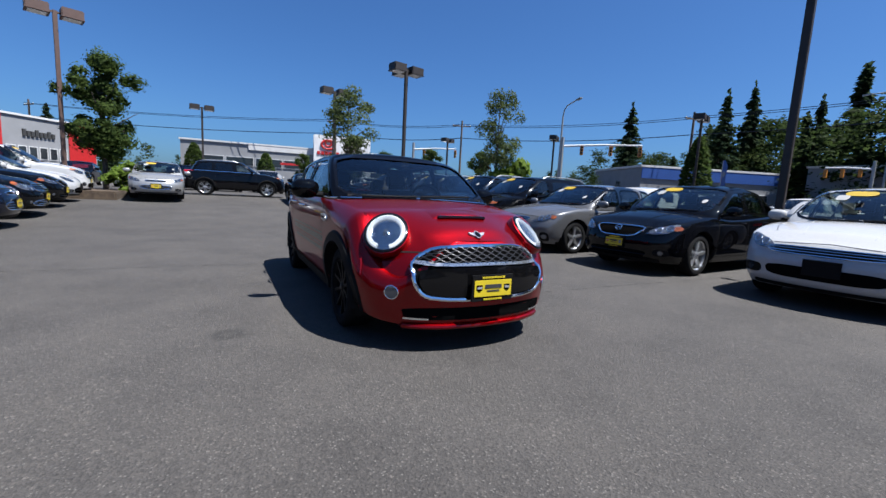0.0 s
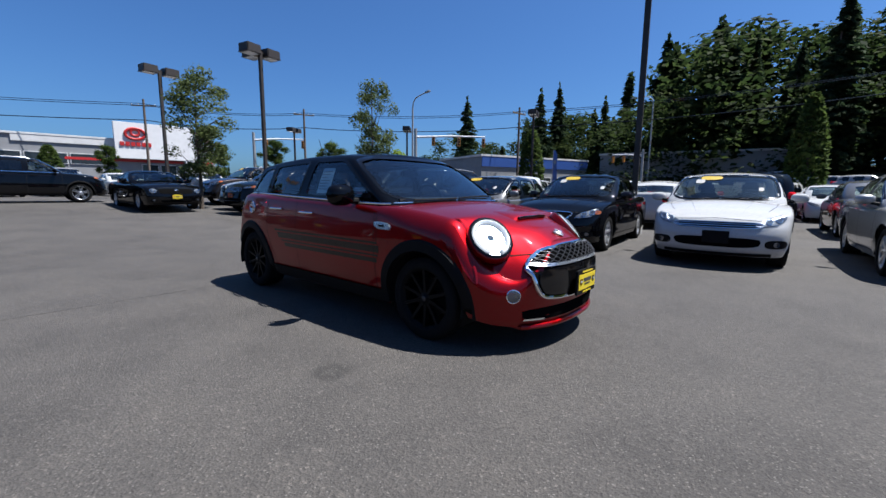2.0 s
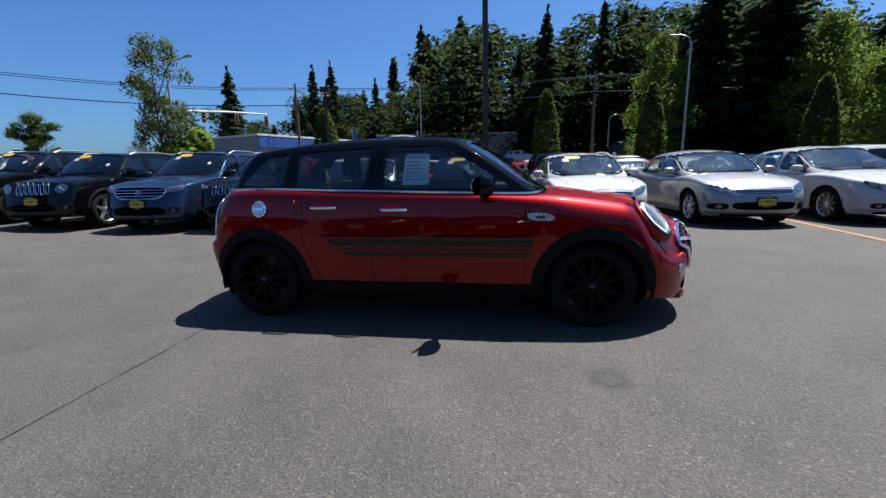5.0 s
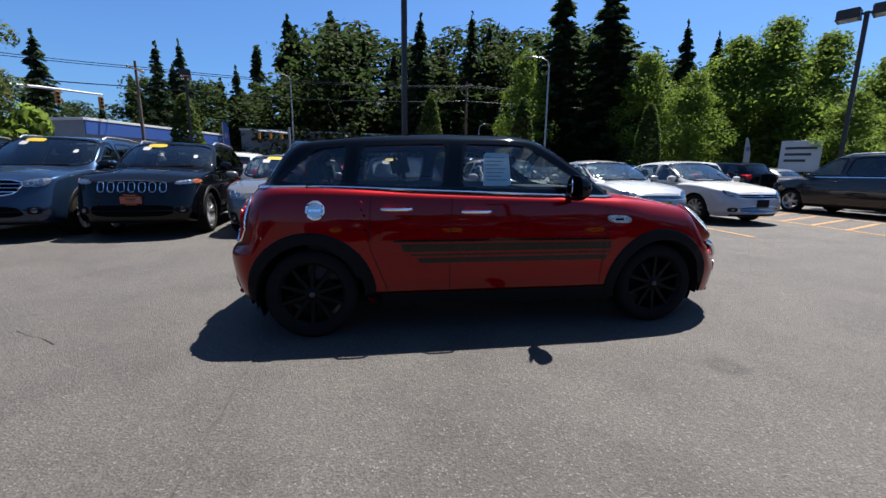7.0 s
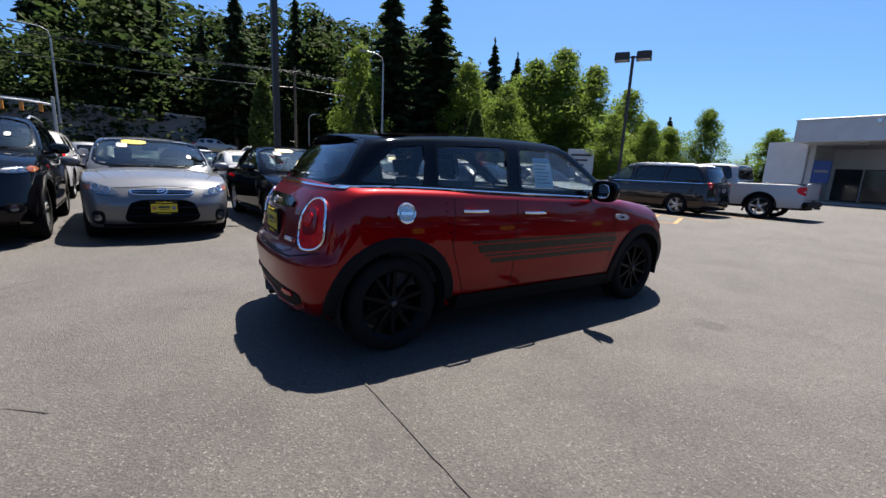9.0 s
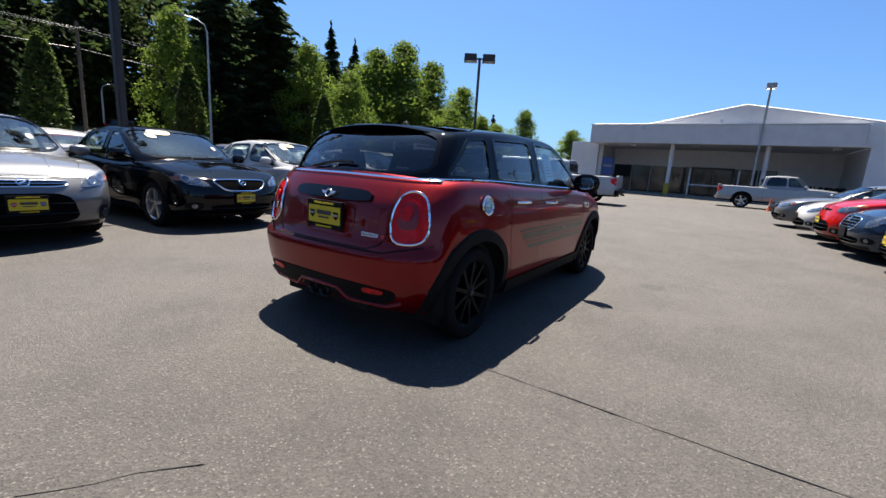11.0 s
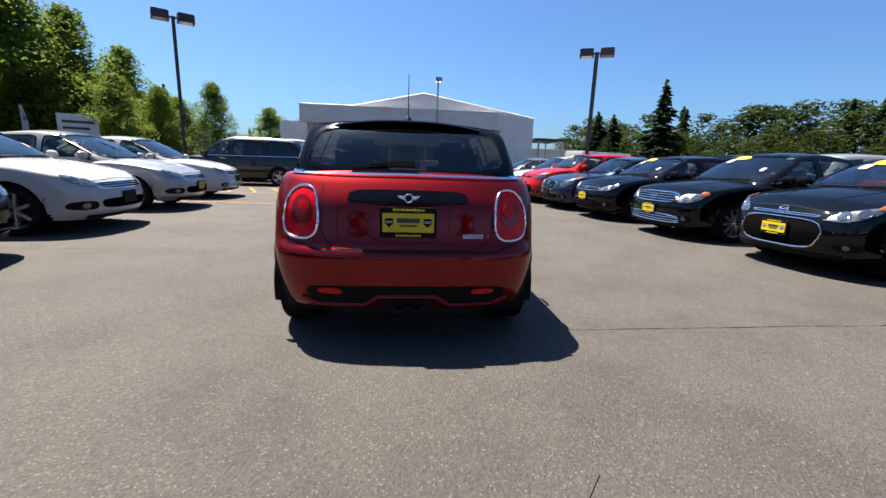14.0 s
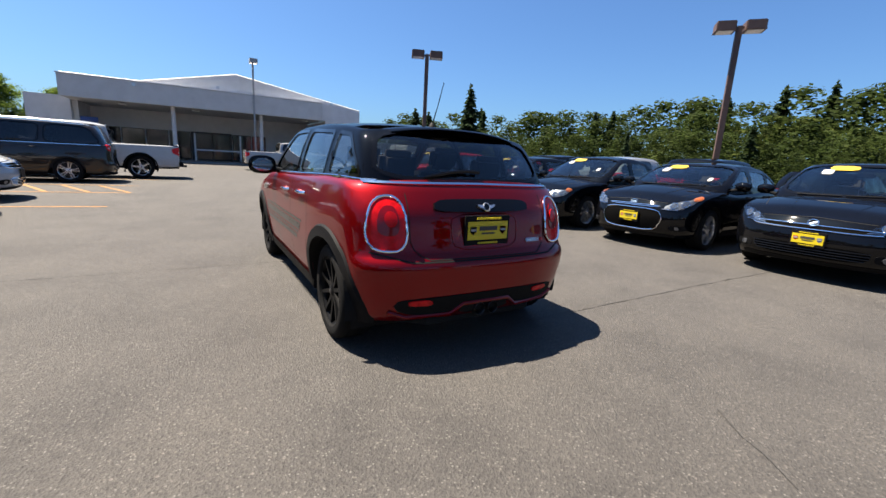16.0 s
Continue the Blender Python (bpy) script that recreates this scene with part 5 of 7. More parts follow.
def make_ground():
    xs = [-2500, -600, -120] + list(np.arange(-60, -24, 6.0)) + list(np.arange(-24, -4, 1.0)) + list(np.arange(-4, 80, 6.0)) + [120, 300, 800, 2500]
    ys = [-2500, -500, -100, -40] + list(np.arange(-30, 30, 7.5)) + list(np.arange(30, 100, 5.0)) + [150, 200, 600, 2500]
    bm = bmesh.new()
    rows = [[bm.verts.new((x, y, ground_z(x, y))) for y in ys] for x in xs]
    for i in range(len(xs) - 1):
        for j in range(len(ys) - 1):
            f = bm.faces.new((rows[i][j], rows[i + 1][j], rows[i + 1][j + 1], rows[i][j + 1]))
            x, y = (xs[i] + xs[i + 1]) / 2, (ys[j] + ys[j + 1]) / 2
            f.material_index = 1 if y > 40 and x > -4 and x < 200 else 0
    ob = new("ground", mesh_of("ground", bm, [M["asphalt"], M["dry_grass"]], True, 0))
    return tagged(ob, "worn grey asphalt car lot rising to a dry grass bank", "ground", kind="structure")


make_ground()


def strip_on_ground(name, pts, width, material, label, wob=0.0, z=0.006, seed=3):
    """A thin line that lies on the ground: paint, or a tarred crack."""
    rng = random.Random(seed)
    p = resampled([Vector((a, b)) for a, b in pts], max(3, int(sum((Vector(b) - Vector(a)).length for a, b in zip(pts, pts[1:])) / 0.08)), False)
    bm = bmesh.new()
    prev = None
    drift = 0.0
    for i, q in enumerate(p):
        d = (p[min(len(p) - 1, i + 1)] - p[max(0, i - 1)]).normalized()
        n = Vector((-d.y, d.x))
        drift = drift * 0.85 + rng.uniform(-wob, wob)
        w = width * (rng.uniform(0.35, 1.25) if wob else rng.uniform(0.94, 1.0)) / 2
        c = q + n * drift
        pair = [bm.verts.new((*(c + n * k * w), ground_z(c.x, c.y) + z)) for k in (1, -1)]
        if prev:
            bm.faces.new((prev[0], prev[1], pair[1], pair[0]))
        prev = pair
    return tagged(new(name, mesh_of(name, bm, material, False)), label, "ground mark", kind="structure")


# tarred joints and cracks
strip_on_ground("joint", [(-1.62, -0.4), (-1.61, -1.1), (-1.59, -2.2), (-1.57, -3.2), (-1.57, -5.5)], 0.011, M["crack"], "dark tarred joint in the asphalt", 0.004)
strip_on_ground("joint", [(0.86, 0.2), (0.83, 1.4), (0.82, 2.6), (0.85, 5.5)], 0.010, M["crack"], "dark tarred joint in the asphalt", 0.004, seed=5)
strip_on_ground("joint", [(-6.2, -5.4), (-6.0, -3.5), (-5.9, -1.5)], 0.009, M["crack"], "dark tarred joint in the asphalt", 0.005, seed=6)
strip_on_ground("crack", [(-4.7, -0.6), (-4.42, 0.19), (-4.05, 0.86), (-3.86, 1.45), (-3.33, 2.16)], 0.009, M["crack"], "fine crack in the asphalt", 0.012, seed=7)
strip_on_ground("crack", [(-2.95, -0.70), (-3.12, -0.58), (-3.22, -0.52), (-3.38, -0.40)], 0.008, M["crack"], "fine crack in the asphalt", 0.01, seed=8)
strip_on_ground("crack", [(-1.41, -4.23), (-1.55, -4.0), (-1.58, -3.6)], 0.008, M["crack"], "hair crack in the asphalt", 0.01, seed=9)


for a, b in (((6.08, 2.95), (6.45, 8.6)), ((9.0, 2.9), (9.4, 8.4)), ((11.3, 2.9), (11.7, 8.6)), ((14.3, 2.6), (14.7, 8.4))):
    strip_on_ground("stall_line", [a, b], 0.10, M["line_orange"], "worn orange stall line")
for i in range(6):
    y = 2.9 + 0.8 * i
    strip_on_ground("hatch_line", [(9.1 + 0.07 * (y - 3), y), (11.2 + 0.07 * (y - 3), y + 0.9)], 0.10, M["line_orange"], "worn orange hatching")


# ---- trees ----
def leaf_quads(rng, centres, size, droop=0.0, aspect=1.0, dirs=None, face=None):
    """Small bent leaves round the given centres: an array of quads."""
    n = len(centres)
    a = rng.normal(size=(n, 3))
    a[:, 2] *= 0.6
    if dirs is not None:
        a = dirs + a * 0.45
    a /= np.linalg.norm(a, axis=1)[:, None]
    b = rng.normal(size=(n, 3))
    if face is not None:
        k = face + rng.normal(size=(n, 3)) * 0.3
        a -= (a * k).sum(1)[:, None] / (k * k).sum(1)[:, None] * k
        a /= np.linalg.norm(a, axis=1)[:, None]
        b = np.cross(k, a)
    b -= (a * b).sum(1)[:, None] * a
    b /= np.linalg.norm(b, axis=1)[:, None]
    a[:, 2] -= droop
    s = size * rng.uniform(0.55, 1.25, n)[:, None]
    u, v = a * s * aspect, b * s * 0.62
    c = np.cross(a, b) * s * 0.18
    return np.stack([centres - u, centres + v * 0.9 + c, centres + u, centres - v + c], 1)


def quads_mesh(name, Q, material):
    me = bpy.data.meshes.new(name)
    n = len(Q)
    me.vertices.add(4 * n)
    me.vertices.foreach_set("co", np.ascontiguousarray(Q, dtype=np.float32).ravel())
    me.loops.add(4 * n)
    me.loops.foreach_set("vertex_index", np.arange(4 * n, dtype=np.int32))
    me.polygons.add(n)
    me.polygons.foreach_set("loop_start", np.arange(0, 4 * n, 4, dtype=np.int32))
    me.materials.append(material)
    me.update(calc_edges=True)
    me.validate()
    return me


def conifer_quads(seed, h, r, n_levels=34, per=9, leaf=0.42):
    """Whorls of drooping boughs of uneven length, with gaps between them."""
    rng = np.random.default_rng(seed)
    out, way = [], []
    z = h * rng.uniform(0.06, 0.12)
    lean = rng.normal(0, 0.02, 2)
    while z < h * 0.985:
        f = z / h
        rad = r * (1 - f) ** 0.85 * rng.uniform(0.72, 1.12) + 0.012 * h * (1 - f)
        for k in range(max(3, int(per * rng.uniform(0.55, 1.0)))):
            a = rng.uniform(0, 2 * math.pi)
            L = rad * rng.uniform(0.45, 1.2)
            m = max(3, int(L / (leaf * 0.40)))
            t = np.linspace(0.10, 1, m)
            droop = rng.uniform(0.25, 0.55)
            p = np.stack([np.cos(a) * L * t + lean[0] * z, np.sin(a) * L * t + lean[1] * z, z - L * droop * t ** 1.5 + 0.16 * L * t ** 3], 1)
            w = leaf * (0.34 - 0.2 * t)[:, None]
            side = np.array([-math.sin(a), math.cos(a), 0])
            for s in (-1, 0, 1):
                out.append(p + side * s * w + rng.normal(0, leaf * 0.14, (m, 3)))
                way.append(np.tile([math.cos(a) - 0.7 * s * math.sin(a), math.sin(a) + 0.7 * s * math.cos(a), -0.45], (m, 1)))
        z += h / n_levels * rng.uniform(0.6, 1.5)
    tip = np.stack([rng.normal(0, 0.004 * h, 16) + lean[0] * h, rng.normal(0, 0.004 * h, 16) + lean[1] * h, np.linspace(h * 0.93, h * 1.03, 16)], 1)
    out.append(tip)
    way.append(np.tile([0, 0, 1.0], (16, 1)))
    return leaf_quads(rng, np.concatenate(out), leaf, 0.1, 1.15, np.concatenate(way))


def crown_points(rng, lobes, n):
    """Points near the skins of several lobes (centre, radii)."""
    out, way = [], []
    w = np.array([rx * ry + rx * rz for _, (rx, ry, rz) in lobes])
    for (c, rad), k in zip(lobes, (n * w / w.sum()).astype(int)):
        d = rng.normal(size=(k, 3))
        d /= np.linalg.norm(d, axis=1)[:, None]
        rr = rng.uniform(0.25, 1.0, k) ** 0.45
        out.append(np.array(c) + d * rr[:, None] * np.array(rad) * (1 + 0.18 * np.sin(7 * d[:, :1] + 5 * d[:, 1:2] + 9 * d[:, 2:])))
        way.append(d)
    return np.concatenate(out), np.concatenate(way)


def broad_quads(seed, h, r, n, leaf, low=0.22, lobes=16, size=(0.24, 0.46), core=True):
    rng = np.random.default_rng(seed)
    ls = []
    for i in range(lobes):
        f = rng.uniform(0, 1)
        z = h * (low + (0.92 - low) * f)
        rr = r * (0.35 + 0.65 * math.sin(math.pi * min(1, 0.18 + 0.78 * (1 - f)))) * rng.uniform(0.2, 0.85)
        a = rng.uniform(0, 2 * math.pi)
        s = r * rng.uniform(*size)
        ls.append(((rr * math.cos(a), rr * math.sin(a), z), (s, s, s * rng.uniform(0.7, 1.1))))
    ls.append(((0, 0, h * 0.9), (r * 0.25, r * 0.25, h * 0.1)))
    p, d = crown_points(rng, ls, n)
    outer = leaf_quads(rng, p, leaf, face=d)
    if not core:
        return outer
    inner = [(c, tuple(0.62 * v for v in rad)) for c, rad in ls]
    p, d = crown_points(rng, inner, n // 9)
    return np.concatenate([outer, leaf_quads(rng, p, leaf * 3.2, face=d)])


def plume_quads(seed, h, r, n, leaf, low=0.06, plumes=70, peak=0.36):
    """An upright crown made of many rising leafy plumes: widest below the middle, feathered towards the top."""
    rng = np.random.default_rng(seed)
    ls = []
    for i in range(plumes):
        f = rng.uniform(0, 1) ** 0.9
        wide = math.sin(math.pi * min(1.0, (0.16 + 0.84 * f) ** (math.log(0.5) / math.log(0.16 + 0.84 * peak)))) ** 0.8
        a, d = rng.uniform(0, 2 * math.pi), r * wide * rng.uniform(0.15, 0.86)
        s = r * rng.uniform(0.15, 0.30)
        up = h * rng.uniform(0.05, 0.10)
        z = h * (low + (0.97 - low) * f) - up * 0.6
        ls.append(((d * math.cos(a), d * math.sin(a), z), (s, s, up)))
    p, d = crown_points(rng, ls, n)
    outer = leaf_quads(rng, p, leaf, face=d)
    inner = [((c[0] * 0.6, c[1] * 0.6, c[2]), tuple(0.8 * v for v in rad)) for c, rad in ls[::2]]
    p, d = crown_points(rng, inner, n // 8)
    return np.concatenate([outer, leaf_quads(rng, p, leaf * 1.6, face=d)])


def column_quads(seed, h, r, n, leaf):
    rng = np.random.default_rng(seed)
    z = rng.uniform(0.03, 1, n)
    a = rng.uniform(0, 2 * math.pi, n)
    rad = r * np.sin(np.pi * (0.12 + 0.86 * z) ** 0.8) ** 0.7 * rng.uniform(0.5, 1, n) ** 0.4
    p = np.stack([rad * np.cos(a), rad * np.sin(a), z * h], 1)
    return leaf_quads(rng, p, leaf, -0.3)


def trunk_bm(seed, h, r, limbs, spread):
    rng = random.Random(seed)
    bm = tube([(0, 0, -0.05), (0.02, 0.01, h * 0.25), (-0.02, 0.03, h * 0.55), (0.03, 0, h * 0.92)], r, seg=9, r_end=r * 0.2)
    for i in range(limbs):
        a = i * 2.4 + rng.uniform(-0.4, 0.4)
        z0 = h * rng.uniform(0.25, 0.7)
        L = spread * rng.uniform(0.5, 0.95)
        tube([(0, 0, z0), (L * 0.45 * math.cos(a), L * 0.45 * math.sin(a), z0 + L * 0.45), (L * math.cos(a), L * math.sin(a), z0 + L * rng.uniform(0.7, 1.2))], r * 0.42, seg=6, r_end=r * 0.1, bm=bm)
    return bm


TREES = {}


def tree(kind, name, label, x, y, h, r, seed, turn=0.0, group=""):
    """A single tree: trunk and crown. Meshes are shared between alike trees."""
    key = (kind, seed)
    if key not in TREES:
        if kind == "young":
            q, mt = broad_quads(seed, 5.2, 1.25, 7500, 0.05, 0.26, 54, (0.14, 0.32), False), M["leaf_young"]
            t = trunk_bm(seed, 5.0, 0.07, 14, 1.05)
        elif kind == "dense":
            q, mt = broad_quads(seed, 5.2, 1.25, 9000, 0.052, 0.26, 40, (0.2, 0.4)), M["leaf"]
            t = trunk_bm(seed, 5.0, 0.09, 14, 1.05)
        elif kind == "column":
            q, mt = column_quads(seed, 6.0, 0.75, 2600, 0.15), M["leaf"]
            t = trunk_bm(seed, 5.0, 0.10, 3, 0.4)
        elif kind == "bright":
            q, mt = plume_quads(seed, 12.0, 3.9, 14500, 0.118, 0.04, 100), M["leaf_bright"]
            t = trunk_bm(seed, 11.0, 0.2, 8, 2.4)
        elif kind == "shrub":
            q, mt = broad_quads(seed, 1.6, 0.9, 900, 0.09, 0.12, 12), M["leaf_bright"]
            t = trunk_bm(seed, 1.2, 0.03, 5, 0.5)
        elif kind == "conifer":
            q, mt = conifer_quads(seed, 18.0, 3.7, 52, 10, 0.33), M["needle"]
            t = trunk_bm(seed, 17.0, 0.28, 0, 1)
        else:
            q, mt = broad_quads(seed, 14.0, 4.6, 8000, 0.3, 0.06, 40), M["leaf"]
            t = trunk_bm(seed, 12.0, 0.3, 8, 3.5)
        TREES[key] = (mesh_of("trunk", t, M["bark"]), quads_mesh("crown", q, mt), dict(young=(5.2, 1.15), dense=(5.2, 1.25), column=(6, 0.75), bright=(12, 3), shrub=(1.6, 0.9), conifer=(18, 3.6)).get(kind, (14, 4.6)))
    tm, cm, (h0, r0) = TREES[key]
    root = thing(name, label, "tree" if kind != "shrub" else "shrub", group, pose(x, y, ground_z(x, y), 0, 0, turn))
    s = Matrix.Diagonal((r / r0, r / r0, h / h0, 1))
    for nm, me in (("trunk", tm), ("crown", cm)):
        o = new(nm, me)
        o.parent = root
        o.matrix_basis = s
    return root


tree("dense", "tree", "leafy young street tree with a full green crown", -17.4, -5.9, 5.75, 1.6, 11)
tree("young", "tree", "young street tree with open yellow-green crown", -14.4, 3.3, 5.3, 1.45, 12, 40)
tree("young", "tree", "slender young tree with sparse leaves and gaps", -10.9, 8.95, 5.6, 1.1, 13)
tree("shrub", "shrub", "low green shrub at a tree's foot", -10.3, 9.3, 2.3, 1.15, 21)
tree("shrub", "shrub", "low green shrub in a planting island", -16.6, -5.2, 1.2, 0.8, 21, 90)
EYE0 = Vector((-1.0, -2.5))


def polar(az, d, eye=EYE0):
    return eye.x + d * math.cos(radians(az)), eye.y + d * math.sin(radians(az))


def tree_at(kind, name, label, az, el, d, r, seed, eye=EYE0, group=""):
    x, y = polar(az, d, eye)
    h = 1.1 + d * math.tan(radians(el)) - ground_z(x, y)
    return tree(kind, name, label, x, y, h, r, seed, az * 7, group)


E6 = Vector((-0.03, -3.73))
for az, el, d in ((183.0, 4.4, 45), (175.3, 3.9, 46)):
    tree_at("column", "columnar_tree", "narrow dark green tree before a grey showroom", az, el, d, 0.9, 14, Vector((4.42, -1.6)), "columnar trees")
for az, el, d in ((84.0, 9.6, 33), (71.8, 9.3, 34), (56.5, 8.2, 36), (113.0, 8.0, 33)):
    tree_at("column", "columnar_tree", "narrow columnar green tree beside the road", az, el, d, 0.95, 14, E6, "columnar trees")
for az, el, d, r in ((168.1, 4.6, 44, 1.0), (157.6, 5.6, 46, 1.3), (151.2, 6.3, 44, 1.6), (144.2, 6.3, 46, 1.9)):
    tree_at("dense", "tree", "small rounded dark green street tree", az, el, d, r, 11, Vector((2.49, -3.45)), "street trees")
for az, el, d, r in ((71.2, 15.2, 46, 3.0), (57.0, 14.2, 48, 3.4), (48.0, 14.6, 52, 4.6), (44.5, 15.8, 52, 4.8), (40.5, 13.8, 54, 4.4), (36.0, 11.0, 56, 3.6), (31.0, 6.6, 60, 3.2), (27.0, 8.7, 62, 2.7), (20.5, 6.2, 66, 3.2), (15.5, 5.6, 72, 3.4), (33.5, 7.6, 52, 2.4), (52.0, 11.5, 45, 3.0), (38.0, 8.2, 46, 2.6)):
    tree_at("bright", "broadleaf_tree", "sunlit bright green broadleaf tree", az, el, d, r, 15 + int(az) % 2, E6, "roadside trees")
for az, el, d, r in ((85.2, 18.4, 58, 4.0), (67.0, 21.6, 50, 5.2), (61.0, 20.6, 50, 6.4), (52.6, 16.0, 66, 3.6), (49.5, 14.6, 70, 3.2), (78.0, 18.7, 62, 3.4), (76.2, 17.6, 64, 3.2), (81.6, 15.6, 64, 3.0), (88.3, 14.5, 62, 2.8), (124.2, 11.8, 58, 3.0), (114.8, 12.6, 60, 3.0), (112.1, 13.1, 62, 2.8), (107.1, 11.3, 64, 2.6), (95.0, 16.4, 66, 2.8), (92.0, 16.0, 64, 2.6), (34.0, 8.0, 80, 3.4), (30.5, 7.2, 84, 3.2)):
    tree_at("conifer", "conifer_tree", "tall dark conifer at the wood's edge", az, el, d, r, 17 + int(az) % 3, E6, "conifers")


def woods(name, label, rows, seed, leaf="leaf", eye=E6, leaves=2500, spread=1.0):
    """A far wood as one thing: many trees of a few shapes, joined. rows: (azimuth, height angle, distance, kind)."""
    rng = np.random.default_rng(seed)
    kinds = {"c": [conifer_quads(31 + k, 1.0, 0.19, 34, 7, 0.026) for k in range(3)], "b": [plume_quads(41 + k, 1.0, 0.42 - 0.04 * (k % 3), leaves, 0.0128 * math.sqrt(2500 / leaves), 0.02, 60, (0.30, 0.42, 0.36, 0.5)[k]) for k in range(4)]}
    parts = {"c": [], "b": []}
    for az, el, d, kind in rows:
        x, y = polar(az, d, eye)
        g = ground_z(x, y)
        h = max(2.0, 1.1 + d * math.tan(radians(el)) - g)
        q = kinds[kind][int(rng.integers(len(kinds[kind])))].copy()
        a = rng.uniform(0, 6.28)
        q = q @ np.array([[math.cos(a), -math.sin(a), 0], [math.sin(a), math.cos(a), 0], [0, 0, 1.0]]).T
        w = h * rng.uniform(0.85, 1.2) * (spread if kind == "b" else 1.3) if h > 6 else max(h, 5.0)
        parts[kind].append(q * np.array([w, w, h]) + np.array([x, y, g]))
    root = tagged(new(name), label, "woods", kind="stuff")
    for k, mt, nm in (("c", M["needle"], "conifers"), ("b", M[leaf], "broadleaf_trees")):
        if parts[k]:
            o = new(nm, quads_mesh(nm, np.concatenate(parts[k]), mt))
            o.parent = root
    return root


def wood_rows(line, seed, d0, d1, step, con, bare=(0, 0)):
    rng = random.Random(seed)
    f = curve(line)
    lo, hi = min(a for a, _ in line), max(a for a, _ in line)
    rows = []
    az = lo
    while az < hi:
        top = float(f(az))
        for d, share in ((d1, rng.uniform(0.88, 1.03)), ((d0 + d1) / 2, rng.uniform(0.55, 0.95)), (d0, rng.uniform(0.32, 0.66))):
            if d == d0 and bare[0] < az < bare[1]:
                continue
            rows.append((az + rng.uniform(-1, 1), top * share, d * rng.uniform(0.95, 1.05), "c" if rng.random() < con and share > 0.6 else "b"))
        az += step * rng.uniform(0.7, 1.3)
    return rows


NORTH = [(134, 4.5), (130, 6.0), (127, 7.8), (122, 7.0), (119.5, 6.8), (117.5, 9.0), (114.5, 11.6), (110.5, 11.8), (108.5, 10.3), (105, 9.8), (103.6, 13.0), (102.3, 16.5), (100, 17.6), (97, 18.6), (94, 17.5), (91, 17.0), (87, 16.4), (83, 16.2), (80, 17.6), (77, 18.4), (74, 17.5), (70, 17.5), (60, 17), (55, 14), (50, 12.5), (45, 12), (40, 10), (35, 7.4), (30, 4.2), (24, 3.4), (16, 3.6)]
woods("woods", "dark mixed wood of conifers and broadleaf trees beyond the road", wood_rows(NORTH, 4, 54, 72, 1.9, 0.30, (50, 122)), 5, "leaf_shaded", E6, 1700, 1.6)
SOUTH = [(-20, 4.6), (-23.3, 5.7), (-28, 6.5), (-31, 6.6), (-36, 7.0), (-38.5, 6.0), (-41, 6.9), (-43.3, 7.7), (-48, 7.3), (-52, 7.6), (-56, 8.4), (-58.5, 9.2), (-64, 8.2), (-68, 9.4), (-72, 9.6), (-77, 10.6), (-84, 10.5)]
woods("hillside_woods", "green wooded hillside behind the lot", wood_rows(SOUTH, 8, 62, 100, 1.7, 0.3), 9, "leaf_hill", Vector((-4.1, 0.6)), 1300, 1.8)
for az, el, d, r in ((-33.0, 9.8, 60, 3.4), (-25.8, 6.5, 62, 3.4), (-27.6, 6.2, 64, 3.0)):
    tree_at("conifer", "conifer_tree", "tall conifer behind the lot", az, el, d, r, 17, Vector((-4.1, 0.5)), "conifers")
WEST = [(138, 2.8), (146, 2.2), (152, 3.0), (158, 2.6), (166, 2.4), (176, 2.6), (186, 3.8), (192, 6.6), (198, 7.0)]
woods("far_trees", "distant green trees along the skyline", [(a + 0.0, e, d * 1.0, k) for a, e, d, k in wood_rows(WEST, 12, 90, 120, 4.2, 0.3)], 13, "leaf_hill", E6, 600)


# ---- lamps, poles and cables ----
def lot_lamp(x, y, h, turn, heads=2, material="dark_metal", label="bronze car-lot lamp post with two box heads", size=1.0, half=0.07):
    root = thing("lamp_post", label, "lamp post", "lot lamps", pose(x, y, ground_z(x, y), 0, 0, turn))
    mt = M[material]
    part("post", box(-half, half, -half, half, 0.0, h - 0.15, 0.012), mt, root)
    part("footing", lathe([(0.26, 0), (0.26, 0.62), (0.23, 0.68), (0.001, 0.68)], 20, "Z"), M["concrete"], root, "round concrete footing")
    part("crossarm", box(-0.035, 0.035, -0.42 * size, 0.42 * size, h - 0.24, h - 0.17, 0.01), mt, root)
    for k in ((0, 180, 90) if heads == 3 else (0, 180) if heads == 2 else (0,)):
        turned = Matrix.Rotation(radians(k), 4, "Z")
        hd = part("lamp_head", box(-0.30, 0.30, 0.16, 0.82, h - 0.35, h, 0.03, None, turned), mt, root)
        part("lens", box(-0.24, 0.24, 0.23, 0.75, h - 0.368, h - 0.348, 0.004, None, turned), M["lampglass"], hd)
        part("head_rim", box(-0.312, 0.312, 0.148, 0.832, h - 0.355, h - 0.315, 0.008, None, turned), mt, hd)
    return root


lot_lamp(-14.9, 6.2, 6.75, 12, 3)
lot_lamp(-21.8, 4.4, 6.55, 8)
lot_lamp(0.0, 8.6, 6.95, 10)
lot_lamp(17.0, 10.2, 7.2, 30)
lot_lamp(17.6, -9.8, 7.0, -24, material="brown_metal", label="brown car-lot lamp post with two box heads", half=0.1)
lot_lamp(5.4, -16.8, 7.0, -50, material="brown_metal", label="brown car-lot lamp post with two box heads", half=0.1)
lot_lamp(-17.1, -7.1, 6.85, 20, material="brown_metal", label="grey-brown car-lot lamp post with box heads")
lot_lamp(-33.5, -3.0, 6.4, 5)
lot_lamp(-33.0, 18.2, 6.1, 30)
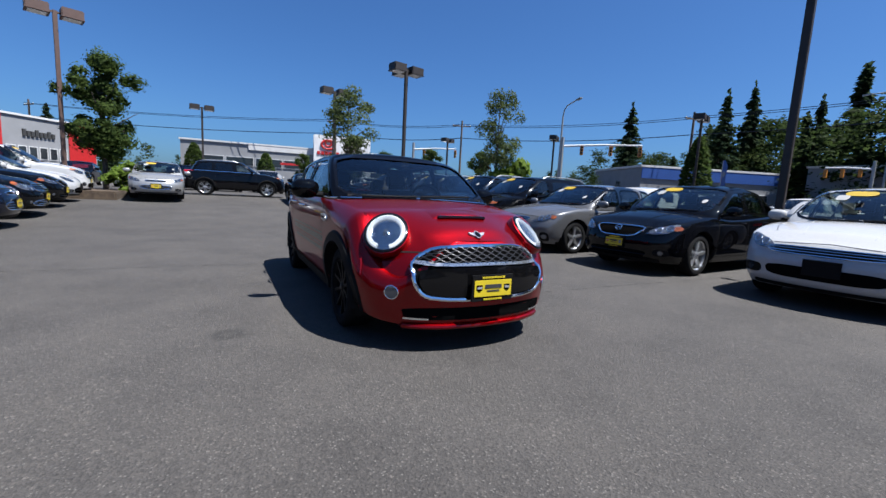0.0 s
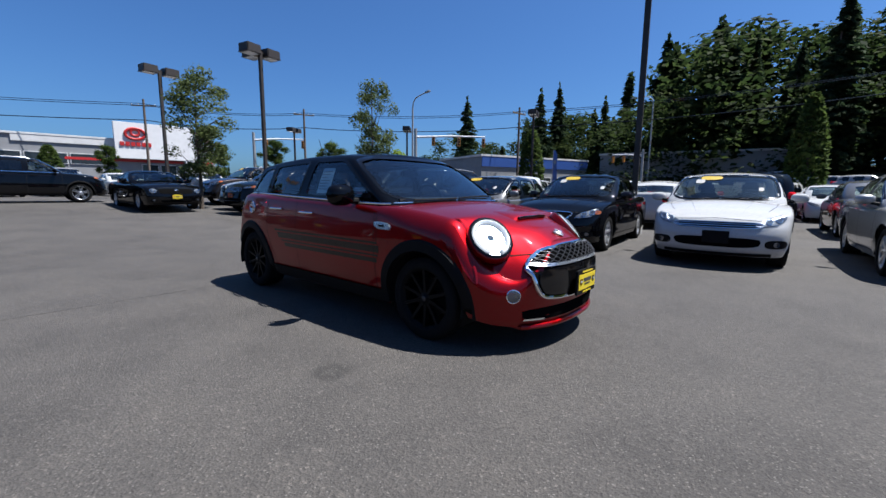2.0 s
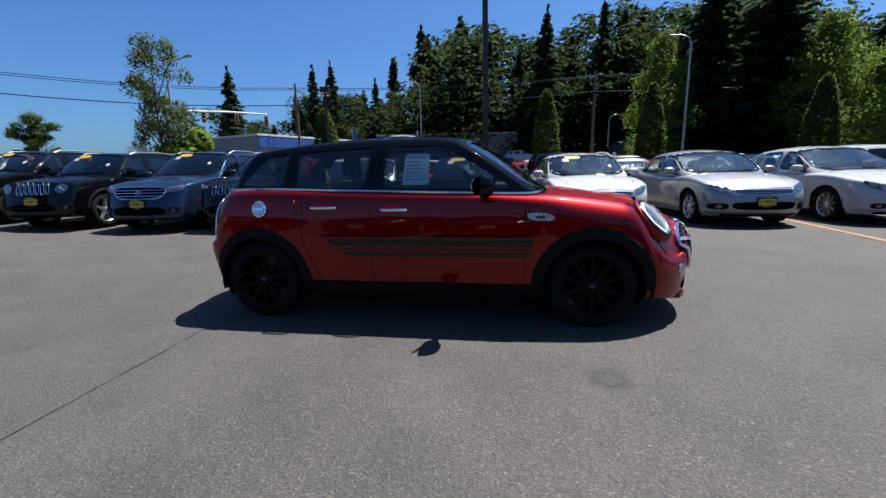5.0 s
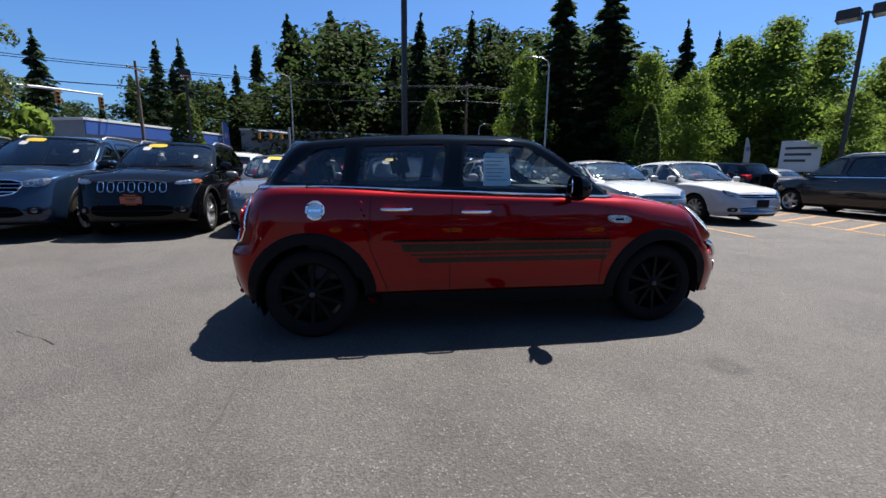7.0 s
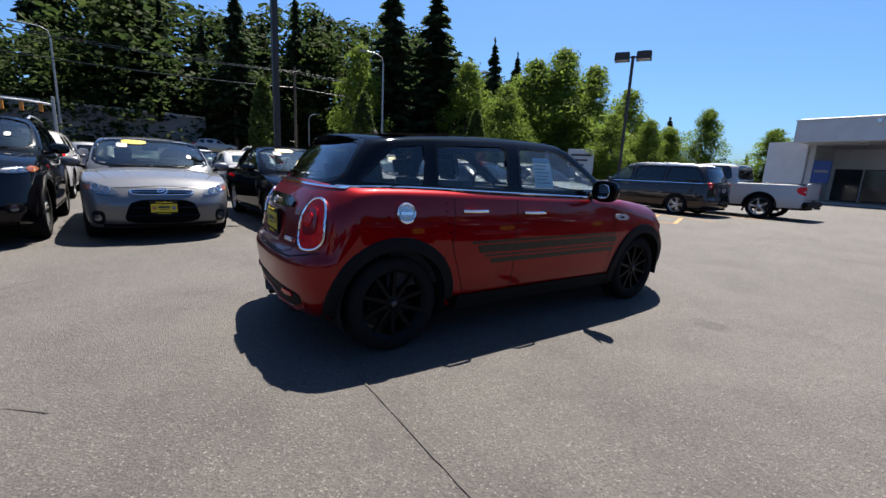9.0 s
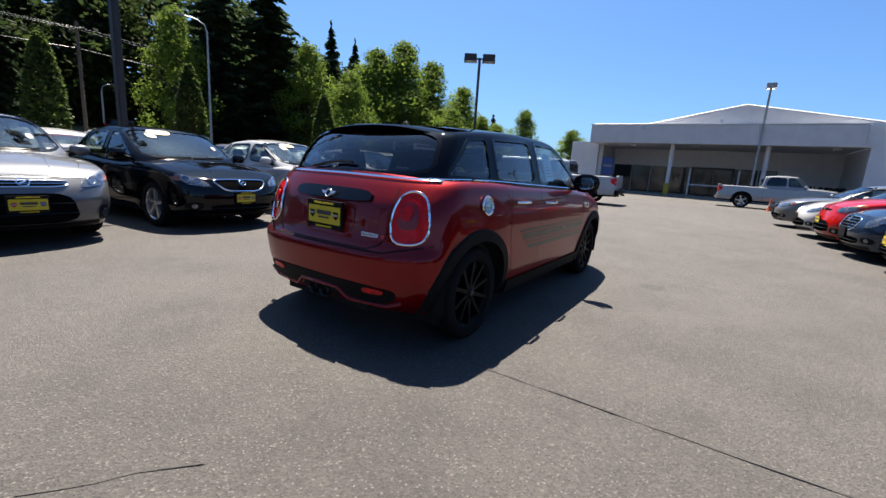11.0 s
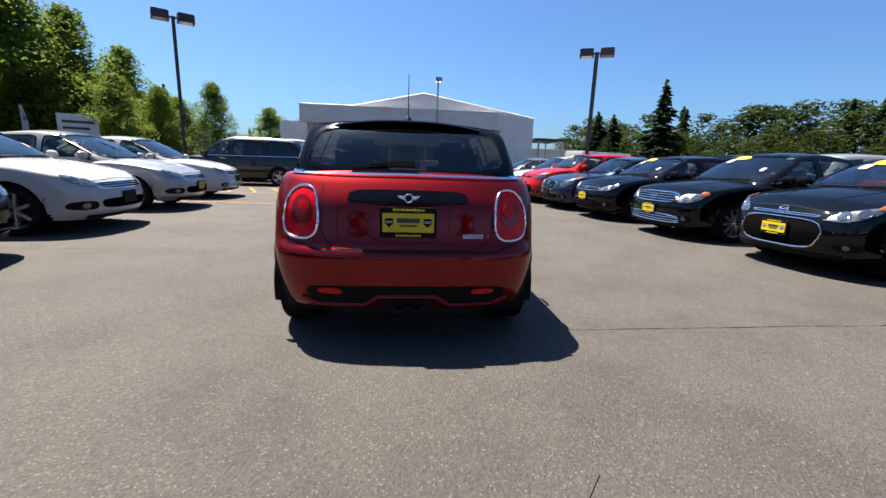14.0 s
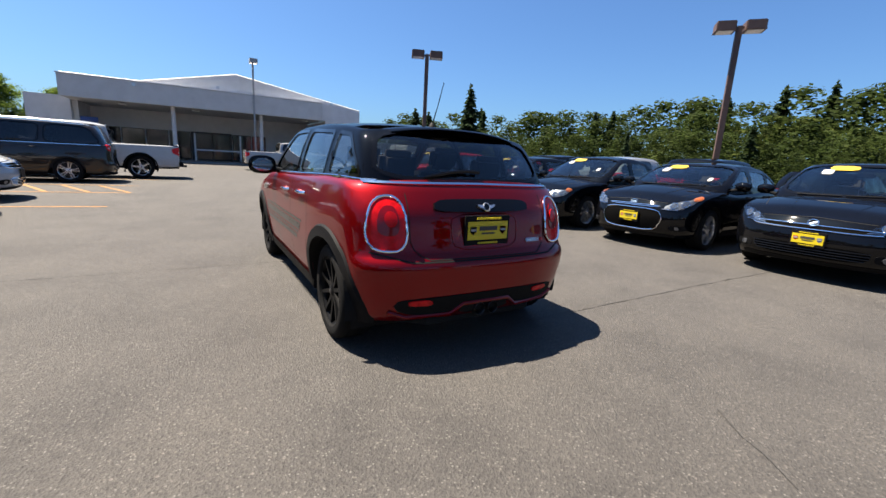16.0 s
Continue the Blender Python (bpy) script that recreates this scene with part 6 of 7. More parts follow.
lot_lamp(-23.0, 23.0, 5.9, 40)
lot_lamp(-12.2, 25.4, 6.7, 20)
lot_lamp(36.0, -3.25, 8.6, 90, 1, "galv", "galvanised lamp post with one flat head before the building")


def street_lamp(x, y, h, az, reach=2.6):
    root = thing("street_lamp", "grey street lamp with a curved arm", "street lamp", "street lamps", pose(x, y, ground_z(x, y), 0, 0, az))
    part("post", lathe([(0.13, 0), (0.11, 0.3), (0.07, h - 0.8), (0.001, h - 0.78)], 12, "Z"), M["galv"], root)
    part("arm", tube([(0, 0, h - 0.9), (0.15, 0, h - 0.35), (0.7, 0, h - 0.05), (reach, 0, h + 0.05)], 0.05, seg=8), M["galv"], root)
    part("lamp_head", box(reach - 0.1, reach + 0.65, -0.13, 0.13, h - 0.03, h + 0.1, 0.04), M["galv"], root)
    return root


street_lamp(-23.7, 24.4, 8.6, -20)
street_lamp(*polar(68.6, 42, E6), 11.6, 160, 1.6)
street_lamp(*polar(101.0, 55, E6), 11.9, 170, 2.0)
street_lamp(*polar(77.0, 56, E6), 5.0, 30, 1.2)


def mast_arm(x, y, h, az, length, lights):
    root = thing("traffic_signal", "white traffic signal mast with hanging signal heads", "traffic light", "signals", pose(x, y, ground_z(x, y), 0, 0, az))
    part("post", lathe([(0.16, 0), (0.12, h + 0.6), (0.001, h + 0.62)], 12, "Z"), M["galv"], root)
    part("mast_arm", tube([(0, 0, h - 0.1), (length * 0.5, 0, h + 0.1), (length, 0, h + 0.15)], 0.10, seg=8, r_end=0.06), M["white_wall"], root)
    for k in range(lights):
        u = length * (0.25 + 0.73 * k / max(1, lights - 1))
        hd = part("signal_head", box(u - 0.13, u + 0.13, -0.10, 0.10, h - 0.75, h + 0.02, 0.03), M["signal"], root, "amber signal head")
        for i in range(3):
            part("signal_lens", lathe([(0.001, -0.14), (0.07, -0.12), (0.09, -0.10)], 12, m=Matrix.Translation((u, 0, h - 0.13 - 0.23 * i))), M["gloss_black"], hd)
    return root


mast_arm(*polar(133.5, 36, Vector((2.88, -3.18))), 5.1, 55, 6.2, 3)
mast_arm(*polar(154.0, 44, Vector((2.88, -3.18))), 5.2, 60, 4.5, 2)
mast_arm(*polar(101.5, 52, E6), 5.0, 175, 3.4, 3)


def utility_pole(x, y, h, az):
    root = thing("utility_pole", "weathered wooden utility pole with a crossarm", "utility pole", "utility poles", pose(x, y, ground_z(x, y), 0, 0, az))
    part("post", lathe([(0.16, 0), (0.11, h), (0.001, h)], 10, "Z"), M["wood_pole"], root)
    part("crossarm", box(-1.2, 1.2, -0.06, 0.06, h - 0.75, h - 0.62, 0.01), M["wood_pole"], root)
    for u in (-1.1, -0.5, 0.5, 1.1):
        part("insulator", lathe([(0.04, 0), (0.05, 0.06), (0.03, 0.12), (0.001, 0.13)], 8, "Z", m=Matrix.Translation((u, 0, h - 0.62))), M["grey_wall"], root)
    return root


UP = [(-74.0, -25.0, 10.5), (-52.0, 11.5, 10.0), (-44.0, 26.0, 10.2), (-22.0, 40.0, 10.0), (10.0, 47.0, 10.0), (44.0, 46.0, 10.5)]
for i, (x, y, h) in enumerate(UP):
    utility_pole(x, y, h, 40 + 15 * i)
for (x0, y0, h0), (x1, y1, h1) in zip(UP, UP[1:]):
    for k, dz in enumerate((-0.55, -0.55, -2.2)):
        o = (k - 0.5) * 0.8 if k < 2 else 0
        a, b = Vector((x0 + o, y0 - o, h0 + dz + ground_z(x0, y0))), Vector((x1 + o, y1 - o, h1 + dz + ground_z(x1, y1)))
        pts = [a.lerp(b, t) - Vector((0, 0, 1.0 * 4 * t * (1 - t) * 0.5)) for t in np.linspace(0, 1, 14)]
        tagged(new("power_cable", mesh_of("power_cable", tube(pts, 0.03 if k < 2 else 0.045, seg=5), M["gloss_black"])), "black overhead power cable", "cable", "power cables")


def feather_flag(x, y, h, material, az, label):
    root = thing("feather_flag", label, "flag", "", pose(x, y, ground_z(x, y), 0, 0, az))
    part("mast", tube([(0, 0, 0), (0, 0, h)], 0.025), M["galv"], root)
    bm = bmesh.new()
    rows = [[bm.verts.new((0.03 + w * u, 0.06 * math.sin(3 * z + 4 * u) * u, z)) for u in np.linspace(0, 1, 6)] for z, w in ((0.7, 0.62), (h * 0.4, 0.66), (h * 0.7, 0.66), (h * 0.9, 0.5), (h, 0.2))]
    for a, b in zip(rows, rows[1:]):
        for i in range(5):
            bm.faces.new((a[i], a[i + 1], b[i + 1], b[i]))
    f = part("cloth", bm, M[material], root)
    part("emblem", lathe([(0.001, -0.03), (0.16, -0.03), (0.16, 0.03), (0.001, 0.03)], 16, m=Matrix.Translation((0.34, 0.0, h * 0.78))), M["white_sticker"] if material != "white_sticker" else M["blue_panel"], f)
    return root


feather_flag(-10.0, 24.4, 3.75, "blue_panel", -40, "tall blue feather flag with a white emblem")
feather_flag(*polar(44.6, 42, Vector((-1.65, -3.42))), 4.0, "white_sticker", 10, "tall white feather flag")


# ---- buildings ----
def showroom():
    """The white building with the open canopy, east of the lot."""
    root = thing("showroom_building", "long white building with a shallow gable and a deep open canopy", "building", "", pose(0, 0, 0))
    xf, yl, yr, depth = 36.6, 9.2, -12.7, 16.0
    w = M["white_wall"]
    # fascia with its gable outline, solid block at the right end, back wall
    line = [(yl, 5.9), (4.6, 5.9), (-2.0, 7.3), (yr, 5.5)]
    bm = bmesh.new()
    a = [bm.verts.new((xf, y, z)) for y, z in line] + [bm.verts.new((xf, y, 4.35)) for y in (yr, yl)]
    b = [bm.verts.new((xf + 0.4, v.co.y, v.co.z)) for v in a]
    bm.faces.new(a), bm.faces.new(b[::-1])
    for i in range(len(a)):
        bm.faces.new((a[i], a[(i + 1) % len(a)], b[(i + 1) % len(a)], b[i]))
    bmesh.ops.recalc_face_normals(bm, faces=bm.faces[:])
    part("fascia", bm, w, root, "white gabled fascia", False)
    part("canopy_band", box(xf - 0.55, xf - 0.002, -9.0, yl + 0.05, 4.32, 5.82, 0.03), M["grey_wall"], root, "pale flat band along the canopy's edge")
    part("band_cap", box(xf - 0.60, xf - 0.56 + 0.1, -9.05, yl + 0.1, 5.822, 5.9, 0.01), w, root)
    for y, z in ((4.9, 6.0), (-0.6, 6.5), (-9.8, 6.25)):
        part("wall_lamp", box(xf - 0.75, xf - 0.56, y - 0.12, y + 0.12, z - 0.55, z - 0.3, 0.03), M["lampglass"], root)
    part("pipe", tube([(xf - 0.02, -8.6, 5.75), (xf - 0.06, -8.6, 5.2)], 0.05), M["galv"], root)
    part("end_block", box(xf + 0.003, xf + depth, yr, -9.4, 0, 4.35), w, root, smooth=False)
    part("back_wall", box(xf + 7.6, xf + 8.0, -9.4, yl, 0, 4.4), w, root, smooth=False)
    part("side_wall", box(xf + 3.0, xf + 7.6, yl - 0.35, yl, 0, 4.4), w, root, smooth=False)
    part("soffit", box(xf + 0.4, xf + 8.0, -9.4, yl, 4.36, 4.5), M["grey_wall"], root, smooth=False)
    r = bmesh.new()
    tops = [(yl, 5.8), (4.6, 5.8), (-2.0, 7.2), (yr, 5.35)]
    p = [[r.verts.new((x, y, z)) for y, z in tops] for x in (xf + 0.4, xf + depth)]
    for i in range(3):
        r.faces.new((p[0][i], p[0][i + 1], p[1][i + 1], p[1][i]))
    part("roof", r, M["grey_wall"], root, smooth=False)
    part("coping", tube([(xf + 0.1, y, z + 0.05) for y, z in line], 0.07, seg=4), M["grey_wall"], root)
    for y in (2.6, -3.9):
        c = part("column", lathe([(0.16, 0), (0.16, 4.36), (0.001, 4.36)], 14, "Z", m=Matrix.Translation((xf + 0.6, y, 0))), w, root)
        part("guard", lathe([(0.24, 0), (0.24, 1.05), (0.2, 1.1), (0.001, 1.1)], 16, "Z", m=Matrix.Translation((xf + 0.6, y, 0))), M["yellow_post"], c, "yellow column guard")
    # shop windows and the framed doors on the back wall
    for y0, y1 in ((8.6, 6.9), (6.8, 5.1), (5.0, 3.3), (3.2, 1.5), (-2.1, -3.8), (-3.9, -5.2)):
        f = part("window", box(xf + 7.52, xf + 7.6, y1, y0, 0.15, 2.75, 0.02), M["dark_metal"], root)
        part("pane", box(xf + 7.50, xf + 7.515, y1 + 0.06, y0 - 0.06, 0.22, 2.68), M["dark_pane"], f, smooth=False)
    d = part("door_frame", box(xf + 7.45, xf + 7.6, -2.05, 1.45, 0, 2.8, 0.02), M["dark_metal"], root)
    for y0, y1 in ((-0.3, 1.3), (-1.9, -0.3)):
        part("door_pane", box(xf + 7.42, xf + 7.448, y0 + 0.06, y1 - 0.06, 0.1, 2.6), M["dark_pane"], d, smooth=False)
    # white portal of posts and a rail before the doors
    for y in (-2.4, 1.2):
        part("portal_post", box(xf + 3.0, xf + 3.12, y - 0.07, y + 0.07, 0.14, 2.5, 0.01), w, root)
    part("portal_rail", box(xf + 3.02, xf + 3.10, -2.328, 1.128, 1.05, 1.17, 0.01), w, root)
    part("wall_sign", box(xf + 2.9, xf + 3.0, yl - 1.5, yl - 0.4, 1.5, 3.2, 0.02), M["blue_panel"], root, "blue wall sign")
    part("sign_bar", box(xf + 2.87, xf + 2.9, yl - 1.35, yl - 0.55, 2.3, 2.5), M["white_sticker"], root)
    for y in (6.0, 1.0, -4.0, -8.0):
        part("soffit_lamp", box(xf + 2.0, xf + 2.5, y - 0.25, y + 0.25, 4.28, 4.358, 0.02), M["lampglass"], root)
    part("kerb", box(xf - 0.4, xf + 7.5, -9.4, yl, 0, 0.14, 0.02), M["concrete"], root)
    part("annex", box(xf + 2.5, xf + 9.0, yl, yl + 2.6, 0, 4.6, 0.02), M["white_wall"], root)
    rk = part("rack", box(xf - 1.4, xf - 0.75, -8.6, -5.2, 0.14, 0.2), M["dark_metal"], root, "tyre rack with two rows of dark tyres", False)
    for y in (-8.55, -6.9, -5.25):
        part("rack_post", box(xf - 1.38, xf - 1.32, y - 0.03, y + 0.03, 0.2, 1.55), M["galv"], rk, smooth=False)
    for z in (0.52, 1.22):
        for i in range(11):
            part("tyre", lathe([(0.19, -0.09), (0.31, -0.1), (0.32, 0.0), (0.31, 0.1), (0.19, 0.09)], 16, m=Matrix.Translation((xf - 1.05, -8.35 + 0.29 * i, z)), cap=False), M["tyre"], rk)
    return root


showroom()


def carport():
    root = thing("carport", "flat dark canopy roof on thin posts", "canopy", "", pose(0, 0, 0))
    part("roof", box(40.5, 47, -18.0, -14.2, 3.8, 4.0, 0.03), M["dark_metal"], root)
    for x in (41, 46.5):
        for y in (-17.5, -14.8):
            part("post", box(x - 0.07, x + 0.07, y - 0.07, y + 0.07, 0, 3.75), M["galv"], root, smooth=False)
    return root


carport()
b = thing("outbuilding", "low white outbuilding behind the canopy", "building", "", pose(0, 0, 0))
part("wall", box(52, 60, -30, -13.8, 0, 3.1), M["white_wall"], b, smooth=False)
part("roof", box(51.7, 60.3, -30.3, -13.5, 3.1, 3.35, 0.03), M["grey_wall"], b)


def trailer():
    root = thing("box_trailer", "long white parked trailer behind the lot", "trailer", "", pose(40.5, -21.5, 0, 0, 0, -62))
    part("box", box(-4.2, 4.2, -1.2, 1.2, 0.75, 2.75, 0.12), M["white_wall"], root)
    part("stripe", box(-4.0, 4.0, -1.215, -1.2, 1.3, 1.45), M["red_panel"], root, smooth=False)
    for x in (-1.0, 0.2):
        for s in (-1, 1):
            add_wheel(root, "five", x, s * 1.0, 0.38, s < 0)
    part("drawbar", box(4.1, 5.4, -0.1, 0.1, 0.6, 0.72), M["dark_metal"], root, smooth=False)
    part("stand", box(5.2, 5.3, -0.05, 0.05, 0.0, 0.65), M["dark_metal"], root, smooth=False)
    return root


def block(name, label, x, y, az, length, depth, h, bands, windows=(), sign=None, wall="white_wall"):
    """A plain commercial building whose front runs along its local x, facing -y."""
    g = ground_z(x, y)
    root = thing(name, label, "building", "", pose(x, y, g, 0, 0, az))
    part("wall", box(0, length, 0, depth, 0, h), M[wall], root, smooth=False)
    part("roof", box(-0.15, length + 0.15, -0.15, depth + 0.15, h, h + 0.22, 0.02), M["grey_wall"], root)
    for z0, z1, mt, x0, x1 in bands:
        part("band", box(x0, x1, -0.12, -0.003, z0, z1, 0.01), M[mt], root)
    for x0, x1, z0, z1, n in windows:
        w = (x1 - x0) / n
        for i in range(n):
            f = part("window", box(x0 + w * i + 0.08, x0 + w * (i + 1) - 0.08, -0.10, -0.003, z0, z1, 0.01), M["grey_wall"], root)
            part("pane", box(x0 + w * i + 0.16, x0 + w * (i + 1) - 0.16, -0.115, -0.102, z0 + 0.08, z1 - 0.08), M["dark_pane"], f, smooth=False)
    if sign:
        x0, x1, z0, z1, mt, n = sign
        w = (x1 - x0) / n
        for i in range(n):
            part("sign_bar", box(x0 + w * i + 0.05 * w, x0 + w * (i + 0.82), -0.14, -0.003, z0, z1 if i % 3 == 0 else z1 - 0.25 * (z1 - z0), 0.01), M[mt], root)
    return root


# the dealership to the south-west, the long white one to the west
block("dealership_building", "pale grey dealership with red entrance panels and a window band", -43.6, -27.0, 144.5, 20.5, 14, 6.2,
      [(0, 6.25, "red_panel", 17.2, 20.3), (0, 6.4, "red_panel", 8.4, 10.8)], [(11.0, 17.0, 2.0, 3.3, 6), (11.0, 17.0, 0.5, 1.8, 6)], (12.6, 15.8, 4.3, 5.0, "ink", 8), "shop_wall")
west = block("showroom_building", "long white showroom with a tall front panel and dark windows", -60.0, -6.5, 83, 27, 16, 5.9,
      [(3.5, 3.8, "red_panel", 12, 26.6), (5.2, 5.9, "grey_wall", 8, 18.5)], [(1.5, 16.0, 3.0, 4.2, 4), (18.8, 26.4, 0.4, 3.3, 4)], None, "shop_wall")
part("front_panel", box(16.4, 24.4, -0.9, -0.13, 3.85, 8.0, 0.03), M["white_wall"], west, "tall white front panel")
part("front_panel", box(23.4, 24.4, -0.9, -0.13, 0, 3.85, 0.03), M["white_wall"], west)
part("emblem", tube([(18.4 + 0.95 * math.cos(a), -0.95, 6.7 + 0.62 * math.sin(a)) for a in np.linspace(0, 2 * math.pi, 28)[:-1]], 0.15, True), M["red_panel"], west)
part("emblem_inner", tube([(18.4 + 0.42 * math.cos(a), -0.95, 6.85 + 0.36 * math.sin(a)) for a in np.linspace(0, 2 * math.pi, 20)[:-1]], 0.12, True), M["red_panel"], west)
for i in range(6):
    part("sign_bar", box(16.9 + 0.52 * i, 17.3 + 0.52 * i, -1.0, -0.9, 5.3, 5.75), M["red_panel"], west)
block("blue_trim_building", "low white building with a blue band along its roof", -25.0, 37.0, 69, 17, 10, 4.5, [(3.35, 4.55, "blue_panel", 0, 17)], [(2, 15, 1.0, 2.3, 6)], None, "shop_wall")
block("white_building", "long low white building below the wood", -17.4, 53.5, 10, 19.5, 8, 5.4, [], [(2, 9, 1.2, 2.6, 3)], None, "shop_wall")
bb = thing("sign_board", "white sign board with grey printed bars", "sign", "", pose(*polar(40.0, 46, Vector((-1.65, -3.42))), 0.0, 0, 0, -52))
part("board", box(-1.3, 1.3, -0.15, 0.15, 1.4, 3.9, 0.03), M["grey_wall"], bb)
for i in range(3):
    part("print_bar", box(-1.0, 1.0 - 0.3 * i, -0.165, -0.15, 3.2 - 0.5 * i, 3.4 - 0.5 * i), M["ink"], bb)
for u in (-1.0, 1.0):
    part("post", box(u - 0.08, u + 0.08, -0.08, 0.08, 0, 1.4), M["galv"], bb, smooth=False)
isl = bmesh.new()
isl = box(-19.5, -14.2, -8.3, -5.0, 0.1, 0.55, 0.05)
tagged(new("planting_island", mesh_of("planting_island", isl, M["soil"])), "raised mulch planting island with kerb", "island", kind="structure")


# ---- cars ----
def at(x, y, facing):
    """A car's pose: its middle and the way it faces, in degrees from +x."""
    return pose(x, y, ground_z(x, y), 0, 0, facing)


def nose_at(spec, x, y, facing):
    """The pose of a car whose front end is at (x, y)."""
    d = spec["wb"] / 2 + spec["fo"]
    a = radians(facing)
    return at(x - d * math.cos(a), y - d * math.sin(a), facing)


trailer()
build_mini(at(0, 0, 0))

FOCUS = dict(HATCH, grilles=[([(-0.34, 0.64), (0.34, 0.64), (0.38, 0.70), (-0.38, 0.70)], 1, "thin"), ([(-0.46, 0.26), (0.46, 0.26), (0.36, 0.58), (-0.36, 0.58)], 2, None)], plate_z=0.47, wheel="five", fog=(0.70, 0.34, 0.07, 0.09))
SENTRA = dict(SEDAN, W=0.88, H=1.48, grilles=[([(-0.27, 0.57), (0.27, 0.57), (0.46, 0.73), (-0.46, 0.73)], 0, "wide"), ([(-0.45, 0.27), (0.45, 0.27), (0.52, 0.38), (-0.52, 0.38)], 1, None)], plate_z=0.47, wheel="five", black_sill=False)
DART = dict(SEDAN, W=0.915, H=1.465, fo=0.92, ro=1.02, nose=0.72, grilles=[([(-0.52, 0.60), (0.52, 0.60), (0.56, 0.68), (-0.56, 0.68)], 2, "thin"), ([(-0.50, 0.33), (0.50, 0.33), (0.56, 0.47), (-0.56, 0.47)], 0, None)], fog=(0.70, 0.39, 0.13, 0.06),
            plate="black", plate_z=0.47, wheel="seven", badge=None, amber=False, belt_chrome=False, black_sill=False)
DART2 = dict(DART, plate="yellow", sticker=None)
C200 = dict(SEDAN, wb=2.74, fo=0.98, ro=1.16, W=0.935, H=1.49, roof_end=-1.02, glass_end=-1.72, plate="black", wheel="ten", sticker=None, black_sill=False, amber=False,
            grilles=[([(-0.58, 0.61), (0.58, 0.61), (0.64, 0.70), (-0.64, 0.70)], 1, "thin"), ([(-0.5, 0.29), (0.5, 0.29), (0.58, 0.44), (-0.58, 0.44)], 4, "thin")], dark_lamp=True, plate_z=0.5)
HIGH = dict(SUV, wb=2.79, fo=0.95, ro=1.11, W=0.96, H=1.73, grilles=[([(-0.46, 0.70), (0.46, 0.70), (0.60, 0.93), (-0.60, 0.93)], 3, "wide"), ([(-0.6, 0.38), (0.6, 0.38), (0.52, 0.55), (-0.52, 0.55)], 1, None)], wheel="ten", amber=False)
CHER = dict(SUV, W=0.93, H=1.67, grilles=[([(-0.55, 0.38), (0.55, 0.38), (0.6, 0.56), (-0.6, 0.56)], 1, None)], slots=(7, 0.50, 0.76, 0.91), headlamp=[(0.58, 0.87), (0.58, 0.93), (0.78, 0.95), (0.86, 0.94), (0.80, 0.88)], plate="orange", plate_z=0.64, badge=None, wheel="twin")
PATR = dict(SUV, wb=2.63, fo=0.85, ro=0.92, W=0.90, H=1.66, nose=1.0, cowl_z=1.13, pull_front=0.16, ws_top=0.42, roof_end=-1.72, glass_end=-1.88, grilles=[([(-0.5, 0.40), (0.5, 0.40), (0.5, 0.55), (-0.5, 0.55)], 1, None)],
            slots=(7, 0.38, 0.74, 0.96), headlamp=oval(0.60, 0.86, 0.10, 0.10, 16), badge=None, wheel="five", amber=False)
VELO = dict(HATCH, wb=2.65, fo=0.88, ro=0.70, W=0.895, H=1.42, roof_end=-1.05, glass_end=-1.72, grilles=[([(-0.40, 0.30), (0.40, 0.30), (0.50, 0.48), (0.42, 0.62), (-0.42, 0.62), (-0.50, 0.48)], 0, "thin"), ([(-0.40, 0.655), (0.40, 0.655), (0.43, 0.675), (-0.43, 0.675)], 0, "thin")], plate_z=0.49, badge=0.70,
            fog=(0.68, 0.36, 0.10, 0.04), wheel="twin", headlamp=[(0.46, 0.62), (0.50, 0.70), (0.66, 0.76), (0.82, 0.82), (0.80, 0.73), (0.66, 0.62)])
PASS = dict(SEDAN, W=0.92, H=1.49, wb=2.80, grilles=[([(-0.50, 0.60), (0.50, 0.60), (0.50, 0.75), (-0.50, 0.75)], 3, "wide"), ([(-0.62, 0.28), (0.62, 0.28), (0.58, 0.40), (-0.58, 0.40)], 2, "thin")], plate_z=0.47, wheel="ten",
            headlamp=[(0.52, 0.60), (0.52, 0.73), (0.68, 0.75), (0.82, 0.77), (0.80, 0.66), (0.68, 0.61)])
GOLF = dict(HATCH, wb=2.63, fo=0.85, ro=0.78, W=0.90, H=1.45, grilles=[([(-0.48, 0.63), (0.48, 0.63), (0.48, 0.70), (-0.48, 0.70)], 1, "thin"), ([(-0.62, 0.27), (0.62, 0.27), (0.56, 0.43), (-0.56, 0.43)], 2, None)], plate_z=0.50, wheel="five", amber=False)
CADI = dict(SEDAN, W=0.90, H=1.43, nose=0.78, grilles=[([(-0.36, 0.50), (0.36, 0.50), (0.42, 0.74), (-0.42, 0.74)], 4, "thin"), ([(-0.5, 0.28), (0.5, 0.28), (0.55, 0.40), (-0.55, 0.40)], 1, None)], plate="black", wheel="ten", sticker=None, plate_z=0.45,
            headlamp=[(0.56, 0.58), (0.56, 0.72), (0.70, 0.78), (0.82, 0.84), (0.80, 0.70), (0.68, 0.58)])
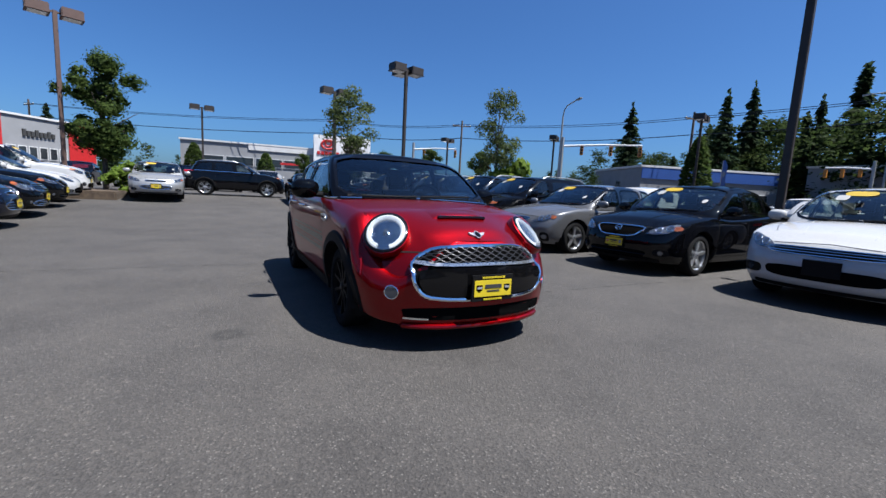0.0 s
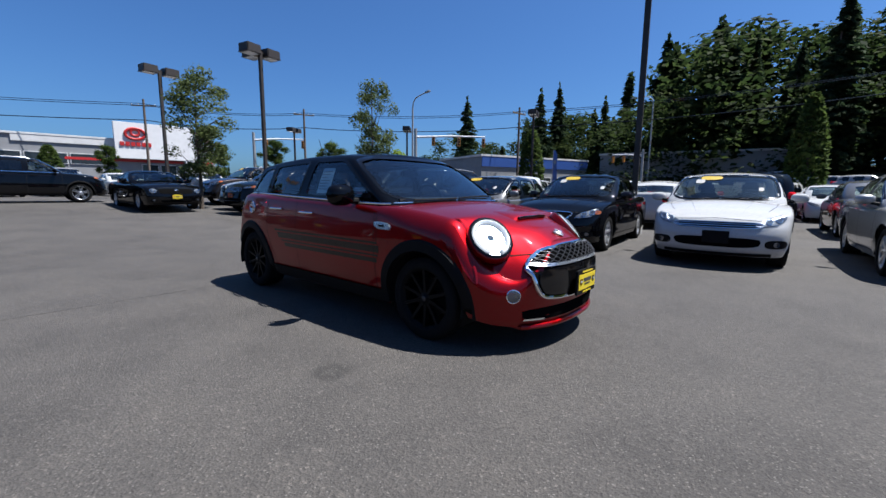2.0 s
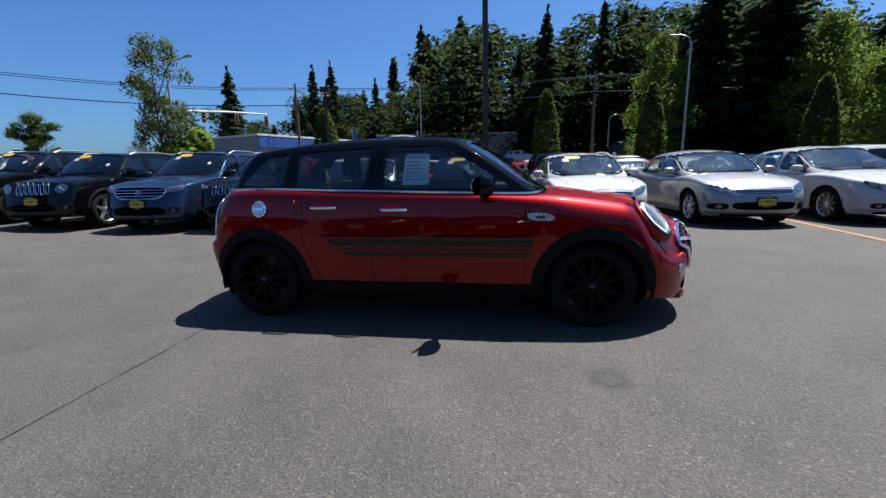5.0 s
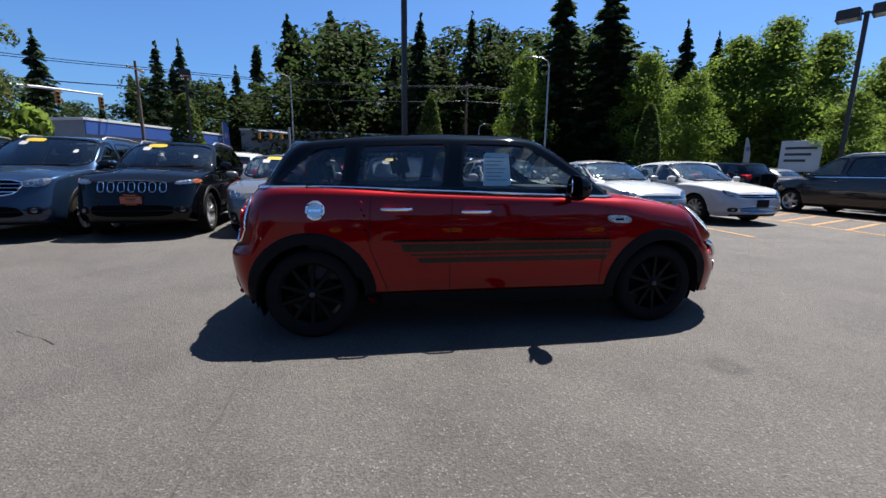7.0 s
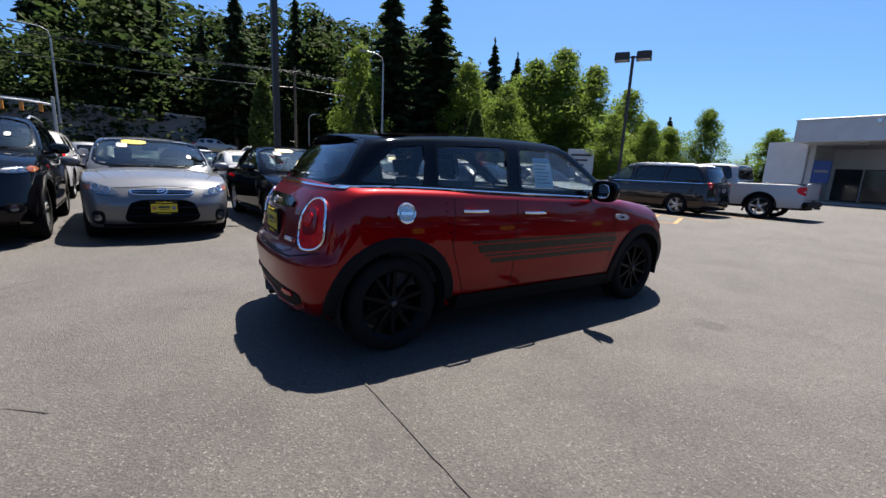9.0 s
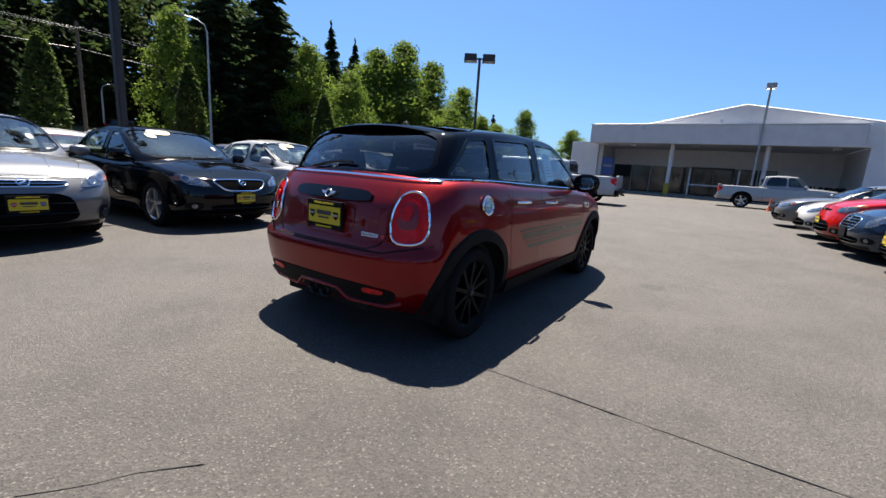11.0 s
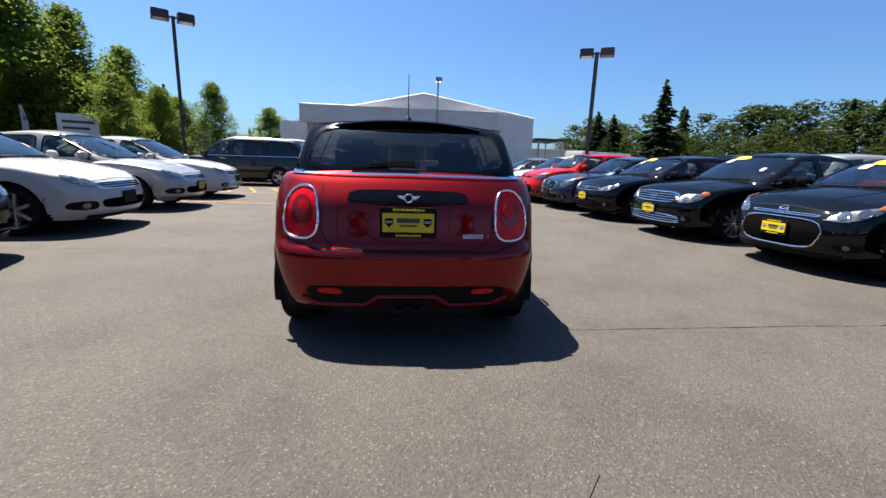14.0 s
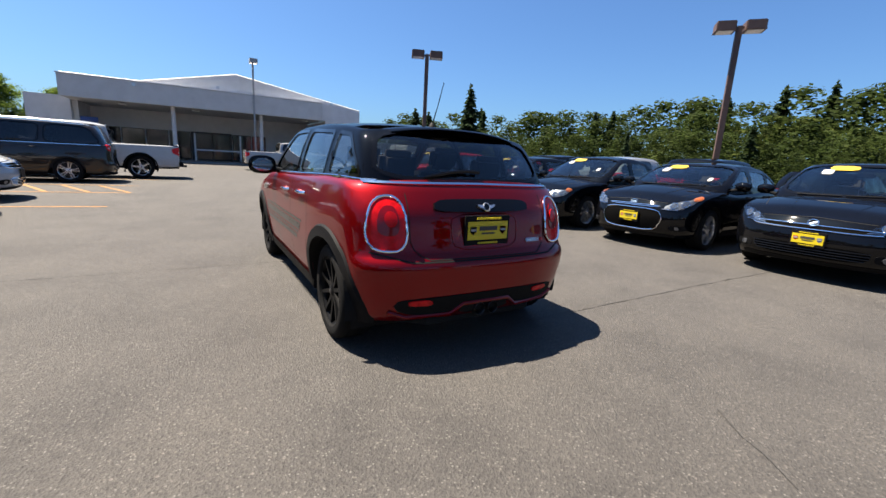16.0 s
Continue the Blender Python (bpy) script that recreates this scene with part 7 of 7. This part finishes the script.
SOUL = dict(HATCH, wb=2.57, fo=0.84, ro=0.73, W=0.90, H=1.54, nose=0.86, cowl_z=1.08, belt=1.05, deck=1.1, cowl=0.98, ws_top=0.35, roof_end=-1.60, glass_end=-1.82, wheel="twin", badge=0.80, headlamp=[(0.52, 0.76), (0.54, 0.84), (0.70, 0.88), (0.82, 0.90), (0.80, 0.78), (0.66, 0.74)],
            grilles=[([(-0.36, 0.76), (0.36, 0.76), (0.36, 0.80), (-0.36, 0.80)], 0, None), ([(-0.56, 0.32), (0.56, 0.32), (0.50, 0.56), (-0.50, 0.56)], 2, None)], plate_z=0.55, pillars=[(-0.10, -0.12, 0.10), (-0.98, -0.98, 0.10)])
MAZD = dict(HATCH, grilles=[([(-0.50, 0.28), (0.50, 0.28), (0.58, 0.42), (0.30, 0.48), (-0.30, 0.48), (-0.58, 0.42)], 1, None)], plate="black", wheel="ten", sticker=None, amber=False)
BMW = dict(SEDAN, W=0.90, H=1.43, grilles=[([(-0.30, 0.60), (0.30, 0.60), (0.28, 0.73), (-0.28, 0.73)], 1, "thin"), ([(-0.5, 0.27), (0.5, 0.27), (0.6, 0.42), (-0.6, 0.42)], 1, None)], plate="black", wheel="twin", sticker=None, black_sill=False)
ELAN = dict(SEDAN, W=0.89, H=1.44, grilles=[([(-0.30, 0.63), (0.30, 0.63), (0.34, 0.68), (-0.34, 0.68)], 0, "thin"), ([(-0.42, 0.36), (0.42, 0.36), (0.52, 0.50), (-0.52, 0.50)], 2, "thin")], plate_z=0.47, wheel="ten", black_sill=False)
MUST = dict(SEDAN, wb=2.72, fo=0.95, ro=1.10, W=0.94, H=1.40, nose=0.78, cowl_z=0.97, cowl=0.72, ws_top=0.0, roof_end=-0.85, glass_end=-1.55, pillars=[(-0.55, -0.50, 0.10)], pull_front=0.2, headlamp=oval(0.66, 0.66, 0.10, 0.08, 16),
            grilles=[([(-0.50, 0.56), (0.50, 0.56), (0.54, 0.74), (-0.54, 0.74)], 0, None), ([(-0.45, 0.28), (0.45, 0.28), (0.5, 0.38), (-0.5, 0.38)], 0, None)], wheel="five", sticker=None, plate_z=0.47, amber=False)
TRUCK = dict(SUV, wb=3.57, fo=0.98, ro=1.26, W=1.01, H=1.92, tyre=0.41, gap=0.07, nose=1.10, cowl_z=1.30, belt=1.27, deck=1.28, cowl=1.18, ws_top=0.55, roof_end=-0.82, glass_end=-0.98, low=0.36, tail_in=0.03, pull_front=0.18, pull_rear=0.08, bl_pull=0.05,
             pillars=[(0.12, 0.10, 0.10)], parcel=False, rails=None, cladding=0.05, headlamp=[(0.62, 0.92), (0.62, 1.06), (0.80, 1.08), (0.90, 1.06), (0.88, 0.92)], taillamp=[(0.80, 0.85), (0.80, 1.16), (0.93, 1.16), (0.93, 0.85)],
             grilles=[([(-0.52, 0.72), (0.52, 0.72), (0.52, 1.06), (-0.52, 1.06)], 3, "wide")], fog=(0.7, 0.58, 0.08, 0.05), wheel="five", plate="black", rear_plate_z=0.62, sticker=None, belt_chrome=False, win_top=0.13,
             door_lines=[1.05, 0.10, -0.85], top=[(2.77, 1.06), (2.6, 1.10), (2.2, 1.22), (1.18, 1.30), (0.6, 1.27), (-1.0, 1.27), (-3.05, 1.28)])


def truck(name, label, color, m):
    spec = dict(TRUCK)
    xR = -spec["wb"] / 2 - spec["ro"]
    spec["bed_cut"] = [("T", 0, 1, [(xR + 0.10, -0.84), (-1.08, -0.84), (-1.08, 0.84), (xR + 0.10, 0.84)])]
    root, skin, cskin, both = car(spec, name, label, color, m, "pickup truck")
    part("bed_floor", box(xR + 0.12, -1.06, -0.86, 0.86, 0.78, 0.82), M["trim"], root, smooth=False)
    for s in (-1, 1):
        part("bed_side", box(xR + 0.10, -1.06, s * 0.86 - 0.02, s * 0.86 + 0.02, 0.8, 1.24), M["trim"], root, smooth=False)
    part("bed_front", box(-1.10, -1.06, -0.86, 0.86, 0.8, 1.24), M["trim"], root, smooth=False)
    part("tailgate_inner", box(xR + 0.08, xR + 0.12, -0.86, 0.86, 0.8, 1.24), M["trim"], root, smooth=False)
    part("rear_bumper", box(xR - 0.06, xR + 0.14, -0.95, 0.95, 0.46, 0.66, 0.05), M["chrome"] if color == "silver" else M["trim"], root, "stepped rear bumper")
    part("tailgate_seam", skin.line([(-0.76, 1.2), (-0.76, 0.72), (0.76, 0.72), (0.76, 1.2)], "B", 0.012), M["under"], root)
    part("tow_hitch", box(xR - 0.2, xR - 0.04, -0.05, 0.05, 0.42, 0.5, 0.01), M["dark_metal"], root)
    return root


def row_n(x):
    return 3.86 + 0.075 * x


def row_s(x):
    return -4.47 + 0.09 * (x - 0.34)


NORTH_ROW = [
    (-11.2, CHER, "suv_car", "black sport utility vehicle in the parked row", "black"), (-8.9, PATR, "suv_car", "boxy black sport utility vehicle with a slotted grille", "black"),
    (-6.62, HIGH, "suv_car", "slate blue sport utility vehicle with a chrome grille", "slate"), (-4.62, CHER, "suv_car", "black sport utility vehicle with a slotted chrome grille and orange plate", "black"),
    (-2.5, FOCUS, "compact_car", "grey compact hatchback with a yellow dealer plate", "grey"), (-0.1, SENTRA, "sedan_car", "black sedan with a chrome trapezoid grille", "black"),
    (2.43, DART, "sedan_car", "white compact sedan with a yellow windscreen sticker", "white"), (5.15, DART2, "sedan_car", "silver compact sedan with a yellow dealer plate", "silver"),
    (7.75, C200, "sedan_car", "white sedan with dark headlamps beside hatched lines", "white")]
for x, spec, nm, lb, col in NORTH_ROW:
    car(dict(spec), nm, lb, col, nose_at(spec, x, row_n(x) + 0.03, -85.5), group="cars in the north row", fine=0.95 if -8 < x < 9 else 0.65)
SOUTH_ROW = [
    (-15.2, SUV, "suv_car", "white sport utility vehicle in the parked row", "white"), (-13.0, MAZD, "compact_car", "white compact car in the parked row", "white"), (-10.8, SENTRA, "sedan_car", "black sedan in the parked row", "black"),
    (-8.6, PASS, "sedan_car", "black sedan in the parked row", "black"), (-6.4, ELAN, "sedan_car", "dark blue sedan in the parked row", "navy"),
    (-1.9, dict(C200, plate="yellow", sticker=True, grilles=[([(-0.58, 0.61), (0.58, 0.61), (0.64, 0.66), (-0.64, 0.66)], 0, "thin"), ([(-0.5, 0.29), (0.5, 0.29), (0.58, 0.44), (-0.58, 0.44)], 4, None)]), "sedan_car", "black sedan with a chrome grille bar and yellow plate", "black"), (0.34, VELO, "compact_car", "black compact coupe with a large hexagonal grille", "black"),
    (2.62, PASS, "sedan_car", "black sedan with three chrome grille bars", "black"), (4.87, GOLF, "compact_car", "black compact hatchback with a yellow dealer plate", "black"),
    (6.8, CADI, "sedan_car", "grey sedan with a tall chrome grille", "slate"), (8.5, SOUL, "compact_car", "bright red boxy compact car", "bright_red"), (10.4, MAZD, "compact_car", "white compact hatchback in the parked row", "white"),
    (13.5, BMW, "sedan_car", "grey sedan parked at the row's end", "grey")]
for x, y, spec, lb, col in ((-16.2, 4.0, SUV, "dark brown sport utility vehicle behind a young tree", "brown"), (-13.3, 3.75, SUV, "silver sport utility vehicle behind a young tree", "silver")):
    car(dict(spec), "suv_car", lb, col, nose_at(spec, x, y, -85.5), group="cars in the north row", fine=0.75)
for x, spec, nm, lb, col in SOUTH_ROW:
    car(dict(spec), nm, lb, col, nose_at(spec, x, row_s(x), 94.5), group="cars in the south row", fine=0.95 if -3 < x < 6 else 0.65)
car(dict(ELAN), "sedan_car", "silver sedan with a yellow plate standing in the aisle", "silver", at(-15.9, -3.9, 4), fine=0.75)
car(dict(MUST), "coupe_car", "black coupe with a yellow plate standing in the aisle", "black", at(-15.1, 1.95, 1), fine=0.75)
car(dict(SUV, sticker=None, wheel="twin"), "suv_car", "black crossover parked broadside at the lot's end", "black", at(-19.2, -1.0, 88), fine=0.75)
car(dict(VAN, wheel="twin", sticker=None, plate="white"), "minivan_car", "dark brown minivan with its tail to the aisle", "brown", at(13.15, 6.2, 92))
truck("pickup_truck", "white pickup truck with its bed to the aisle", "white", at(15.75, 4.95, 93))
truck("pickup_truck", "silver crew-cab pickup truck before the white building", "silver", at(26.5, -4.4, -90))

# farther rows: a few shapes, copied
FAR = [car(dict(sp, sticker=None, wheel="far"), nm, lb, col, at(-60 - 3 * i, -60, 0), "car", "far parked cars", 0.34)[0] for i, (sp, nm, lb, col) in enumerate((
    (SEDAN, "sedan_car", "white sedan in a farther row", "white"), (SUV, "suv_car", "silver sport utility vehicle in a farther row", "silver"), (HATCH, "compact_car", "black hatchback in a farther row", "black"),
    (SUV, "suv_car", "black sport utility vehicle in a farther row", "black"), (SEDAN, "sedan_car", "grey sedan in a farther row", "grey"), (HATCH, "compact_car", "blue hatchback in a farther row", "blue"), (SEDAN, "sedan_car", "red sedan in a farther row", "bright_red"),
    (SUV, "suv_car", "white sport utility vehicle in a farther row", "white")))]
KEEP = ("body", "cabin", "windscreen", "rear_window", "side_window", "wheel", "tyre", "headlamp", "tail_lamp", "grille", "underbody", "wing_mirror")
for root in FAR:
    for o in list(root.children_recursive):
        if o.name.split(".")[0] not in KEEP:
            bpy.data.objects.remove(o)
SPOTS = []
for i, k in enumerate((4, 1, 7, 2, 0, 3, 4, 0, 5, 7, 3, 4)):
    SPOTS.append((-10.5 + 2.55 * i, 12.6 + 0.075 * (-10.5 + 2.55 * i), 94, k))
for i, k in enumerate((0, 3, 1, 4, 7, 2, 6, 0, 1, 5, 7, 4, 0, 2)):
    SPOTS.append((-14 + 2.6 * i, 19.5 + 0.075 * (-14 + 2.6 * i), -86, k))
for i, k in enumerate((3, 2, 3, 1, 3, 4, 2, 3)):
    SPOTS.append((-2.5 + 2.7 * i, -12.4 + 0.09 * (-2.5 + 2.7 * i), -86, k))
for i, k in enumerate((2, 0, 3, 4, 1, 0, 2, 7)):
    SPOTS.append((-29.0 - 0.15 * i, -9.5 + 2.7 * i, 3 + (i % 2), k))
for i, k in enumerate((3, 0, 1, 2, 7, 4)):
    SPOTS.append((-37.5, -4 + 3.2 * i, 175, k))
rng = random.Random(77)
for i in range(20):
    az = 110 - 3.2 * i
    d = 50 + rng.uniform(-3, 8)
    x, y = polar(az, d, E6)
    SPOTS.append((x, y, az + rng.choice((88, -92)) + rng.uniform(-8, 8), rng.randrange(8)))
for i in range(12):
    az = 108 - 3.3 * i
    x, y = polar(az, 30 + rng.uniform(-1.5, 1.5), E6)
    SPOTS.append((x, y, az + rng.choice((0, 180)) + rng.uniform(-5, 5), rng.randrange(8)))
first = {}
for x, y, a, k in SPOTS:
    if k not in first:
        first[k] = FAR[k]
        FAR[k].matrix_world = at(x, y, a)
    else:
        copy_thing(FAR[k], at(x, y, a))


def traffic_cone(x, y):
    root = thing("traffic_cone", "orange traffic cone standing at the row's end", "traffic cone", "", at(x, y, 20))
    part("base", box(-0.17, 0.17, -0.17, 0.17, 0.0, 0.03, 0.008), M["orange_plate"], root)
    part("cone", lathe([(0.13, 0.03), (0.03, 0.68), (0.001, 0.70)], 20, "Z"), M["orange_plate"], root)
    part("band", lathe([(0.092, 0.27), (0.07, 0.40)], 20, "Z", cap=False, m=Matrix.Diagonal((1.04, 1.04, 1, 1))), M["white_sticker"], root, "white reflective band")
    return root


traffic_cone(24.2, -3.9)
